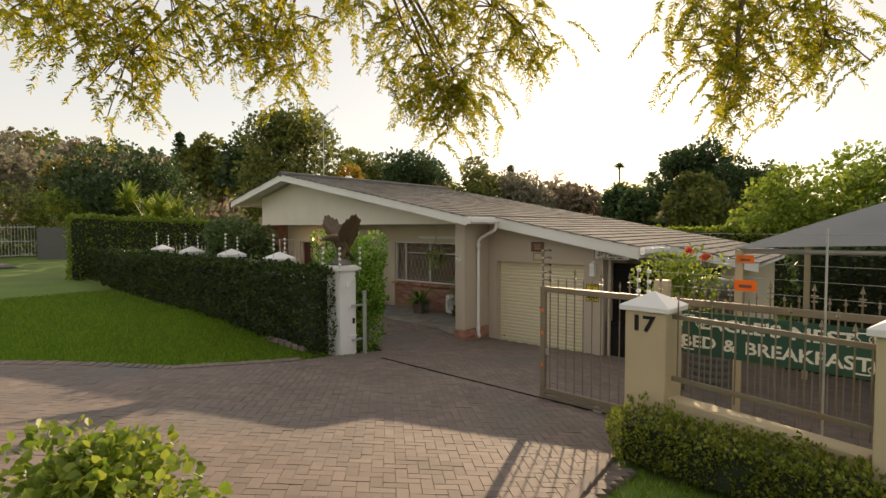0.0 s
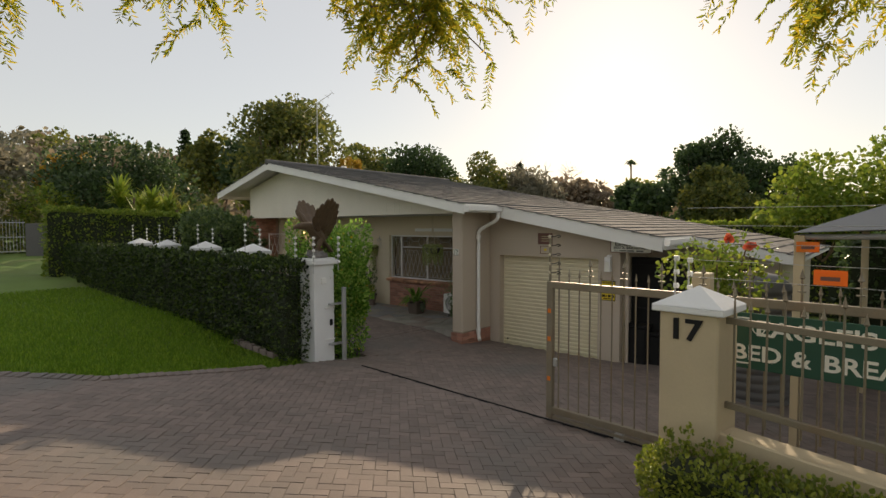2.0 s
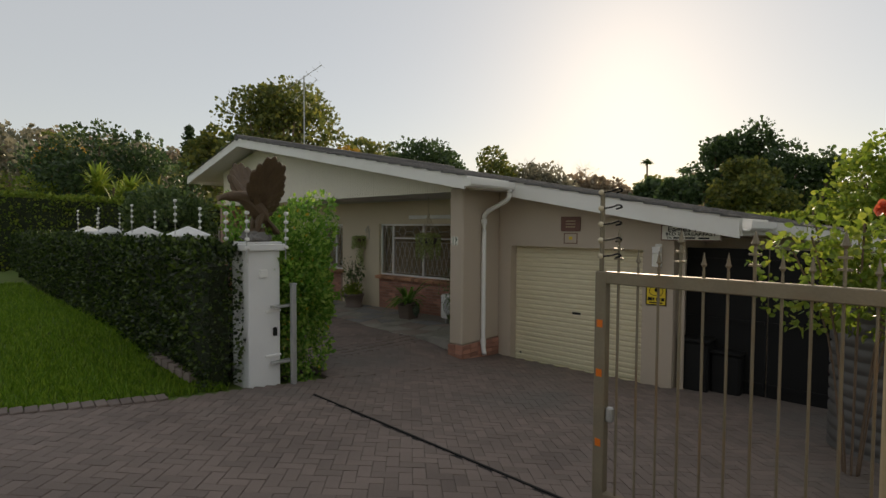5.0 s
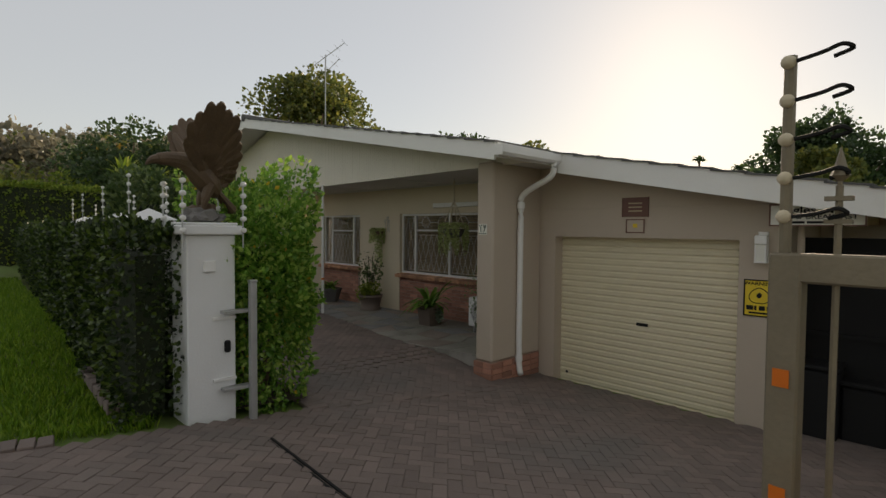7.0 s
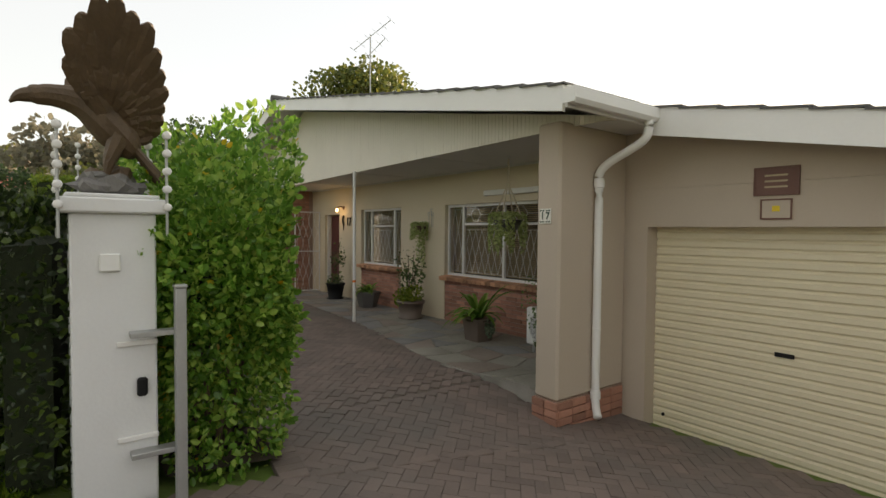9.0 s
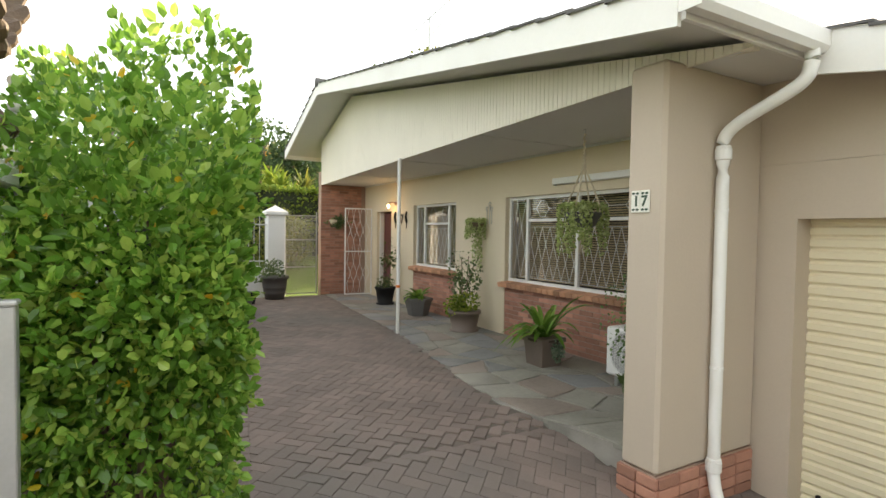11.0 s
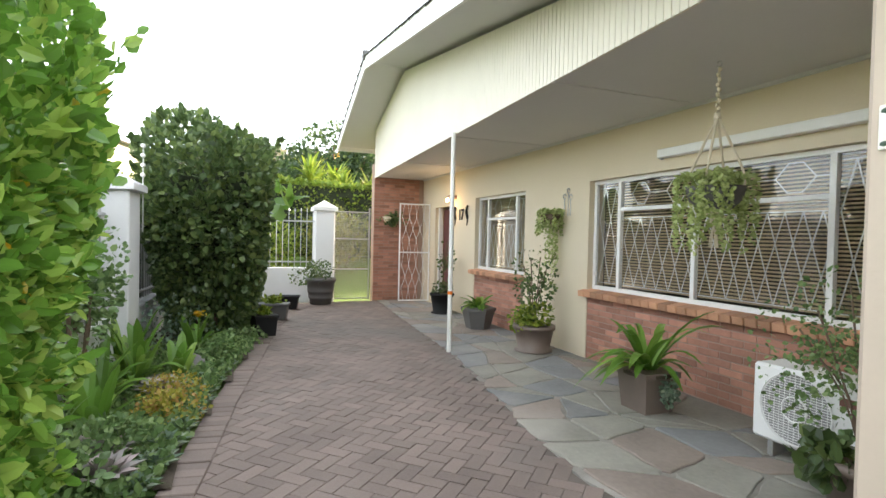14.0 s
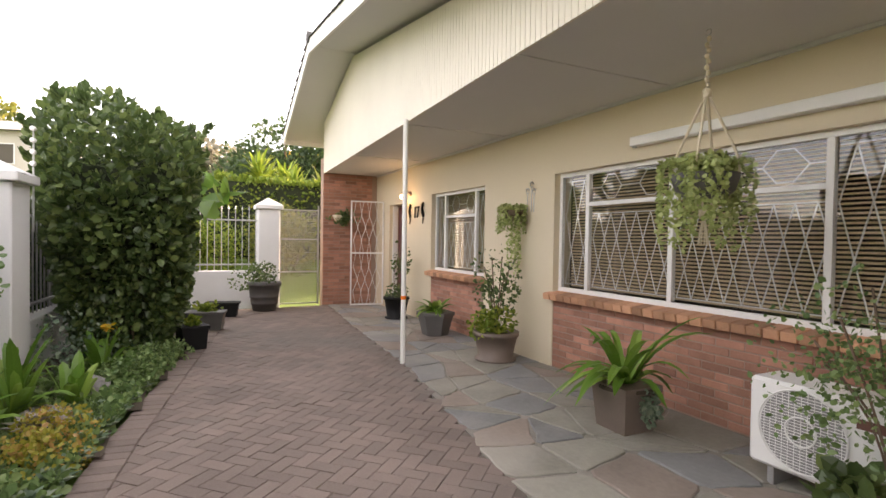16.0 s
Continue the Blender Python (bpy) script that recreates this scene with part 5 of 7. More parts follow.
# ---- windows and door of the porch ----
def window(name, w, panes, sill_z, transom, group=""):
    """A white steel window with burglar bars. panes: x of the uprights; every other wide pane has a fanlight."""
    x0, x1, z0, z1 = w
    y = WALL_Y + 0.075
    t = thing(name, "white steel window with diamond burglar bars and a blind", "window", kind="structure", at=(x0, y, 0))
    W = x1 - x0
    xs = [0] + [p - x0 for p in panes] + [W]
    fr = 0.035
    bm = bmesh.new()
    box(bm, 0, W, 0, 0.05, z0, z0 + 0.05, 0.004)
    box(bm, 0, W, 0, 0.05, z1 - 0.045, z1, 0.004)
    box(bm, 0, 0.045, 0.001, 0.049, z0 + 0.05, z1 - 0.045, 0.004)
    box(bm, W - 0.045, W, 0.001, 0.049, z0 + 0.05, z1 - 0.045, 0.004)
    part("window_frame", bm, M_WHITE, t)
    for x in xs[1:-1]:
        part("mullion", abox(x - 0.025, x + 0.025, -0.004, 0.046, z0 + 0.05, z1 - 0.045, 0.003), M_WHITE, t)
    for a, b in zip(xs, xs[1:]):
        a, b = a + (0.045 if a == 0 else 0.025), b - (0.045 if b == W else 0.025)
        wide = b - a > 0.6
        g = part("pane", abox(a, b, 0.024, 0.028, z0 + 0.05, z1 - 0.045), M_GLASS, t)
        g.visible_shadow = False
        if wide:
            part("transom", abox(a, b, 0.0, 0.044, transom - 0.02, transom + 0.02, 0.003), M_WHITE, t)
        # burglar bars: crossing zigzags
        bars = bmesh.new()
        lo, hi = z0 + 0.09, (transom - 0.10 if wide else z1 - 0.09)
        yb = 0.062
        def flat(p, q):
            rod(bars, (p[0], yb, p[1]), (q[0], yb, q[1]), 0.0055, seg=5)
        n = max(2, round((b - a) / 0.155))
        s = (b - a) / n
        rows = 3
        hz = (hi - lo) / rows
        for i in range(n + 1):
            for r in range(rows):
                for sgn in (1, -1):
                    xa = a + i * s
                    xb = xa + sgn * s / 2 * (1 if (r % 2 == 0) else 1)
                    if a - 1e-6 <= xb <= b + 1e-6:
                        za, zb = lo + r * hz, lo + (r + 1) * hz
                        if r % 2 == 0:
                            flat((xa, za), (xb, zb))
                        else:
                            flat((xb, za), (xa, zb))
        flat((a, lo), (b, lo)), flat((a, hi), (b, hi))
        if wide:
            za, zb, m = transom + 0.05, z1 - 0.07, (transom + z1) / 2 - 0.01
            q = (b - a) / 4
            for k in range(2):
                c = a + q * (1 + 2 * k)
                loop = [(c - q * 0.55, m), (c - q * 0.2, zb), (c + q * 0.2, zb), (c + q * 0.55, m), (c + q * 0.2, za), (c - q * 0.2, za)]
                for u, v in zip(loop, loop[1:] + loop[:1]):
                    flat(u, v)
            flat((a, m), (a + q * 0.45, m)), flat((a + q * 1.55, m), (a + q * 2.45, m)), flat((b - q * 0.45, m), (b, m))
        part("burglar_bar", bars, M_WHITE, t, "white diamond burglar bars")
    # slatted blind inside
    bl = bmesh.new()
    k = 0
    while z0 + 0.06 + k * 0.032 < z1 - 0.05:
        z = z0 + 0.06 + k * 0.032
        vs = [bl.verts.new(v) for v in ((0.05, 0.135, z), (W - 0.05, 0.135, z), (W - 0.05, 0.152, z + 0.017), (0.05, 0.152, z + 0.017))]
        bl.faces.new(vs)
        k += 1
    part("blind", bl, M_BLIND, t, "horizontal slatted blind")
    return t


window_1 = window("window_1", WIN1, (-11.47, -10.43, -9.20), SILL1, 0.93)
window_2 = window("window_2", WIN2, (-14.78, -13.80), SILL2, 0.90)
for nm, w, s in (("window_sill_1", WIN1, SILL1), ("window_sill_2", WIN2, SILL2)):
    st = thing(nm, "projecting sill of sloping red bricks", "sill", kind="structure", at=(w[0] - 0.06, WALL_Y, s))
    n = round((w[1] - w[0] + 0.12) / 0.118)
    me = finish("brick", abox(0.004, 0.112, -0.10, 0.08, -0.075, -0.005, 0.006), M_SILLB)
    for k in range(n):
        ob = new("brick", me)
        ob.parent = st
        ob.matrix_basis = pose(k * (w[1] - w[0] + 0.12) / n, 0, 0.07, 8, 0, 0)
door_1 = thing("door_1", "dark red front door standing ajar in a white frame", "door", kind="structure", at=(DOOR[0], WALL_Y + 0.12, COURT_Z))
part("panel", abox(0.04, 0.82, 0.06, 0.10, 0.02, 2.02, 0.006), M_DOORRED, door_1)
for x in (0.0, 0.81):
    part("jamb", abox(x, x + 0.04, -0.05, 0.05, 0, 2.06, 0.004), M_WHITE, door_1)
part("door_handle", rod(bmesh.new(), (0.74, 0.02, 1.0), (0.62, 0.02, 1.0), 0.012, seg=8), M_GALV, door_1)
# slatted security gate, swung open against the end wall
sg = thing("security_gate", "white steel lattice security gate swung open", "gate", at=pose(-17.42, WALL_Y - 0.02, COURT_Z + 0.03, 0, 0, -96))
for x in (0.015, 0.67):
    part("stile", abox(x - 0.015, x + 0.015, -0.012, 0.012, 0, 2.12, 0.002), M_WHITE, sg)
for z in (0.015, 1.06, 2.105):
    part("rail", abox(0.03, 0.655, -0.011, 0.011, z - 0.014, z + 0.014, 0.002), M_WHITE, sg)
for k in range(1, 8):
    bm = bmesh.new()
    x, a = 0.03 + k * 0.0785, (0.045 if k % 2 else -0.045)
    for z0 in (0.03, 1.075):
        tube(bm, [(x, 0, z0), (x + a, 0, z0 + 0.25), (x - a, 0, z0 + 0.5), (x + a, 0, z0 + 0.75), (x, 0, z0 + 1.015)], 0.006, 5)
    part("lattice_bar", bm, M_WHITE, sg)

# ---- things on and by the porch wall ----
pp = thing("porch_pole", "thin white steel porch pole with an orange band", "pole", at=(-12.68, 10.74, COURT_Z))
part("pole", rod(bmesh.new(), (0, 0, 0), (0, 0, CEIL_Z - COURT_Z), 0.028, seg=14), M_WHITE, pp, smooth=False)
part("band", rod(bmesh.new(), (0, 0, 0.72), (0, 0, 0.76), 0.031, seg=14), M_ORANGE, pp, "orange tape band")
tl = thing("tube_light", "long white tube light batten above the window", "lamp", at=(-10.76, WALL_Y - 0.002, 1.40))
part("batten", abox(0, 2.5, -0.09, 0, 0, 0.085, 0.008), M_WHITE, tl)
part("end_cap", rod(bmesh.new(), (0.03, -0.05, -0.012), (0.03, -0.05, 0.0), 0.02, seg=10), M_GALV, tl)
wl = thing("wall_lamp", "small brass wall lamp with a lit bulb by the door", "lamp", at=(-16.05, WALL_Y, 1.36))
part("bracket", tube(bmesh.new(), smooth_path([(0, 0, 0), (0, -0.10, 0.03), (-0.05, -0.16, 0.0)], 4), 0.012, 8), M_BROWN, wl)
part("backplate", rod(bmesh.new(), (0, -0.012, 0), (0, 0, 0), 0.045, seg=14), M_BROWN, wl)
part("bulb", ball(bmesh.new(), (-0.05, -0.16, -0.06), 0.035, 2, (1, 1, 1.3)), lamp_mat("warm_bulb", (1.0, 0.62, 0.25), 6.0), wl, "glowing warm bulb", True)
bulb = new("bulb_light", bpy.data.lights.new("bulb_light", "POINT"))
bulb.data.energy, bulb.data.color, bulb.data.shadow_soft_size = 1.3, (1.0, 0.66, 0.32), 0.05
bulb.location = (-16.1, WALL_Y - 0.26, 1.24)
nm = thing("wall_number", "black iron house number with gecko ornaments", "ornament", at=(-15.75, WALL_Y - 0.004, 1.0))
words("17", 0.20, M_BLACK, nm, pose(0.0, -0.012, 0.0), 0.006, 0.9, 0.004, "house_number")
for x in (-0.30, 0.27):
    bm = bmesh.new()
    tube(bm, smooth_path([(x, -0.012, -0.20), (x + 0.03, -0.015, -0.08), (x - 0.01, -0.02, 0.06), (x + 0.03, -0.018, 0.16)], 4), [0.006, 0.008, 0.011, 0.015, 0.02, 0.024, 0.026, 0.026, 0.025, 0.022, 0.02, 0.02, 0.022], 6)
    for dz in (-0.03, 0.10):
        rod(bm, (x - 0.07, -0.012, dz + 0.03), (x + 0.08, -0.012, dz), 0.006, seg=5)
    part("gecko", bm, M_BLACK, nm, "black gecko shape")
orn = thing("wall_ornament", "grey metal bird ornament on the wall", "ornament", at=(-12.35, WALL_Y - 0.003, 1.1))
for dx, dz in ((-0.06, 0.0), (0.02, 0.07), (0.07, -0.01)):
    bm = bmesh.new()
    rod(bm, (dx, -0.012, -0.22), (dx, -0.012, dz), 0.006, seg=5)
    tube(bm, [(dx + 0.03 * math.cos(a), -0.012, dz + 0.03 + 0.03 * math.sin(a)) for a in np.linspace(0, 5.5, 10)], 0.007, 5)
    part("bird", bm, M_GALV, orn)

# air conditioner
ac = thing("air_conditioner", "white air conditioner outdoor unit with a round grille", "air conditioner", at=(-9.25, 11.60, -0.80))
part("casing", abox(0, 0.78, 0.0, 0.30, 0.05, 0.56, 0.02), M_ACWHITE, ac)
bm = bmesh.new()
for k in range(26):
    z = 0.105 + k * 0.0165
    hw = math.sqrt(max(0.225 ** 2 - (z - 0.31) ** 2, 0))
    if hw > 0.02:
        rod(bm, (0.30 - hw, -0.012, z), (0.30 + hw, -0.012, z), 0.0022, seg=4)
for k in range(13):
    x = 0.10 + k * 0.0335
    hh = math.sqrt(max(0.225 ** 2 - (x - 0.30) ** 2, 0))
    rod(bm, (x, -0.01, 0.31 - hh), (x, -0.01, 0.31 + hh), 0.0022, seg=4)
for r in (0.23, 0.08):
    tube(bm, [(0.30 + r * math.cos(a), -0.012, 0.31 + r * math.sin(a)) for a in np.linspace(0, 2 * math.pi, 33)], 0.006, 5)
part("grille", bm, M_ACWHITE, ac, "round wire fan grille")
part("fan_recess", rod(bmesh.new(), (0.30, -0.004, 0.31), (0.30, -0.001, 0.31), 0.222, seg=32), M_FANGREY, ac, "grey fan opening")
for x in (0.12, 0.62):
    part("foot", abox(x - 0.02, x + 0.02, 0.03, 0.29, -0.06, 0.05, 0.004), M_GALV, ac)
part("label_patch", abox(0.56, 0.72, -0.003, 0.001, 0.42, 0.47), M_BROWN, ac, "dark maker's label")


# ---- potted plants ----
def strap(bm, root, yaw, length, lift, width=0.045, curl=1.0):
    """One arching strap leaf."""
    d = Vector((math.cos(yaw), math.sin(yaw), 0))
    side = Vector((-d.y, d.x, 0))
    prev = None
    for i in range(7):
        t = i / 6
        p = Vector(root) + d * (length * 0.85 * t ** 1.1 * (1 - 0.3 * lift)) + Vector((0, 0, length * (lift * t * 1.25 - curl * (0.75) * t * t)))
        w = width * (0.6 + 0.9 * math.sin(math.pi * min(t * 0.9 + 0.12, 1))) * (1 if t < 0.98 else 0.15) / 2
        row = [bm.verts.new(p + side * w), bm.verts.new(p - Vector((0, 0, w * 0.35))), bm.verts.new(p - side * w)]
        if prev:
            bm.faces.new((prev[0], row[0], row[1], prev[1]))
            bm.faces.new((prev[1], row[1], row[2], prev[2]))
        prev = row
    return bm


def strap_plant(parent, at, n, length, lift=0.9, width=0.045, seed=0, material=L_STRAP):
    r = random.Random(seed)
    bm = bmesh.new()
    for k in range(n):
        strap(bm, (at[0] + r.uniform(-0.04, 0.04), at[1] + r.uniform(-0.04, 0.04), at[2]), r.uniform(0, 6.28), length * r.uniform(0.6, 1.1), lift * r.uniform(0.5, 1.15), width * r.uniform(0.7, 1.2), r.uniform(0.6, 1.2))
    return part("leaves", bm, material, parent)


def sprig_leaves(parent, n, c, half, size, material, droop=0.0, name="leaves", width=1.0):
    p, o = shell_points(n, half, 2.2, 0.8, 0.3, 2.5, random.random() * 9)
    p[:, 2] = np.maximum(p[:, 2], -half[2])
    return put_leaves(name, parent, p + np.array(c), size * (0.6 + 0.8 * RNG.random(n)), material, o * 0.5, width, droop)


def pot(label, at, prof, material, seg=24, rz=0, category="plant pot", group="porch pots"):
    t = thing("potted_plant", label, category, group, at=pose(*at, 0, 0, rz))
    lathe(bm := bmesh.new(), prof, seg)
    part("pot", bm, material, t, smooth=seg > 10)
    r, z = prof[-1]
    part("soil", lathe(bmesh.new(), [(r * 0.9, z - 0.04), (r * 0.9, z - 0.015)], 16), M_SOIL, t)
    return t


FZ = COURT_Z + 0.012
TAPER = lambda r0, r1, h: [(r0, 0), (r1, h - 0.05), (r1 + 0.02, h - 0.05), (r1 + 0.02, h), (r1 - 0.015, h)]
q = pot("square brown pot with long strap leaves by the brick apron", (-10.15, 11.52, FZ - 0.02), TAPER(0.20, 0.24, 0.36), M_POTB, 4, 45)
strap_plant(q, (0, 0, 0.33), 34, 0.82, 0.85, 0.05, 3)
sprig_leaves(q, 260, (0.17, -0.12, 0.22), (0.08, 0.08, 0.20), 0.04, L_SUCC, 0.6, "trailing_foliage")
q = pot("round grey-brown pot with leafy and tall dark shrubs", (-12.42, 11.80, FZ), [(0.24, 0), (0.24, 0.02), (0.20, 0.03), (0.25, 0.28), (0.27, 0.28), (0.27, 0.33), (0.25, 0.33)], M_POTB)
sprig_leaves(q, 900, (0, -0.05, 0.38), (0.32, 0.28, 0.17), 0.05, L_LIME, 0.3)
bm = bmesh.new()
for k in range(6):
    a = k * 1.05
    tube(bm, smooth_path([(0, 0, 0.3), (0.06 * math.cos(a), 0.06 * math.sin(a), 0.7), (0.16 * math.cos(a), 0.14 * math.sin(a), 0.95 + 0.12 * (k % 3))], 3), 0.007, 5)
part("stem", bm, M_BARK, q)
sprig_leaves(q, 420, (0, 0, 0.82), (0.26, 0.22, 0.42), 0.045, L_DARK, 0.1, "tall_leaves")
q = pot("hexagonal grey pot with strap-leaved plant", (-14.10, 11.82, FZ), TAPER(0.19, 0.26, 0.33), M_POT, 6)
strap_plant(q, (0, 0, 0.3), 40, 0.42, 0.8, 0.05, 5)
q = pot("dark plastic pot with a climbing plant by the door", (-15.75, 11.85, FZ), [(0.20, 0), (0.20, 0.02), (0.16, 0.03), (0.21, 0.33), (0.23, 0.33), (0.23, 0.37), (0.2, 0.37)], M_BLACK)
sprig_leaves(q, 250, (0, 0, 0.42), (0.2, 0.2, 0.14), 0.05, L_DARK, 0.2)
sprig_leaves(q, 180, (-0.05, 0.1, 0.95), (0.14, 0.1, 0.5), 0.05, L_DARK, 0.1, "tall_leaves")
bm = bmesh.new()
for a in (0.3, 2.2, 4.0):
    tube(bm, smooth_path([(0, 0, 0.34), (0.05 * math.cos(a), 0.05 * math.sin(a), 0.8), (-0.08 * math.cos(a), 0.1, 1.35)], 3), 0.006, 5)
part("stem", bm, M_BARK, q)
q = pot("tall ribbed grey pot with a spreading shrub by the garden gate", (-17.55, 9.88, FZ), [(0.21, 0), (0.23, 0.12), (0.245, 0.12), (0.245, 0.15), (0.25, 0.24), (0.265, 0.24), (0.265, 0.27), (0.28, 0.46), (0.31, 0.46), (0.31, 0.53), (0.28, 0.53)], M_POT, group="court pots")
sprig_leaves(q, 700, (-0.02, -0.12, 0.62), (0.36, 0.42, 0.2), 0.05, L_DARK, 0.4)
for x, y, w, d, h, seed in ((-16.95, 9.12, 0.26, 0.13, 0.24, 1), (-15.7, 8.82, 0.26, 0.14, 0.26, 2), (-14.35, 8.62, 0.17, 0.15, 0.28, 4)):
    q = thing("planter", "dark grey plastic trough at the edge of the bed", "planter", "court pots", at=pose(x, y, FZ, 0, 0, 78 if seed < 3 else 15))
    bm = bmesh.new()
    box(bm, -w, w, -d, d, 0, h)
    for v in bm.verts:
        if v.co.z < 0.01:
            v.co.x *= 0.86
            v.co.y *= 0.86
    box(bm, -w - 0.015, w + 0.015, -d - 0.015, d + 0.015, h - 0.03, h + 0.008, 0.004)
    part("trough", bm, M_BLACK if seed != 2 else M_POT, q)
    if seed > 1:
        sprig_leaves(q, 160, (0, 0, h + 0.05), (w * 0.8, d * 0.8, 0.07), 0.06, L_LIME, 0.1)
# plants by the air conditioner
q = pot("leafy dark shrub in a pot beside the air conditioner", (-8.42, 11.35, FZ), TAPER(0.14, 0.17, 0.28), M_POTB)
bm = bmesh.new()
for k in range(9):
    a = k * 0.7
    tube(bm, smooth_path([(0, 0, 0.25), (0.10 * math.cos(a), 0.06 * math.sin(a), 0.6), (0.34 * math.cos(a), 0.16 * math.sin(a), 0.8 + 0.13 * (k % 4))], 3), 0.006, 5)
part("stem", bm, M_BARK, q)
sprig_leaves(q, 950, (-0.12, 0, 0.80), (0.55, 0.24, 0.40), 0.032, L_BEDLEAF, 0.2)
sprig_leaves(q, 160, (-0.1, -0.1, 0.25), (0.16, 0.12, 0.14), 0.10, L_DARK, 0.2, "low_leaves")
# hanging basket in macrame
hb = thing("hanging_basket", "hanging succulent in a knotted cord macrame hanger", "hanging plant", at=(-9.45, 11.42, CEIL_Z))
part("hook", tube(bmesh.new(), [(0.02 * math.sin(a), 0, -0.03 + 0.02 * math.cos(a)) for a in np.linspace(-1, 4, 10)], 0.004, 5), M_GALV, hb)
bm = bmesh.new()
for k in range(9):
    ball(bm, (0.006 * (-1) ** k, 0, -0.07 - k * 0.035), 0.016, 1, (1, 1, 1.3))
ball(bm, (0, 0, -0.40), 0.03, 1, (1, 1, 1.4))
for k in range(4):
    a = k * math.pi / 2 + 0.4
    tube(bm, smooth_path([(0, 0, -0.40), (0.10 * math.cos(a), 0.10 * math.sin(a), -0.62), (0.19 * math.cos(a), 0.19 * math.sin(a), -0.88), (0.06 * math.cos(a), 0.06 * math.sin(a), -1.06), (0, 0, -1.14)], 4), 0.009, 6)
ball(bm, (0, 0, -1.14), 0.035, 1, (1, 1, 1.3))
for k in range(8):
    tube(bm, [(0, 0, -1.15), (0.02 * math.cos(k), 0.02 * math.sin(k), -1.24), (0.03 * math.cos(k), 0.03 * math.sin(k), -1.33)], 0.004, 4)
part("cord", bm, M_ROPE, hb, "knotted cream cord")
part("bowl", lathe(bmesh.new(), [(0.10, -1.06), (0.17, -1.0), (0.20, -0.90), (0.19, -0.90)], 16), M_POT, hb, smooth=True)


def tassels(parent, c, r_in, r_out, n, lengths, material, thick=0.014, seed=0):
    """Trailing fleshy stems set with small leaves."""
    r = random.Random(seed)
    pts = []
    for k in range(n):
        a, L = r.uniform(0, 6.28), r.uniform(*lengths)
        ro, ri = r.uniform(r_out * 0.7, r_out), r_in * r.random()
        m = int(L / 0.012) + 8
        for j in range(m):
            t = j / (m - 1)
            arch = min(t * 3, 1)
            rad = ri + (ro - ri) * arch
            z = c[2] + 0.07 * math.sin(math.pi * min(t * 1.6, 1)) - max(t - 0.22, 0) * L
            pts.append((c[0] + rad * math.cos(a) + r.gauss(0, thick * 0.4), c[1] + rad * math.sin(a) + r.gauss(0, thick * 0.4), z))
    pts = np.array(pts)
    return put_leaves("trailing_foliage", parent, pts, 0.026 + 0.014 * RNG.random(len(pts)), material, None, 1.2, 0.5)


tassels(hb, (0, 0, -0.86), 0.12, 0.27, 44, (0.22, 0.66), L_TRAIL, seed=4)
wb = thing("wall_basket", "trailing pale green plant in a wall basket", "hanging plant", at=(-12.55, WALL_Y - 0.13, 0.88))
part("basket", lathe(bmesh.new(), [(0.05, -0.10), (0.12, -0.04), (0.14, 0.02), (0.13, 0.02)], 14), M_BARK, wb)
part("bracket", rod(bmesh.new(), (0, 0.13, 0.0), (0, 0.05, -0.04), 0.008, seg=6), M_BLACK, wb)
tassels(wb, (0, 0, 0.02), 0.08, 0.20, 45, (0.10, 0.35), L_TRAIL, seed=6)
tassels(wb, (0.03, 0, 0.0), 0.04, 0.09, 8, (0.6, 0.95), L_TRAIL, seed=8)
eb = thing("wall_basket", "small leafy plant in a wall basket on the brick end wall", "hanging plant", at=(-17.82, 11.35, 0.98))
part("basket", lathe(bmesh.new(), [(0.05, -0.10), (0.11, -0.03), (0.12, 0.02), (0.11, 0.02)], 12), M_ROPE, eb)
sprig_leaves(eb, 420, (0.03, 0.1, -0.02), (0.12, 0.36, 0.16), 0.05, L_DARK, 0.5)

# ---- garden bed ----
bed = sheet("garden_bed", -18.1, -7.6, 6.9, 9.4, 0.15, lambda x, y: x < -7.9 and 6.75 - 0.063 * (x + 9) < y < line_at(BED_EDGE, x, 0) - 0.22, 0.03, M_SOIL, "dark soil of the planted bed", "garden bed")
def bed_edge(x, d):
    """A spot d metres in from the brick edging of the bed."""
    return (x, line_at(BED_EDGE, x, 0) - 0.22 - d, COURT_Z + 0.02)


for k, (x, d, n, L) in enumerate(((-13.25, 0.55, 26, 0.62), (-12.45, 0.95, 30, 0.72), (-11.9, 0.70, 28, 0.72), (-11.35, 0.80, 30, 0.75), (-10.8, 0.62, 24, 0.66), (-10.3, 0.72, 24, 0.62), (-12.2, 0.45, 20, 0.5))):
    s = thing("strap_lily", "clump of green strap-leaved lilies in the bed", "plant", "bed lilies", at=bed_edge(x, d))
    strap_plant(s, (0, 0, 0), n, L * 0.74, 1.35, 0.055, 20 + k)
    if k == 0:
        tagged(s, "clump of strap-leaved lilies with an orange flower head", "plant", "bed lilies")
        part("flower_stalk", rod(bmesh.new(), (0, 0, 0), (-0.03, 0.04, 0.44), 0.012, seg=6), L_STRAP, s)
        put_leaves("flower_head", s, np.array([(-0.03, 0.04, 0.46)] * 16) + RNG.normal(size=(16, 3)) * 0.025, 0.05 + 0.02 * RNG.random(16), L_YELLOW, None, 0.8, label="orange flower head")
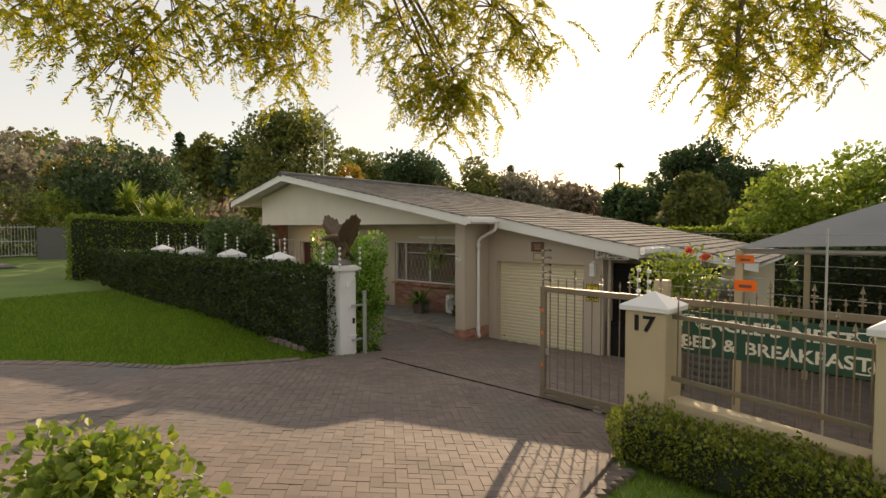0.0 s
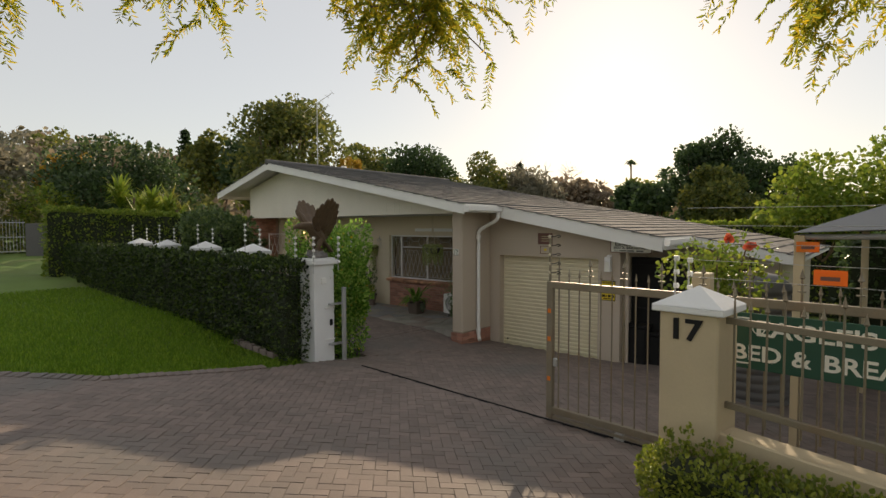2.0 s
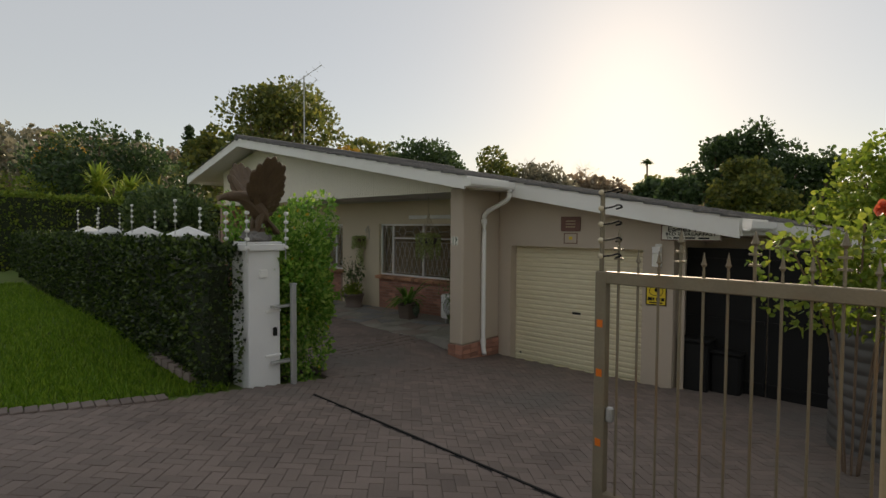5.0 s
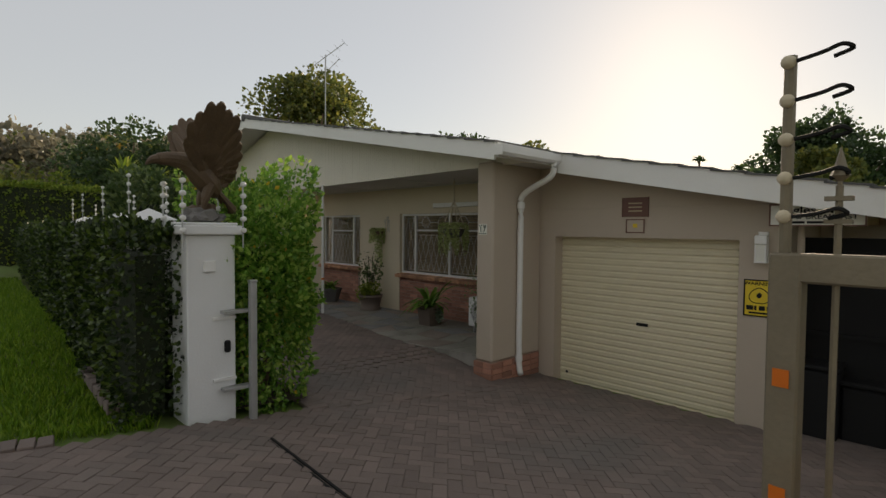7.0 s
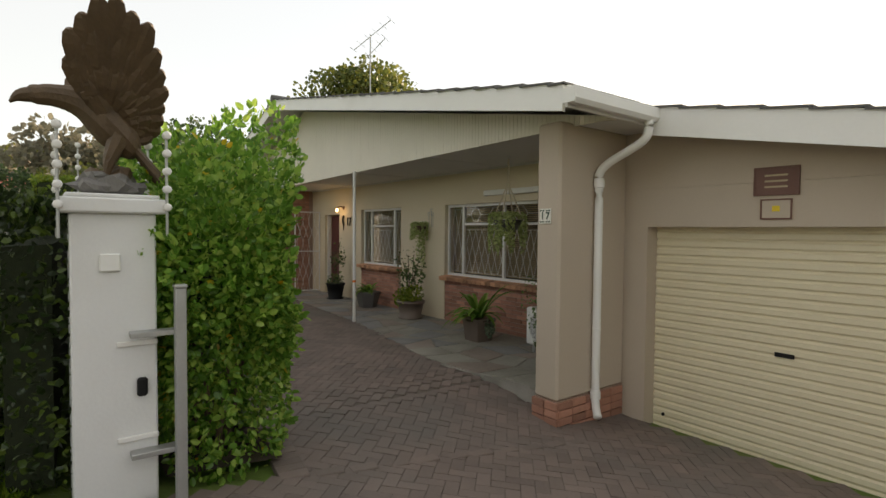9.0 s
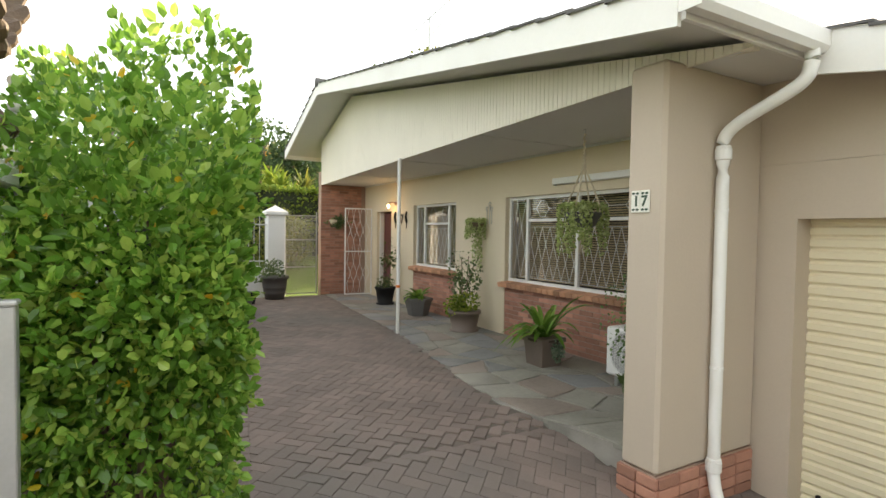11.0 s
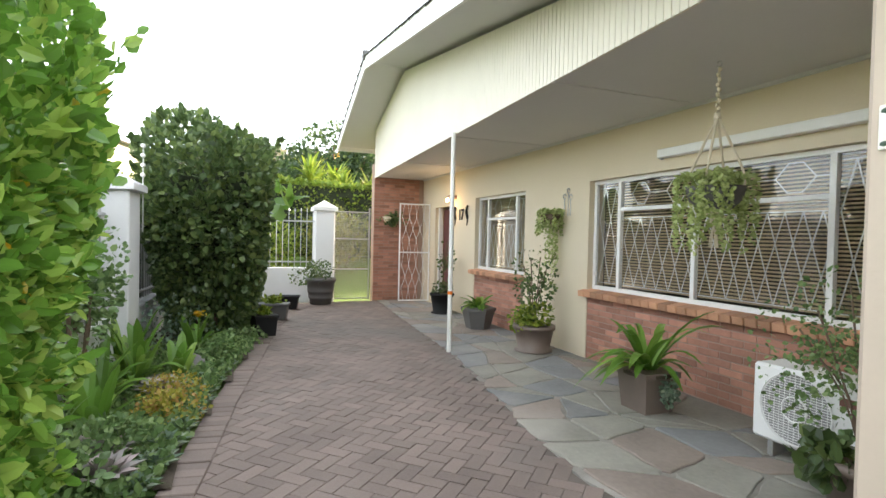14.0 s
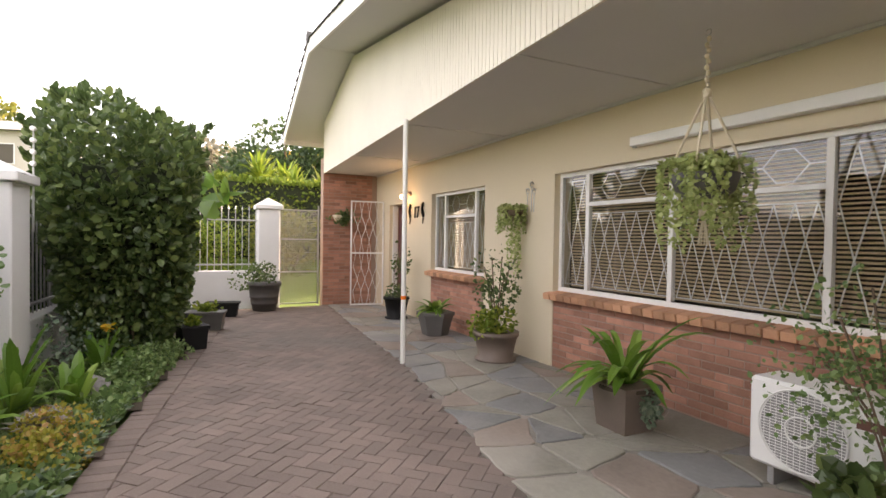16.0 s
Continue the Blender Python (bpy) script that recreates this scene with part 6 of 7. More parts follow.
for x, d, r, m, sz, lab in ((-13.7, 0.85, 0.42, L_SUCC, 0.045, "blue-green feathery shrub in the bed"), (-10.95, 0.25, 0.26, L_GOLDEN, 0.03, "yellow-green stonecrop in the bed"), (-11.35, 0.3, 0.24, L_GOLDEN, 0.03, "yellow-green stonecrop in the bed"), (-10.35, 0.35, 0.28, L_BEDLEAF, 0.05, "low leafy green plant in the bed"), (-12.75, 0.2, 0.26, L_BEDLEAF, 0.04, "low green ground cover in the bed"), (-13.25, 0.2, 0.28, L_BEDLEAF, 0.04, "low green ground cover in the bed"), (-13.8, 0.15, 0.24, L_BEDLEAF, 0.04, "low green ground cover in the bed"), (-9.95, 0.5, 0.3, L_BEDLEAF, 0.05, "low green shrub in the bed"), (-16.2, 0.4, 0.35, L_DARK, 0.05, "low green shrub in the bed")):
    s = thing("bed_plant", lab, "plant", "bed plants", at=bed_edge(x, d))
    sprig_leaves(s, 900, (0, 0, r * 0.35), (r * 1.25, r, r * 0.6 if r < 0.4 else r * 1.3), sz, m, 0.1)


def rosette(bm, r, c=(0, 0, 0.03)):
    """Fleshy pointed leaves in four rings."""
    for ring, (m, el, ln) in enumerate(((11, 0.25, 1.0), (9, 0.6, 0.8), (7, 1.0, 0.6), (5, 1.3, 0.4))):
        for j in range(m):
            a = 6.283 * j / m + ring * 0.4
            d = Vector((math.cos(a) * math.cos(el), math.sin(a) * math.cos(el), math.sin(el))) * r * ln
            side = Vector((-math.sin(a), math.cos(a), 0)) * r * 0.17
            o = Vector(c)
            lift = Vector((0, 0, r * 0.05))
            v = [bm.verts.new(q) for q in (o, o + d * 0.6 + side + lift, o + d, o + d * 0.6 - side + lift, o + d * 0.55 - lift * 2)]
            for f in ((0, 1, 4), (1, 2, 4), (2, 3, 4), (3, 0, 4), (0, 3, 1), (1, 3, 2)):
                bm.faces.new([v[i] for i in f])
    return bm


for x, d, r in ((-10.15, 0.08, 0.16), (-10.42, 0.10, 0.17), (-10.72, 0.08, 0.14), (-11.0, 0.06, 0.13), (-11.3, 0.07, 0.14), (-11.6, 0.08, 0.13), (-11.9, 0.07, 0.12), (-12.2, 0.08, 0.12), (-12.55, 0.07, 0.11), (-9.85, 0.10, 0.15), (-11.75, 0.22, 0.12), (-12.05, 0.24, 0.12)):
    s = thing("rosette_succulent", "pale blue-green rosette succulent in the bed", "plant", "succulents", at=bed_edge(x, d))
    part("leaves", rosette(bmesh.new(), r), L_SUCC, s)
for x, d, r in ((-11.55, 0.42, 0.22), (-10.25, 0.42, 0.24), (-9.95, 0.28, 0.22), (-10.0, 0.62, 0.2)):
    s = thing("rosette_succulent", "large dusty pink rosette succulent in the bed", "plant", "large succulents", at=bed_edge(x, d))
    part("leaves", rosette(bmesh.new(), r, (0, 0, 0.08)), L_PINK, s)
    part("stem", rod(bmesh.new(), (0, 0, -0.03), (0, 0, 0.09), 0.03, seg=6), M_BARK, s)
for x, d in ((-12.55, 0.42), (-11.85, 0.5), (-10.55, 0.5)):
    s = thing("bed_rock", "rough grey stone lying in the bed", "rock", "bed rocks", at=bed_edge(x, d))
    ball(bm := bmesh.new(), (0, 0, 0.03), 0.16, 2, (1.3, 0.9, 0.8))
    for v in bm.verts:
        v.co *= 1 + 0.4 * lump(v.co + Vector((x, d, 0)), 7, 1)
    part("stone", bm, M_ROCK, s)
gx = RNG.uniform(-14.6, -8.6, 9000)
gd = RNG.random(9000) ** 1.4 * 0.95
gp_ = np.array([bed_edge(x, d + 0.02) for x, d in zip(gx, gd)]) + np.stack([np.zeros(9000), np.zeros(9000), RNG.random(9000) * 0.09], 1)
tagged(new("ground_cover", leaves_mesh("ground_cover", gp_, 0.035 + 0.03 * RNG.random(9000), L_BEDLEAF, np.tile((0, 0, 0.6), (9000, 1)), 1.1)), "low mixed green ground cover over the bed", "ground cover", kind="stuff")
s = thing("fig_plant", "broad lobed leaves rising behind the dark climber", "shrub", at=(-15.9, 8.5, COURT_Z))
bm = tube(bmesh.new(), smooth_path([(0, 0, 0), (0.1, 0.05, 1.2), (0.15, 0.25, 2.3)], 4), 0.025, 6)
part("stem", bm, M_BARK, s)
p = np.array([(0.15 + 0.35 * math.cos(k * 1.3), 0.35 + 0.3 * math.sin(k * 1.3), 1.9 + 0.16 * (k % 5)) for k in range(16)])
put_leaves("leaves", s, p, 0.38 + 0.1 * RNG.random(16), L_STRAP, None, 0.9, 0.2)
s = bush("open_shrub", "open leafy shrub against the boundary wall", (-11.75, 6.98, -0.9), (0.75, 0.3, 0.95), 1900, 0.055, L_BEDLEAF, 7, 2.5, 0.3, 0.9, seed=6)

# rose over the fence
rs = thing("rose_bush", "climbing rose with coral blooms over the fence", "rose", at=(-2.15, 9.2, -1.1))
bm = bmesh.new()
for k in range(8):
    a = k * 0.8
    tube(bm, smooth_path([(0.05 * math.cos(a), 0.05 * math.sin(a), 0), (0.2 * math.cos(a), 0.2 * math.sin(a), 1.3), (0.5 * math.cos(a), 0.3 * math.sin(a), 2.1 + 0.12 * (k % 4))], 4), 0.009, 5)
part("stem", bm, M_BARK, rs)
sprig_leaves(rs, 1500, (0, 0, 1.9), (0.75, 0.4, 0.55), 0.07, L_LIME, 0.1)
for x, z in ((0.15, 2.46), (0.42, 2.36)):
    put_leaves("bloom", rs, np.array([(x, -0.2, z)] * 22) + RNG.normal(size=(22, 3)) * 0.012, 0.06 + 0.02 * RNG.random(22), L_ROSE, None, 1.6, label="coral rose bloom")

# foreground shrub at the street
bush("street_shrub", "low yellow-green shrub at the edge of the street", (-3.35, 0.85, -0.12), (1.0, 0.5, 0.30), 2200, 0.065, L_LIME, 6, 2.2, 0.35, 0.9, seed=8, width=1.1)


# ---- trees around and behind ----
def on_land(x, y):
    return (x, y, land(x, y) - 0.1)


def grow(name, label, x, y, top, radius, material, n, size, **k):
    return tree(name, label, on_land(x, y), top - land(x, y) + 0.1, radius, material, n, size, **k)


grow("tree", "large rounded olive-green tree behind the house", -27.9, 19.6, 8.9, 3.6, L_OLIVE, 16000, 0.17, crown_from=0.2, clumps=34, seed=3, trunk=0.3)
grow("tree", "golden leaved tree beside the large round tree", -25.6, 21.6, 5.6, 2.0, L_GOLD, 2200, 0.22, clumps=10, seed=4)
grow("tree", "broad dark evergreen tree behind the lawn", -42.0, 14.6, 7.1, 4.6, L_DEEP, 12000, 0.2, crown_from=0.12, clumps=24, seed=5, trunk=0.3)
grow("tree", "spreading green tree on the slope", -71.0, 36.0, 15.0, 4.8, L_OLIVE, 3500, 0.5, clumps=16, seed=6)
grow("tree", "spreading green tree on the slope", -62.0, 36.0, 13.0, 4.4, L_DEEP, 3200, 0.5, clumps=16, seed=16)
grow("tree", "golden autumn tree beyond the lawn", -57.6, 15.9, 8.2, 2.5, L_GOLD, 2400, 0.34, clumps=12, seed=7)
grow("tree", "pale green tree beyond the hedges", -56.0, 8.5, 8.4, 4.4, L_HAZE, 3000, 0.4, clumps=16, seed=8)
for x, y, top, r, m, s in ((-32.5, 12.3, 4.7, 1.7, L_LIME, 21), (-30.1, 12.9, 4.1, 1.4, L_LIME, 22), (-34.0, 15.5, 4.0, 1.6, L_OLIVE, 23), (-28.2, 12.8, 3.6, 1.1, L_LIME, 24)):
    t = thing("spiky_shrub", "bright yellow-green spiky shrub beyond the court", "shrub", "spiky shrubs", at=on_land(x, y))
    h = top - land(x, y)
    for k in range(5):
        strap_plant(t, (r * 0.5 * math.cos(k * 1.26), r * 0.5 * math.sin(k * 1.26), h * (0.35 + 0.08 * k)), 70, r * 0.8, 1.25, 0.10, s * 10 + k, m)
    part("stem", rod(bmesh.new(), (0, 0, -0.2), (0, 0, h * 0.7), 0.12, 0.06, 6), M_BARK, t)
for k, (x, y, top, r, m) in enumerate(((-44.3, 40.0, 10.6, 3.6, L_OLIVE), (-36.4, 40.8, 9.9, 4.0, L_DEEP), (-32.0, 43.8, 8.6, 3.8, L_OLIVE), (-40.0, 45.0, 9.0, 3.6, L_DEEP), (-28.5, 47.0, 7.2, 3.4, L_HAZE), (-50.0, 44.0, 10.0, 4.0, L_OLIVE), (-36.0, 30.0, 6.5, 3.0, L_OLIVE))):
    grow("tree", "green tree behind the roof", x, y, top, r, m, 6500, 0.25, crown_from=0.18, clumps=18, seed=30 + k, trunk=0.22)
for k, (x, y, top) in enumerate(((-48.5, 75.5, 13.0), (-41.8, 79.4, 12.6), (-44.5, 70.0, 9.5))):
    grow("bare_tree", "leafless pale winter tree in the distance", x, y, top, 4.0, L_DRY, 0, 0.3, crown_from=0.3, clumps=14, seed=40 + k, bare=True, trunk=0.22)
for k, (x, y, top, r, m) in enumerate(((-26.7, 53.4, 6.5, 3.4, L_DRY), (-23.0, 54.8, 6.0, 3.2, L_DRY), (-20.5, 58.0, 6.2, 3.0, L_OLIVE), (-18.2, 50.0, 5.6, 2.2, L_DEEP), (-30.5, 62.0, 7.0, 3.6, L_HAZE))):
    grow("tree", "dry brownish tree in the valley", x, y, top, r, m, 2600, 0.36, crown_from=0.1, clumps=14, seed=50 + k)
for k, (x, y, top, r, m) in enumerate(((-11.8, 46.2, 8.3, 3.0, L_DEEP), (-9.0, 47.0, 9.0, 3.2, L_DEEP), (-6.6, 47.6, 7.6, 2.6, L_DEEP), (-8.7, 39.0, 5.6, 2.3, L_OLIVE), (-12.6, 38.5, 4.6, 1.6, L_DEEP))):
    grow("tree", "dense dark green tree beyond the garage", x, y, top, r, m, 9000, 0.2, crown_from=0.1, clumps=26, seed=60 + k, trunk=0.3)
for k, (x, y, top, r) in enumerate(((-2.0, 23.6, 3.9, 1.9), (0.2, 24.4, 4.6, 2.2), (2.6, 23.8, 4.6, 2.2))):
    grow("tree", "light green open tree with pale forked stems", x, y, top, r, L_LIME, 6000, 0.13, crown_from=0.35, clumps=22, seed=70 + k, trunk=0.1)
clipped_hedge("golden_hedge", "clipped yellow-green hedge beyond the house", pose(-8.0, 22.6, 0, 0, 0, 4), 9.5, 1.2, (-1.6, -1.6), (1.62, 1.62), 6000, 0.13, L_LIME, M_CORE_SHADE)
clipped_hedge("dark_hedge", "tall dark hedge behind the carport", pose(-0.9, 12.9, 0, 0, 0, 0), 5.5, 0.9, (-1.5, -1.5), (1.25, 1.3), 7000, 0.10, L_DEEP, M_CORE_SHADE)
clipped_hedge("court_hedge", "tall clipped yellow-green hedge beyond the court wall", pose(-22.8, 6.0, 0, 0, 0, 69.6), 8.0, 1.1, (-0.4, -0.4), (2.2, 1.85), 13000, 0.085, L_LIME, M_CORE_SHADE)
bush("garden_shrub", "leafy green shrub just beyond the garden gate", (-19.75, 10.55, -0.45), (0.5, 0.85, 0.85), 4200, 0.06, L_OLIVE, 6, 2.6, 0.25, 0.6, seed=4.4)
bush("garden_shrub", "leafy green shrub beyond the court fence", (-19.9, 8.9, -0.45), (0.5, 0.8, 0.65), 3200, 0.06, L_LIME, 6, 2.6, 0.25, 0.6, seed=5.4)
for k, (y, top, m) in enumerate(((2.0, 3.6, L_OLIVE), (4.6, 4.0, L_DEEP), (7.6, 4.3, L_OLIVE), (10.6, 4.2, L_LIME), (-1.0, 3.4, L_DEEP))):
    bush("roadside_shrub", "tall leafy shrub beyond the road", on_land(-41.5, y), (1.9, 1.9, top / 2), 2600, 0.20, m, 5, 2.6, 0.2, 0.4, seed=80 + k)


def norfolk(x, y, top):
    t = thing("conifer", "tall tiered conifer on the hillside", "tree", "conifers", at=on_land(x, y))
    h = top - land(x, y)
    part("trunk", rod(bmesh.new(), (0, 0, -0.3), (0, 0, h), 0.25, 0.03, 8), M_BARK, t)
    p = []
    for k in range(16):
        z, R = h * (0.25 + 0.75 * k / 16), 3.2 * (1 - k / 17)
        for j in range(170):
            a = round(j % 7) * 0.9 + k * 0.3
            u = RNG.random()
            p.append((math.cos(a) * R * u + RNG.normal() * 0.15, math.sin(a) * R * u + RNG.normal() * 0.15, z - 0.2 * u + RNG.normal() * 0.08))
    put_leaves("foliage", t, np.array(p), 0.4 + 0.2 * RNG.random(len(p)), L_DEEP, None, 0.8)


norfolk(-86.0, 38.7, 17.6)
norfolk(-62.7, 102.0, 16.2)


def palm(x, y, top):
    t = thing("palm_tree", "distant palm tree with a tall thin trunk", "tree", at=on_land(x, y))
    h = top - land(x, y)
    part("trunk", tube(bmesh.new(), smooth_path([(0, 0, -0.2), (0.1, 0, h * 0.5), (0, 0, h - 1)], 4), 0.18, 7), M_BARK, t)
    strap_plant(t, (0, 0, h - 1), 34, 2.0, 0.9, 0.35, int(x) % 50, L_DEEP)


palm(-38.0, 103.0, 14.6)
palm(-30.0, 98.0, 12.0)
palm(-72.0, 46.0, 15.5)

# far woods over the hillside and across the valley
pts = []
r = np.random.default_rng(5)
def clump(x, y, h, rad, m):
    d = r.normal(size=(m, 3))
    d /= np.linalg.norm(d, axis=1, keepdims=True)
    q = d * rad * (0.6 + 0.4 * r.random((m, 1)))
    q[:, 2] = np.abs(q[:, 2]) * h / rad
    return q + np.array((x, y, land(x, y)))
groups = {0: [], 1: [], 2: []}
for k in range(520):
    a = radians(r.uniform(38, 100))
    d = r.uniform(75, 230)
    x, y = -d * math.sin(a), d * math.cos(a)
    groups[k % 3].append(clump(x, y, r.uniform(3.0, 6.5), r.uniform(2.5, 4.5), 60))
for k in range(330):
    a = radians(r.uniform(-32, 40))
    d = r.uniform(70, 230)
    x, y = -d * math.sin(a), d * math.cos(a)
    groups[k % 3].append(clump(x, y, r.uniform(4.5, 8.5) * (0.7 + d / 330), r.uniform(2.5, 4.5), 55))
# the first group has distance haze mixed into its leaf colour
for k, (m, lab) in enumerate(((L_HAZE, "haze-paled brown-green"), (L_OLIVE, "olive green"), (L_DRY, "dry brown"))):
    p = np.concatenate(groups[k])
    ob = new("far_woods", leaves_mesh("far_woods", p, 0.9 + 0.6 * r.random(len(p)), m, None, 1.4))
    tagged(ob, lab + " woods covering the far slopes", "woods", kind="stuff")

# street tree whose feathery boughs hang into view
JAC = [(-5.06, 1.61, 3.36), (-5.16, 1.26, 3.53), (-5.8, 1.21, 3.73), (-4.71, 1.96, 3.63), (-4.4, 2.56, 3.68), (-4.29, 2.92, 3.54), (-3.68, 3.36, 3.85), (-3.44, 3.75, 3.46), (-3.15, 4.13, 3.14), (-2.81, 4.37, 3.77), (-3.16, 3.86, 3.82), (-2.62, 4.61, 3.62), (-1.11, 5.43, 3.68), (-0.73, 5.31, 3.14), (-0.24, 5.57, 3.56), (-0.07, 5.68, 3.2), (-0.61, 5.33, 3.68), (-4.32, 2.29, 4.14), (-3.24, 3.38, 4.32), (-2.04, 4.46, 4.78), (-0.72, 5.11, 4.24), (-4.98, 1.19, 4.2), (-3.1, 4.16, 2.88), (-3.3, 4.0, 3.15), (-0.72, 5.25, 2.9), (-4.35, 2.75, 3.3), (-5.0, 1.75, 3.1)]
jt = thing("street_tree", "large street tree with hanging feathery yellow-green foliage", "tree", at=(2.6, -2.2, 0.1))
bm = bmesh.new()
o = Vector((2.6, -2.2, 0.1))
crotch = Vector((0, 0, 3.2))
tube(bm, smooth_path([(0, 0, -0.4), (0.1, 0.05, 1.6), crotch], 5), [0.34 - 0.008 * k for k in range(11)], 12)
hub_a, hub_b = Vector((-3.9, 3.3, 5.0)) - o, Vector((-0.4, 4.6, 5.0)) - o
for hub in (hub_a, hub_b):
    tube(bm, smooth_path([crotch, crotch.lerp(hub, 0.5) + Vector((0, 0, 1.0)), hub], 6), [0.2 - 0.011 * k for k in range(13)], 9)
fp, fo = [], []
rj = np.random.default_rng(11)
for c in JAC:
    c = Vector(c) - o + Vector((0, 0, 0.03))
    hub = hub_a if c.x < -3.9 else hub_b
    mid = hub.lerp(c, 0.55) + Vector((0, 0, 0.30))
    line = smooth_path([hub, mid, c + Vector((0, 0, 0.25))], 5)
    tube(bm, line, [0.035 - 0.0028 * k for k in range(len(line))], 6)
    for k in range(38):
        s = c + Vector(rj.normal(size=3)) * 0.20 + Vector((0, 0, 0.18))
        a = rj.uniform(0, 6.28)
        d = Vector((math.cos(a), math.sin(a), 0))
        L = rj.uniform(0.26, 0.46)
        if k % 4 == 0:
            tube(bm, [c + Vector((0, 0, 0.25)), c.lerp(s, 0.5) + Vector((0, 0, 0.18)), s], 0.006, 4)
        side = Vector((-d.y, d.x, 0))
        for j in range(26):
            t = (j + 1) / 26
            p = s + d * (L * 0.75 * t) + Vector((0, 0, -L * 0.75 * t * t))
            for sg in (-1, 1):
                fp.append(p)
                fo.append(side * sg * 0.9 + d * 0.5 - Vector((0, 0, 0.7)))
part("trunk", bm, M_BARK, jt)
fp, fo = np.array([tuple(v) for v in fp]), np.array([tuple(v) for v in fo])
put_leaves("crown", jt, fp, 0.042 + 0.025 * rj.random(len(fp)), L_JAC, fo * 1.6, 0.36)

# ---- beyond the lawn ----
road = sheet("road", -60, -27.5, -30, 7.2, 1.5, lambda x, y: -36.5 < x < -30.5, 0.0, M_ROAD, "grey asphalt road beyond the lawn", "road")
fw = thing("garden_wall_far", "dark grey garden wall across the road", "wall", kind="structure", at=pose(-36.4, 8.2, 0, 0, 0, 62))
part("wall_panel", abox(0, 4.2, -0.1, 0.1, -0.4, 1.75, 0.02), M_POT, fw)
fg = bar_fence("driveway_gate", "grey steel driveway gate across the road", (-37.0, 4.6, 0.1), (-36.6, 8.2, 0.1), ((0.1, 0.05), (0.9, 0.04), (1.7, 0.05)), (0.1, 1.75), 0.14, 0.014, M_GALV)


def far_house(label, x, y, yaw, w, d, wall_h, rise, roof_mat):
    """A plain house far off: walls, hipped roof, windows."""
    t = thing("neighbour_house", label, "house", at=pose(x, y, land(x, y) - 0.2, 0, 0, yaw))
    part("wall", abox(-w / 2, w / 2, -d / 2, d / 2, 0, wall_h), M_FARWALL, t)
    bm = bmesh.new()
    e = 0.5
    b = [bm.verts.new(v) for v in ((-w / 2 - e, -d / 2 - e, wall_h), (w / 2 + e, -d / 2 - e, wall_h), (w / 2 + e, d / 2 + e, wall_h), (-w / 2 - e, d / 2 + e, wall_h))]
    r0, r1 = bm.verts.new((-w / 4, 0, wall_h + rise)), bm.verts.new((w / 4, 0, wall_h + rise))
    for f in ((b[0], b[1], r1, r0), (b[1], b[2], r1), (b[2], b[3], r0, r1), (b[3], b[0], r0), (b[3], b[2], b[1], b[0])):
        bm.faces.new(f)
    part("roof", bm, roof_mat, t)
    for k in range(4):
        wx = -w / 2 + w * (k + 0.5) / 4
        wi = part("window", abox(wx - 0.6, wx + 0.6, -d / 2 - 0.04, -d / 2 - 0.005, wall_h - 1.9, wall_h - 0.7), M_WHITE, t)
        # opaque pane, coloured dark like an unlit room behind it
        part("pane", abox(wx - 0.54, wx + 0.54, -d / 2 - 0.05, -d / 2 - 0.042, wall_h - 1.84, wall_h - 0.76), M_UNLIT_ROOM, wi)
    return t


M_REDROOF = mat("red_roof", (0.42, 0.10, 0.07), 0.7, 0.15, 2, 30, 0.1)
far_house("pale neighbouring house with a low grey roof", -50.0, -4.5, 75, 13, 8, 6.4, 1.3, M_FARROOF)
far_house("small neighbouring house with a red roof", -64.0, 4.2, 80, 9, 7, 4.2, 1.2, M_REDROOF)
grow("tree", "umbrella-shaped tree beyond the neighbouring house", -66.0, -10.0, 14.5, 4.5, L_OLIVE, 3500, 0.4, crown_from=0.55, clumps=14, seed=91)

# lawn grass
def grass_patch(name, label, n, sampler, length):
    p = []
    while len(p) < n:
        x, y = sampler()
        p.append((x, y, land(x, y) - 0.055))
    p = np.array(p)
    o = np.zeros((n, 3))
    o[:, 2] = 1.8
    ob = new(name, leaves_mesh(name, p, length * (0.6 + 0.8 * RNG.random(n)), L_GRASS, o, 0.22))
    return tagged(ob, label, "grass", kind="stuff")


def lawn_spot():
    while True:
        x, y = RNG.uniform(-19, -7.8), RNG.uniform(-0.5, 6.2)
        if x < line_at(LAWN_EDGE, y) - 0.1 and (RNG.random() < 0.25 + 2.2 / (-x - 6.5)):
            return x, y


def verge_spot():
    while True:
        x, y = RNG.uniform(-1.7, 2.5), RNG.uniform(0.4, 4.9)
        if x > -1.45 + max(2.9 - y, 0) * 0.55:
            return x, y


grass_patch("lawn_grass", "short mown grass of the lawn", 60000, lawn_spot, 0.085)
grass_patch("verge_grass", "short grass of the street verge", 14000, verge_spot, 0.05)

# ---- pieces of walls and paving ----
# brick apron and end wall courses
LB, HB, GAPB = 0.225, 0.056, 0.009
brick_x = finish("brick", abox(0, LB, 0, 0.06, 0, HB, 0.004), M_BRICK)
half_x = finish("brick", abox(0, LB / 2 - GAPB / 2, 0, 0.06, 0, HB, 0.004), M_BRICK)
brick_y = finish("brick", abox(0, 0.012, 0, LB, 0, HB, 0.004), M_BRICK)
half_y = finish("brick", abox(0, 0.012, 0, LB / 2 - GAPB / 2, 0, HB, 0.004), M_BRICK)


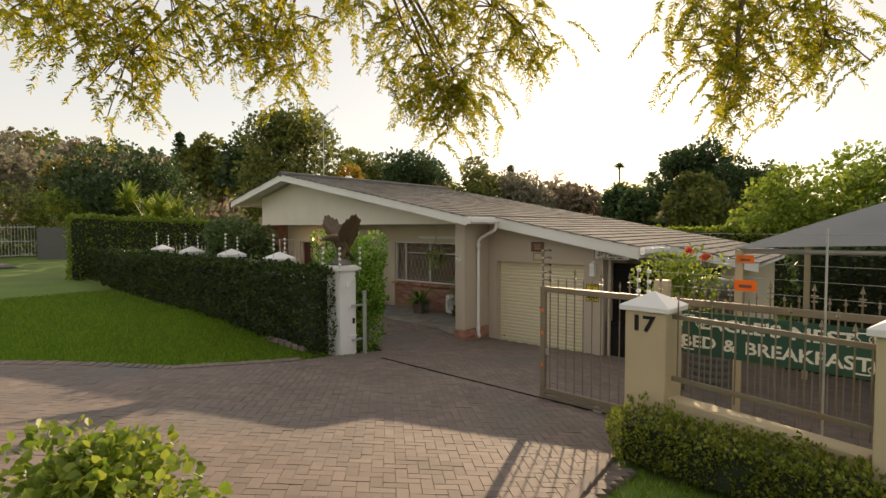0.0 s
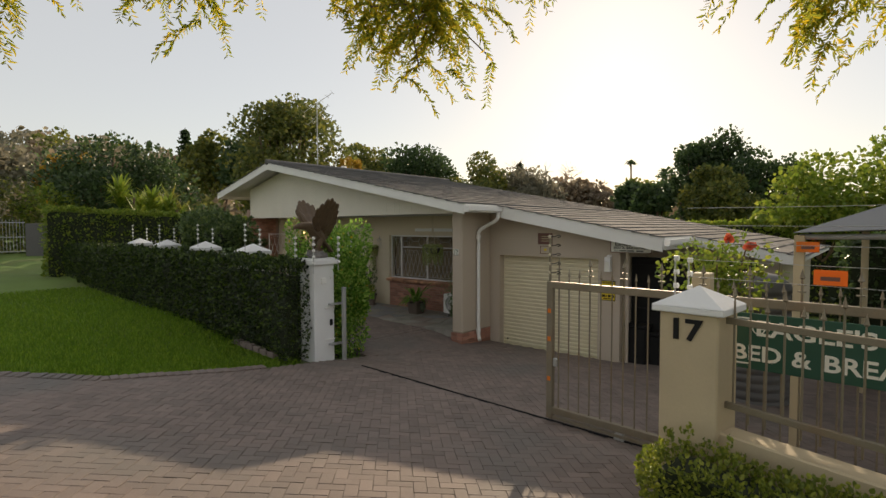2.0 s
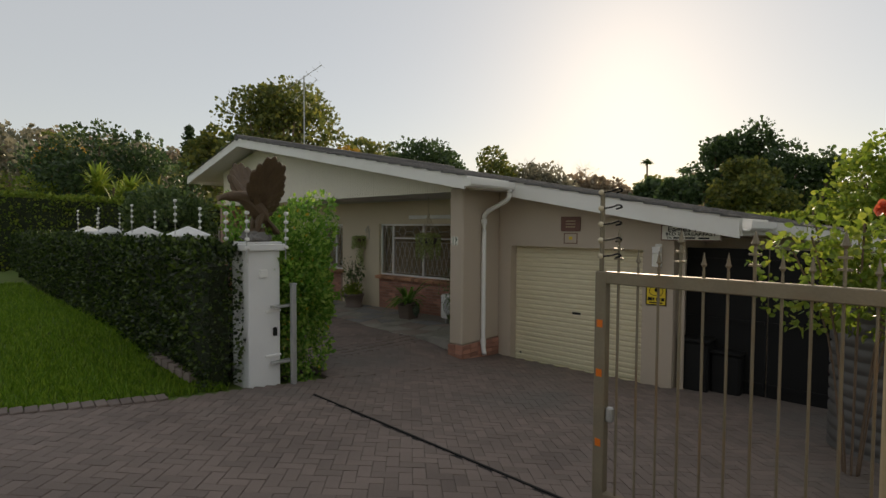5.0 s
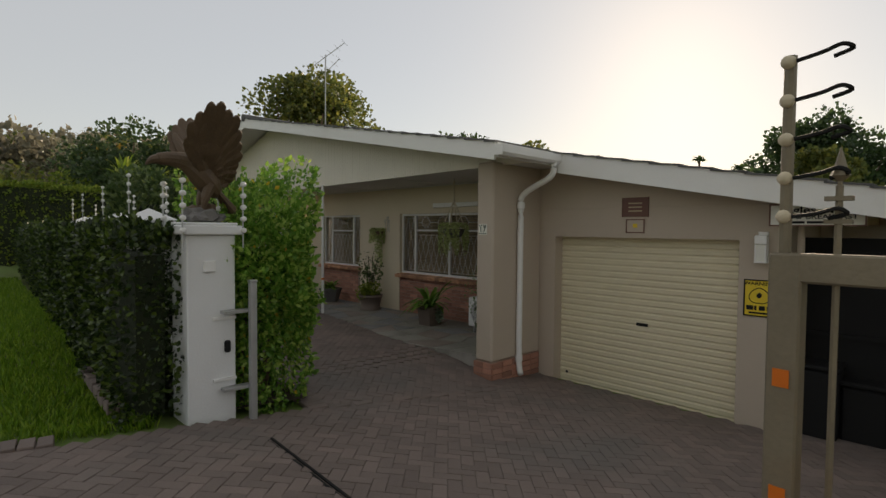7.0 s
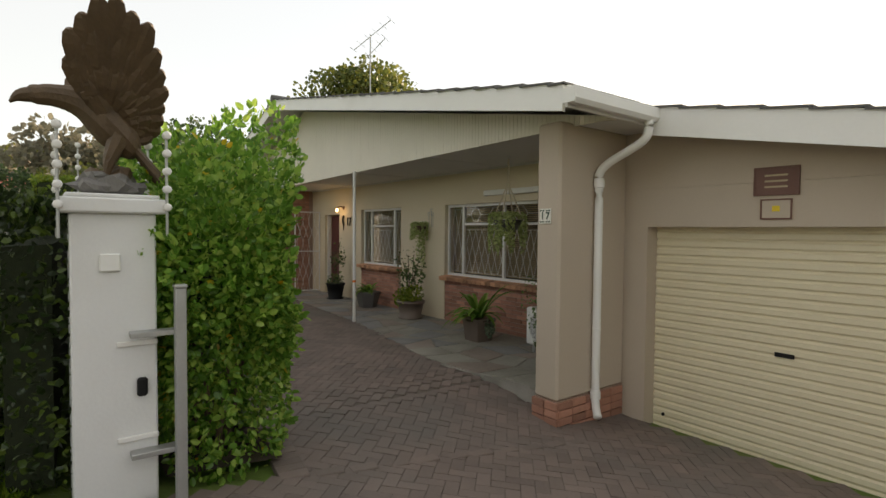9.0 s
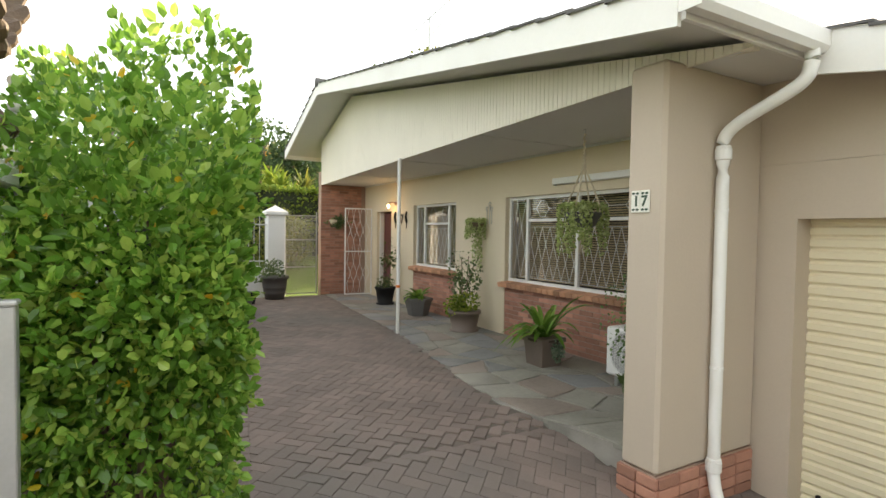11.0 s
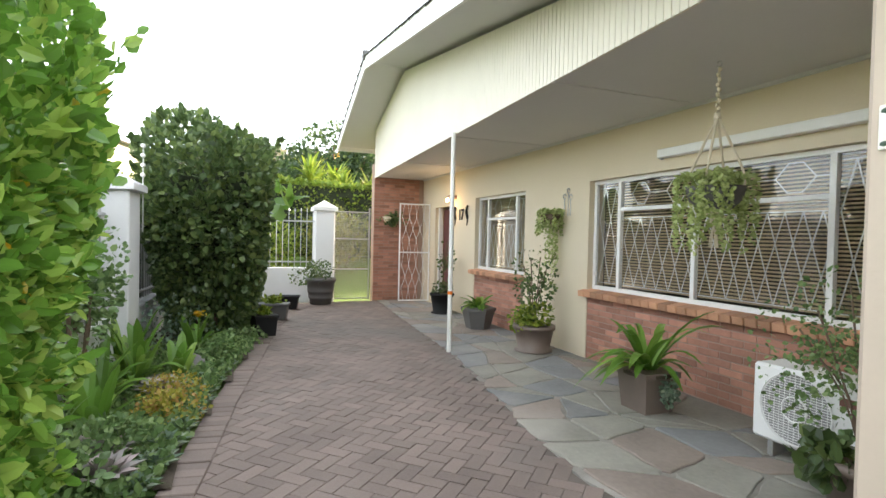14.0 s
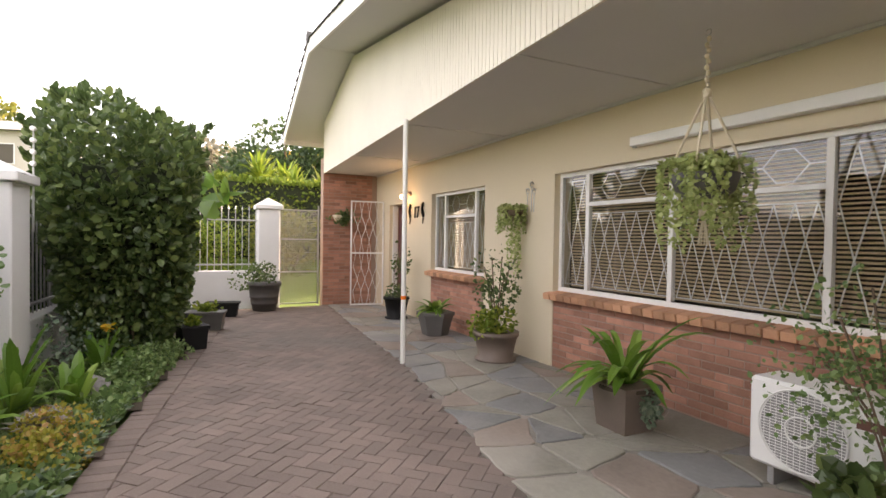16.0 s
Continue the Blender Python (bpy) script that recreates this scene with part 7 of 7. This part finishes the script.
def brick_panel(parent, along, start, length, z0, z1, base, full, half):
    """Stretcher courses along x or y, set out from the start corner."""
    rows = int((z1 - z0) / (HB + GAPB) + 0.3)
    hgt = (z1 - z0) / rows
    for r in range(rows):
        u = 0.0
        first = r % 2
        while u < length - 0.03:
            me, ln = (half, LB / 2 - GAPB / 2) if first else (full, LB)
            first = 0
            if u + ln > length + 0.01:
                if length - u < 0.08:
                    break
                me, ln = half, LB / 2 - GAPB / 2
                if u + ln > length + 0.01:
                    break
            ob = new("brick", me)
            ob.parent = parent
            ob.location = (start + u, base + 0.002 * random.random(), z0 + r * hgt) if along == "x" else (base + 0.002 * random.random(), start + u, z0 + r * hgt)
            u += ln + GAPB


for w, s, nm in ((WIN1, SILL1, "wall_apron_1"), (WIN2, SILL2, "wall_apron_2")):
    brick_panel(bpy.data.objects[nm], "x", w[0] + 0.004, w[1] - w[0] - 0.004, COURT_Z + 0.01, s - 0.02, WALL_Y + 0.004, brick_x, half_x)
brick_panel(wall_end, "y", 11.072, 1.14, COURT_Z + 0.01, CEIL_Z - 0.005, -17.965, brick_y, half_y)
# brick foot of the column
fs = [finish("brick", abox(0, 0.158, 0, 0.03, 0, 0.07, 0.004), M_BRICK), finish("brick", abox(0, 0.03, 0, 0.205, 0, 0.07, 0.004), M_BRICK)]
part("foot_core", abox(-0.355, -0.065, -0.335, 0.768, -0.15, 0.33), M_BRICKBED, column)
for r in range(6):
    z = r * 0.08 - 0.15
    for k in range(2):
        ob = new("brick", fs[0])
        ob.parent, ob.location = column, (-0.372 + k * 0.168, -0.36, z)
    for k in range(5):
        for x in (-0.376, -0.07):
            ob = new("brick", fs[1])
            ob.parent, ob.location = column, (x, -0.325 + k * 0.2155, z)
# slate flagstones on the porch
flag_bed = thing("floor_porch", "porch floor of irregular grey slate flagstones", "floor", kind="structure")
bm = bmesh.new()
xs = np.linspace(-17.95, -7.86, 44)
rows_v = []
for x in xs:
    a, b = line_at(STONE_EDGE, x, 0), WALL_Y + 0.05
    rows_v.append([bm.verts.new((x, y, COURT_Z - 0.003)) for y in (a, b)])
for a, b in zip(rows_v, rows_v[1:]):
    bm.faces.new((a[0], b[0], b[1], a[1]))
r = bmesh.ops.extrude_face_region(bm, geom=list(bm.faces))
bmesh.ops.translate(bm, vec=(0, 0, -0.35), verts=[e for e in r["geom"] if isinstance(e, bmesh.types.BMVert)])
bmesh.ops.recalc_face_normals(bm, faces=bm.faces)
part("mortar_bed", bm, M_FLAGBED, flag_bed, "pale mortar between the stones")
nx, ny = 22, 4
rs_ = random.Random(9)
grid = {}
for i in range(nx + 1):
    for j in range(ny + 1):
        x = -17.95 + 10.08 * i / nx
        a, b = line_at(STONE_EDGE, x, 0) + 0.01, WALL_Y - 0.01
        jx = 0 if i in (0, nx) else rs_.uniform(-0.17, 0.17)
        jy = 0 if j in (0, ny) else rs_.uniform(-0.15, 0.15)
        grid[i, j] = (x + jx, a + (b - a) * j / ny + jy + (rs_.uniform(-0.05, 0.03) if j == 0 else 0))
for i in range(nx):
    for j in range(ny):
        c = [Vector((*grid[q], 0)) for q in ((i, j), (i + 1, j), (i + 1, j + 1), (i, j + 1))]
        if (i * 7 + j * 3) % 5 == 0:
            pieces = [[c[0], c[1], c[2]], [c[0], c[2], c[3]]]
        else:
            pieces = [[c[0], c[1], c[2], c[3]]]
        for poly in pieces:
            mid = sum(poly, Vector()) / len(poly)
            ring = []
            for p, q in zip(poly, poly[1:] + poly[:1]):
                for t in (0.08, 0.36, 0.64, 0.92):
                    v = p.lerp(q, t)
                    v = mid + (v - mid) * (1 - 0.013 / max((v - mid).length, 0.05)) + Vector((rs_.uniform(-0.012, 0.012), rs_.uniform(-0.012, 0.012), 0))
                    ring.append(v - mid)
            bm = bmesh.new()
            h = rs_.uniform(0.0, 0.004)
            lo = [bm.verts.new((v.x, v.y, -0.03)) for v in ring]
            hi = [bm.verts.new((v.x, v.y, 0.006 + h)) for v in ring]
            ins = [bm.verts.new((v.x * 0.965, v.y * 0.965, 0.011 + h)) for v in ring]
            m = len(ring)
            for k in range(m):
                bm.faces.new((lo[k], lo[(k + 1) % m], hi[(k + 1) % m], hi[k]))
                bm.faces.new((hi[k], hi[(k + 1) % m], ins[(k + 1) % m], ins[k]))
            bm.faces.new(ins)
            ob = part("flagstone", bm, rs_.choice((M_STONE, M_STONE, M_STONE_PINK, M_STONE_BLUE)), flag_bed)
            ob.location = (mid.x, mid.y, COURT_Z - 0.004)
# edging bricks
edge_me = finish("brick", abox(-0.10, 0.10, -0.05, 0.05, -0.08, 0.022, 0.006), M_PAVER_OBJ)


def edging(name, label, line, pitch, lift, across, step_in=0.0):
    t = thing(name, label, "edging", kind="structure")
    pts = [Vector((x, y, 0)) for x, y in line]
    for a, b in zip(pts, pts[1:]):
        d = b - a
        n = max(1, int(d.length / pitch))
        ang = math.degrees(math.atan2(d.y, d.x)) + (90 if across else 0)
        for k in range(n):
            p = a + d * ((k + 0.5) / n)
            ob = new("brick", edge_me)
            ob.parent = t
            ob.matrix_basis = pose(p.x, p.y, land(p.x, p.y) + lift + random.uniform(-0.006, 0.006), 0, 0, ang + random.uniform(-2, 2))


edging("lawn_edging", "row of worn bricks edging the lawn", [(x + 0.03, y) for x, y in LAWN_EDGE[:-1]], 0.108, 0.0, True)
edging("bed_edging", "flush row of pinkish bricks edging the bed", [(x, y - 0.11) for x, y in BED_EDGE], 0.102, -0.010, True)
edging("hedge_edging", "row of tan bricks at the foot of the hedge", ((-8.2, 5.95), (-9.6, 5.98)), 0.22, 0.09, False)
edging("drive_edging", "row of pale bricks crossing the drive", ((-7.62, 7.75), (-7.46, 8.76), (-7.28, 9.74), (-7.2, 10.2)), 0.21, -0.015, False)
edging("verge_edging", "row of worn bricks edging the verge", ((-1.45, 3.0), (-1.72, 4.9)), 0.21, 0.02, False)

# herringbone pavers: the nearest ones in the court by themselves, the rest joined
W1, L1, GAP = 0.105, 0.21, 0.0024
c45 = math.sqrt(0.5)
me_h = brick_mesh_np("brick", [[(-L1 / 2 + GAP, -W1 / 2 + GAP, 0), (L1 / 2 - GAP, -W1 / 2 + GAP, 0), (L1 / 2 - GAP, W1 / 2 - GAP, 0), (-L1 / 2 + GAP, W1 / 2 - GAP, 0)]], 0.05, 0.0032, M_PAVER_OBJ)
rest, singles = [], 0
rp = np.random.default_rng(3)
N = 150
for a in range(-N, N):
    for b in range(-N // 2, N // 2):
        for kind, (du, dv, ang) in enumerate(((1.0, 0.5, 0), (-0.5, 1.0, 90))):
            u, v = (a + 2 * b + du) * W1, (a - 2 * b + dv) * W1
            x, y = -6 + (u - v) * c45, 5.5 + (u + v) * c45
            if not paved(x, y):
                continue
            dz = rp.normal() * 0.0011
            turn = radians(45 + ang)
            if singles < 300 and -11.3 < x < -8.6 and 8.2 < y < 10.3:
                ob = new("brick", me_h)
                ob.parent = pavement
                ob.matrix_basis = pose(x, y, land(x, y) + dz, rp.normal() * 0.25, rp.normal() * 0.25, 45 + ang + rp.normal() * 0.5)
                singles += 1
                continue
            turn += rp.normal() * 0.009
            cx, sx = math.cos(turn), math.sin(turn)
            q = []
            for lu, lv in ((-1, -1), (1, -1), (1, 1), (-1, 1)):
                pu, pv = lu * (L1 / 2 - GAP), lv * (W1 / 2 - GAP)
                px, py = x + pu * cx - pv * sx, y + pu * sx + pv * cx
                q.append((px, py, land(px, py) + dz + rp.normal() * 0.0008))
            rest.append(q)
ob = new("pavers", brick_mesh_np("pavers", rest, 0.05, 0.0032, M_PAVER))
ob.parent = pavement
tagged(ob, "the rest of the herringbone clay bricks", kind="stuff")
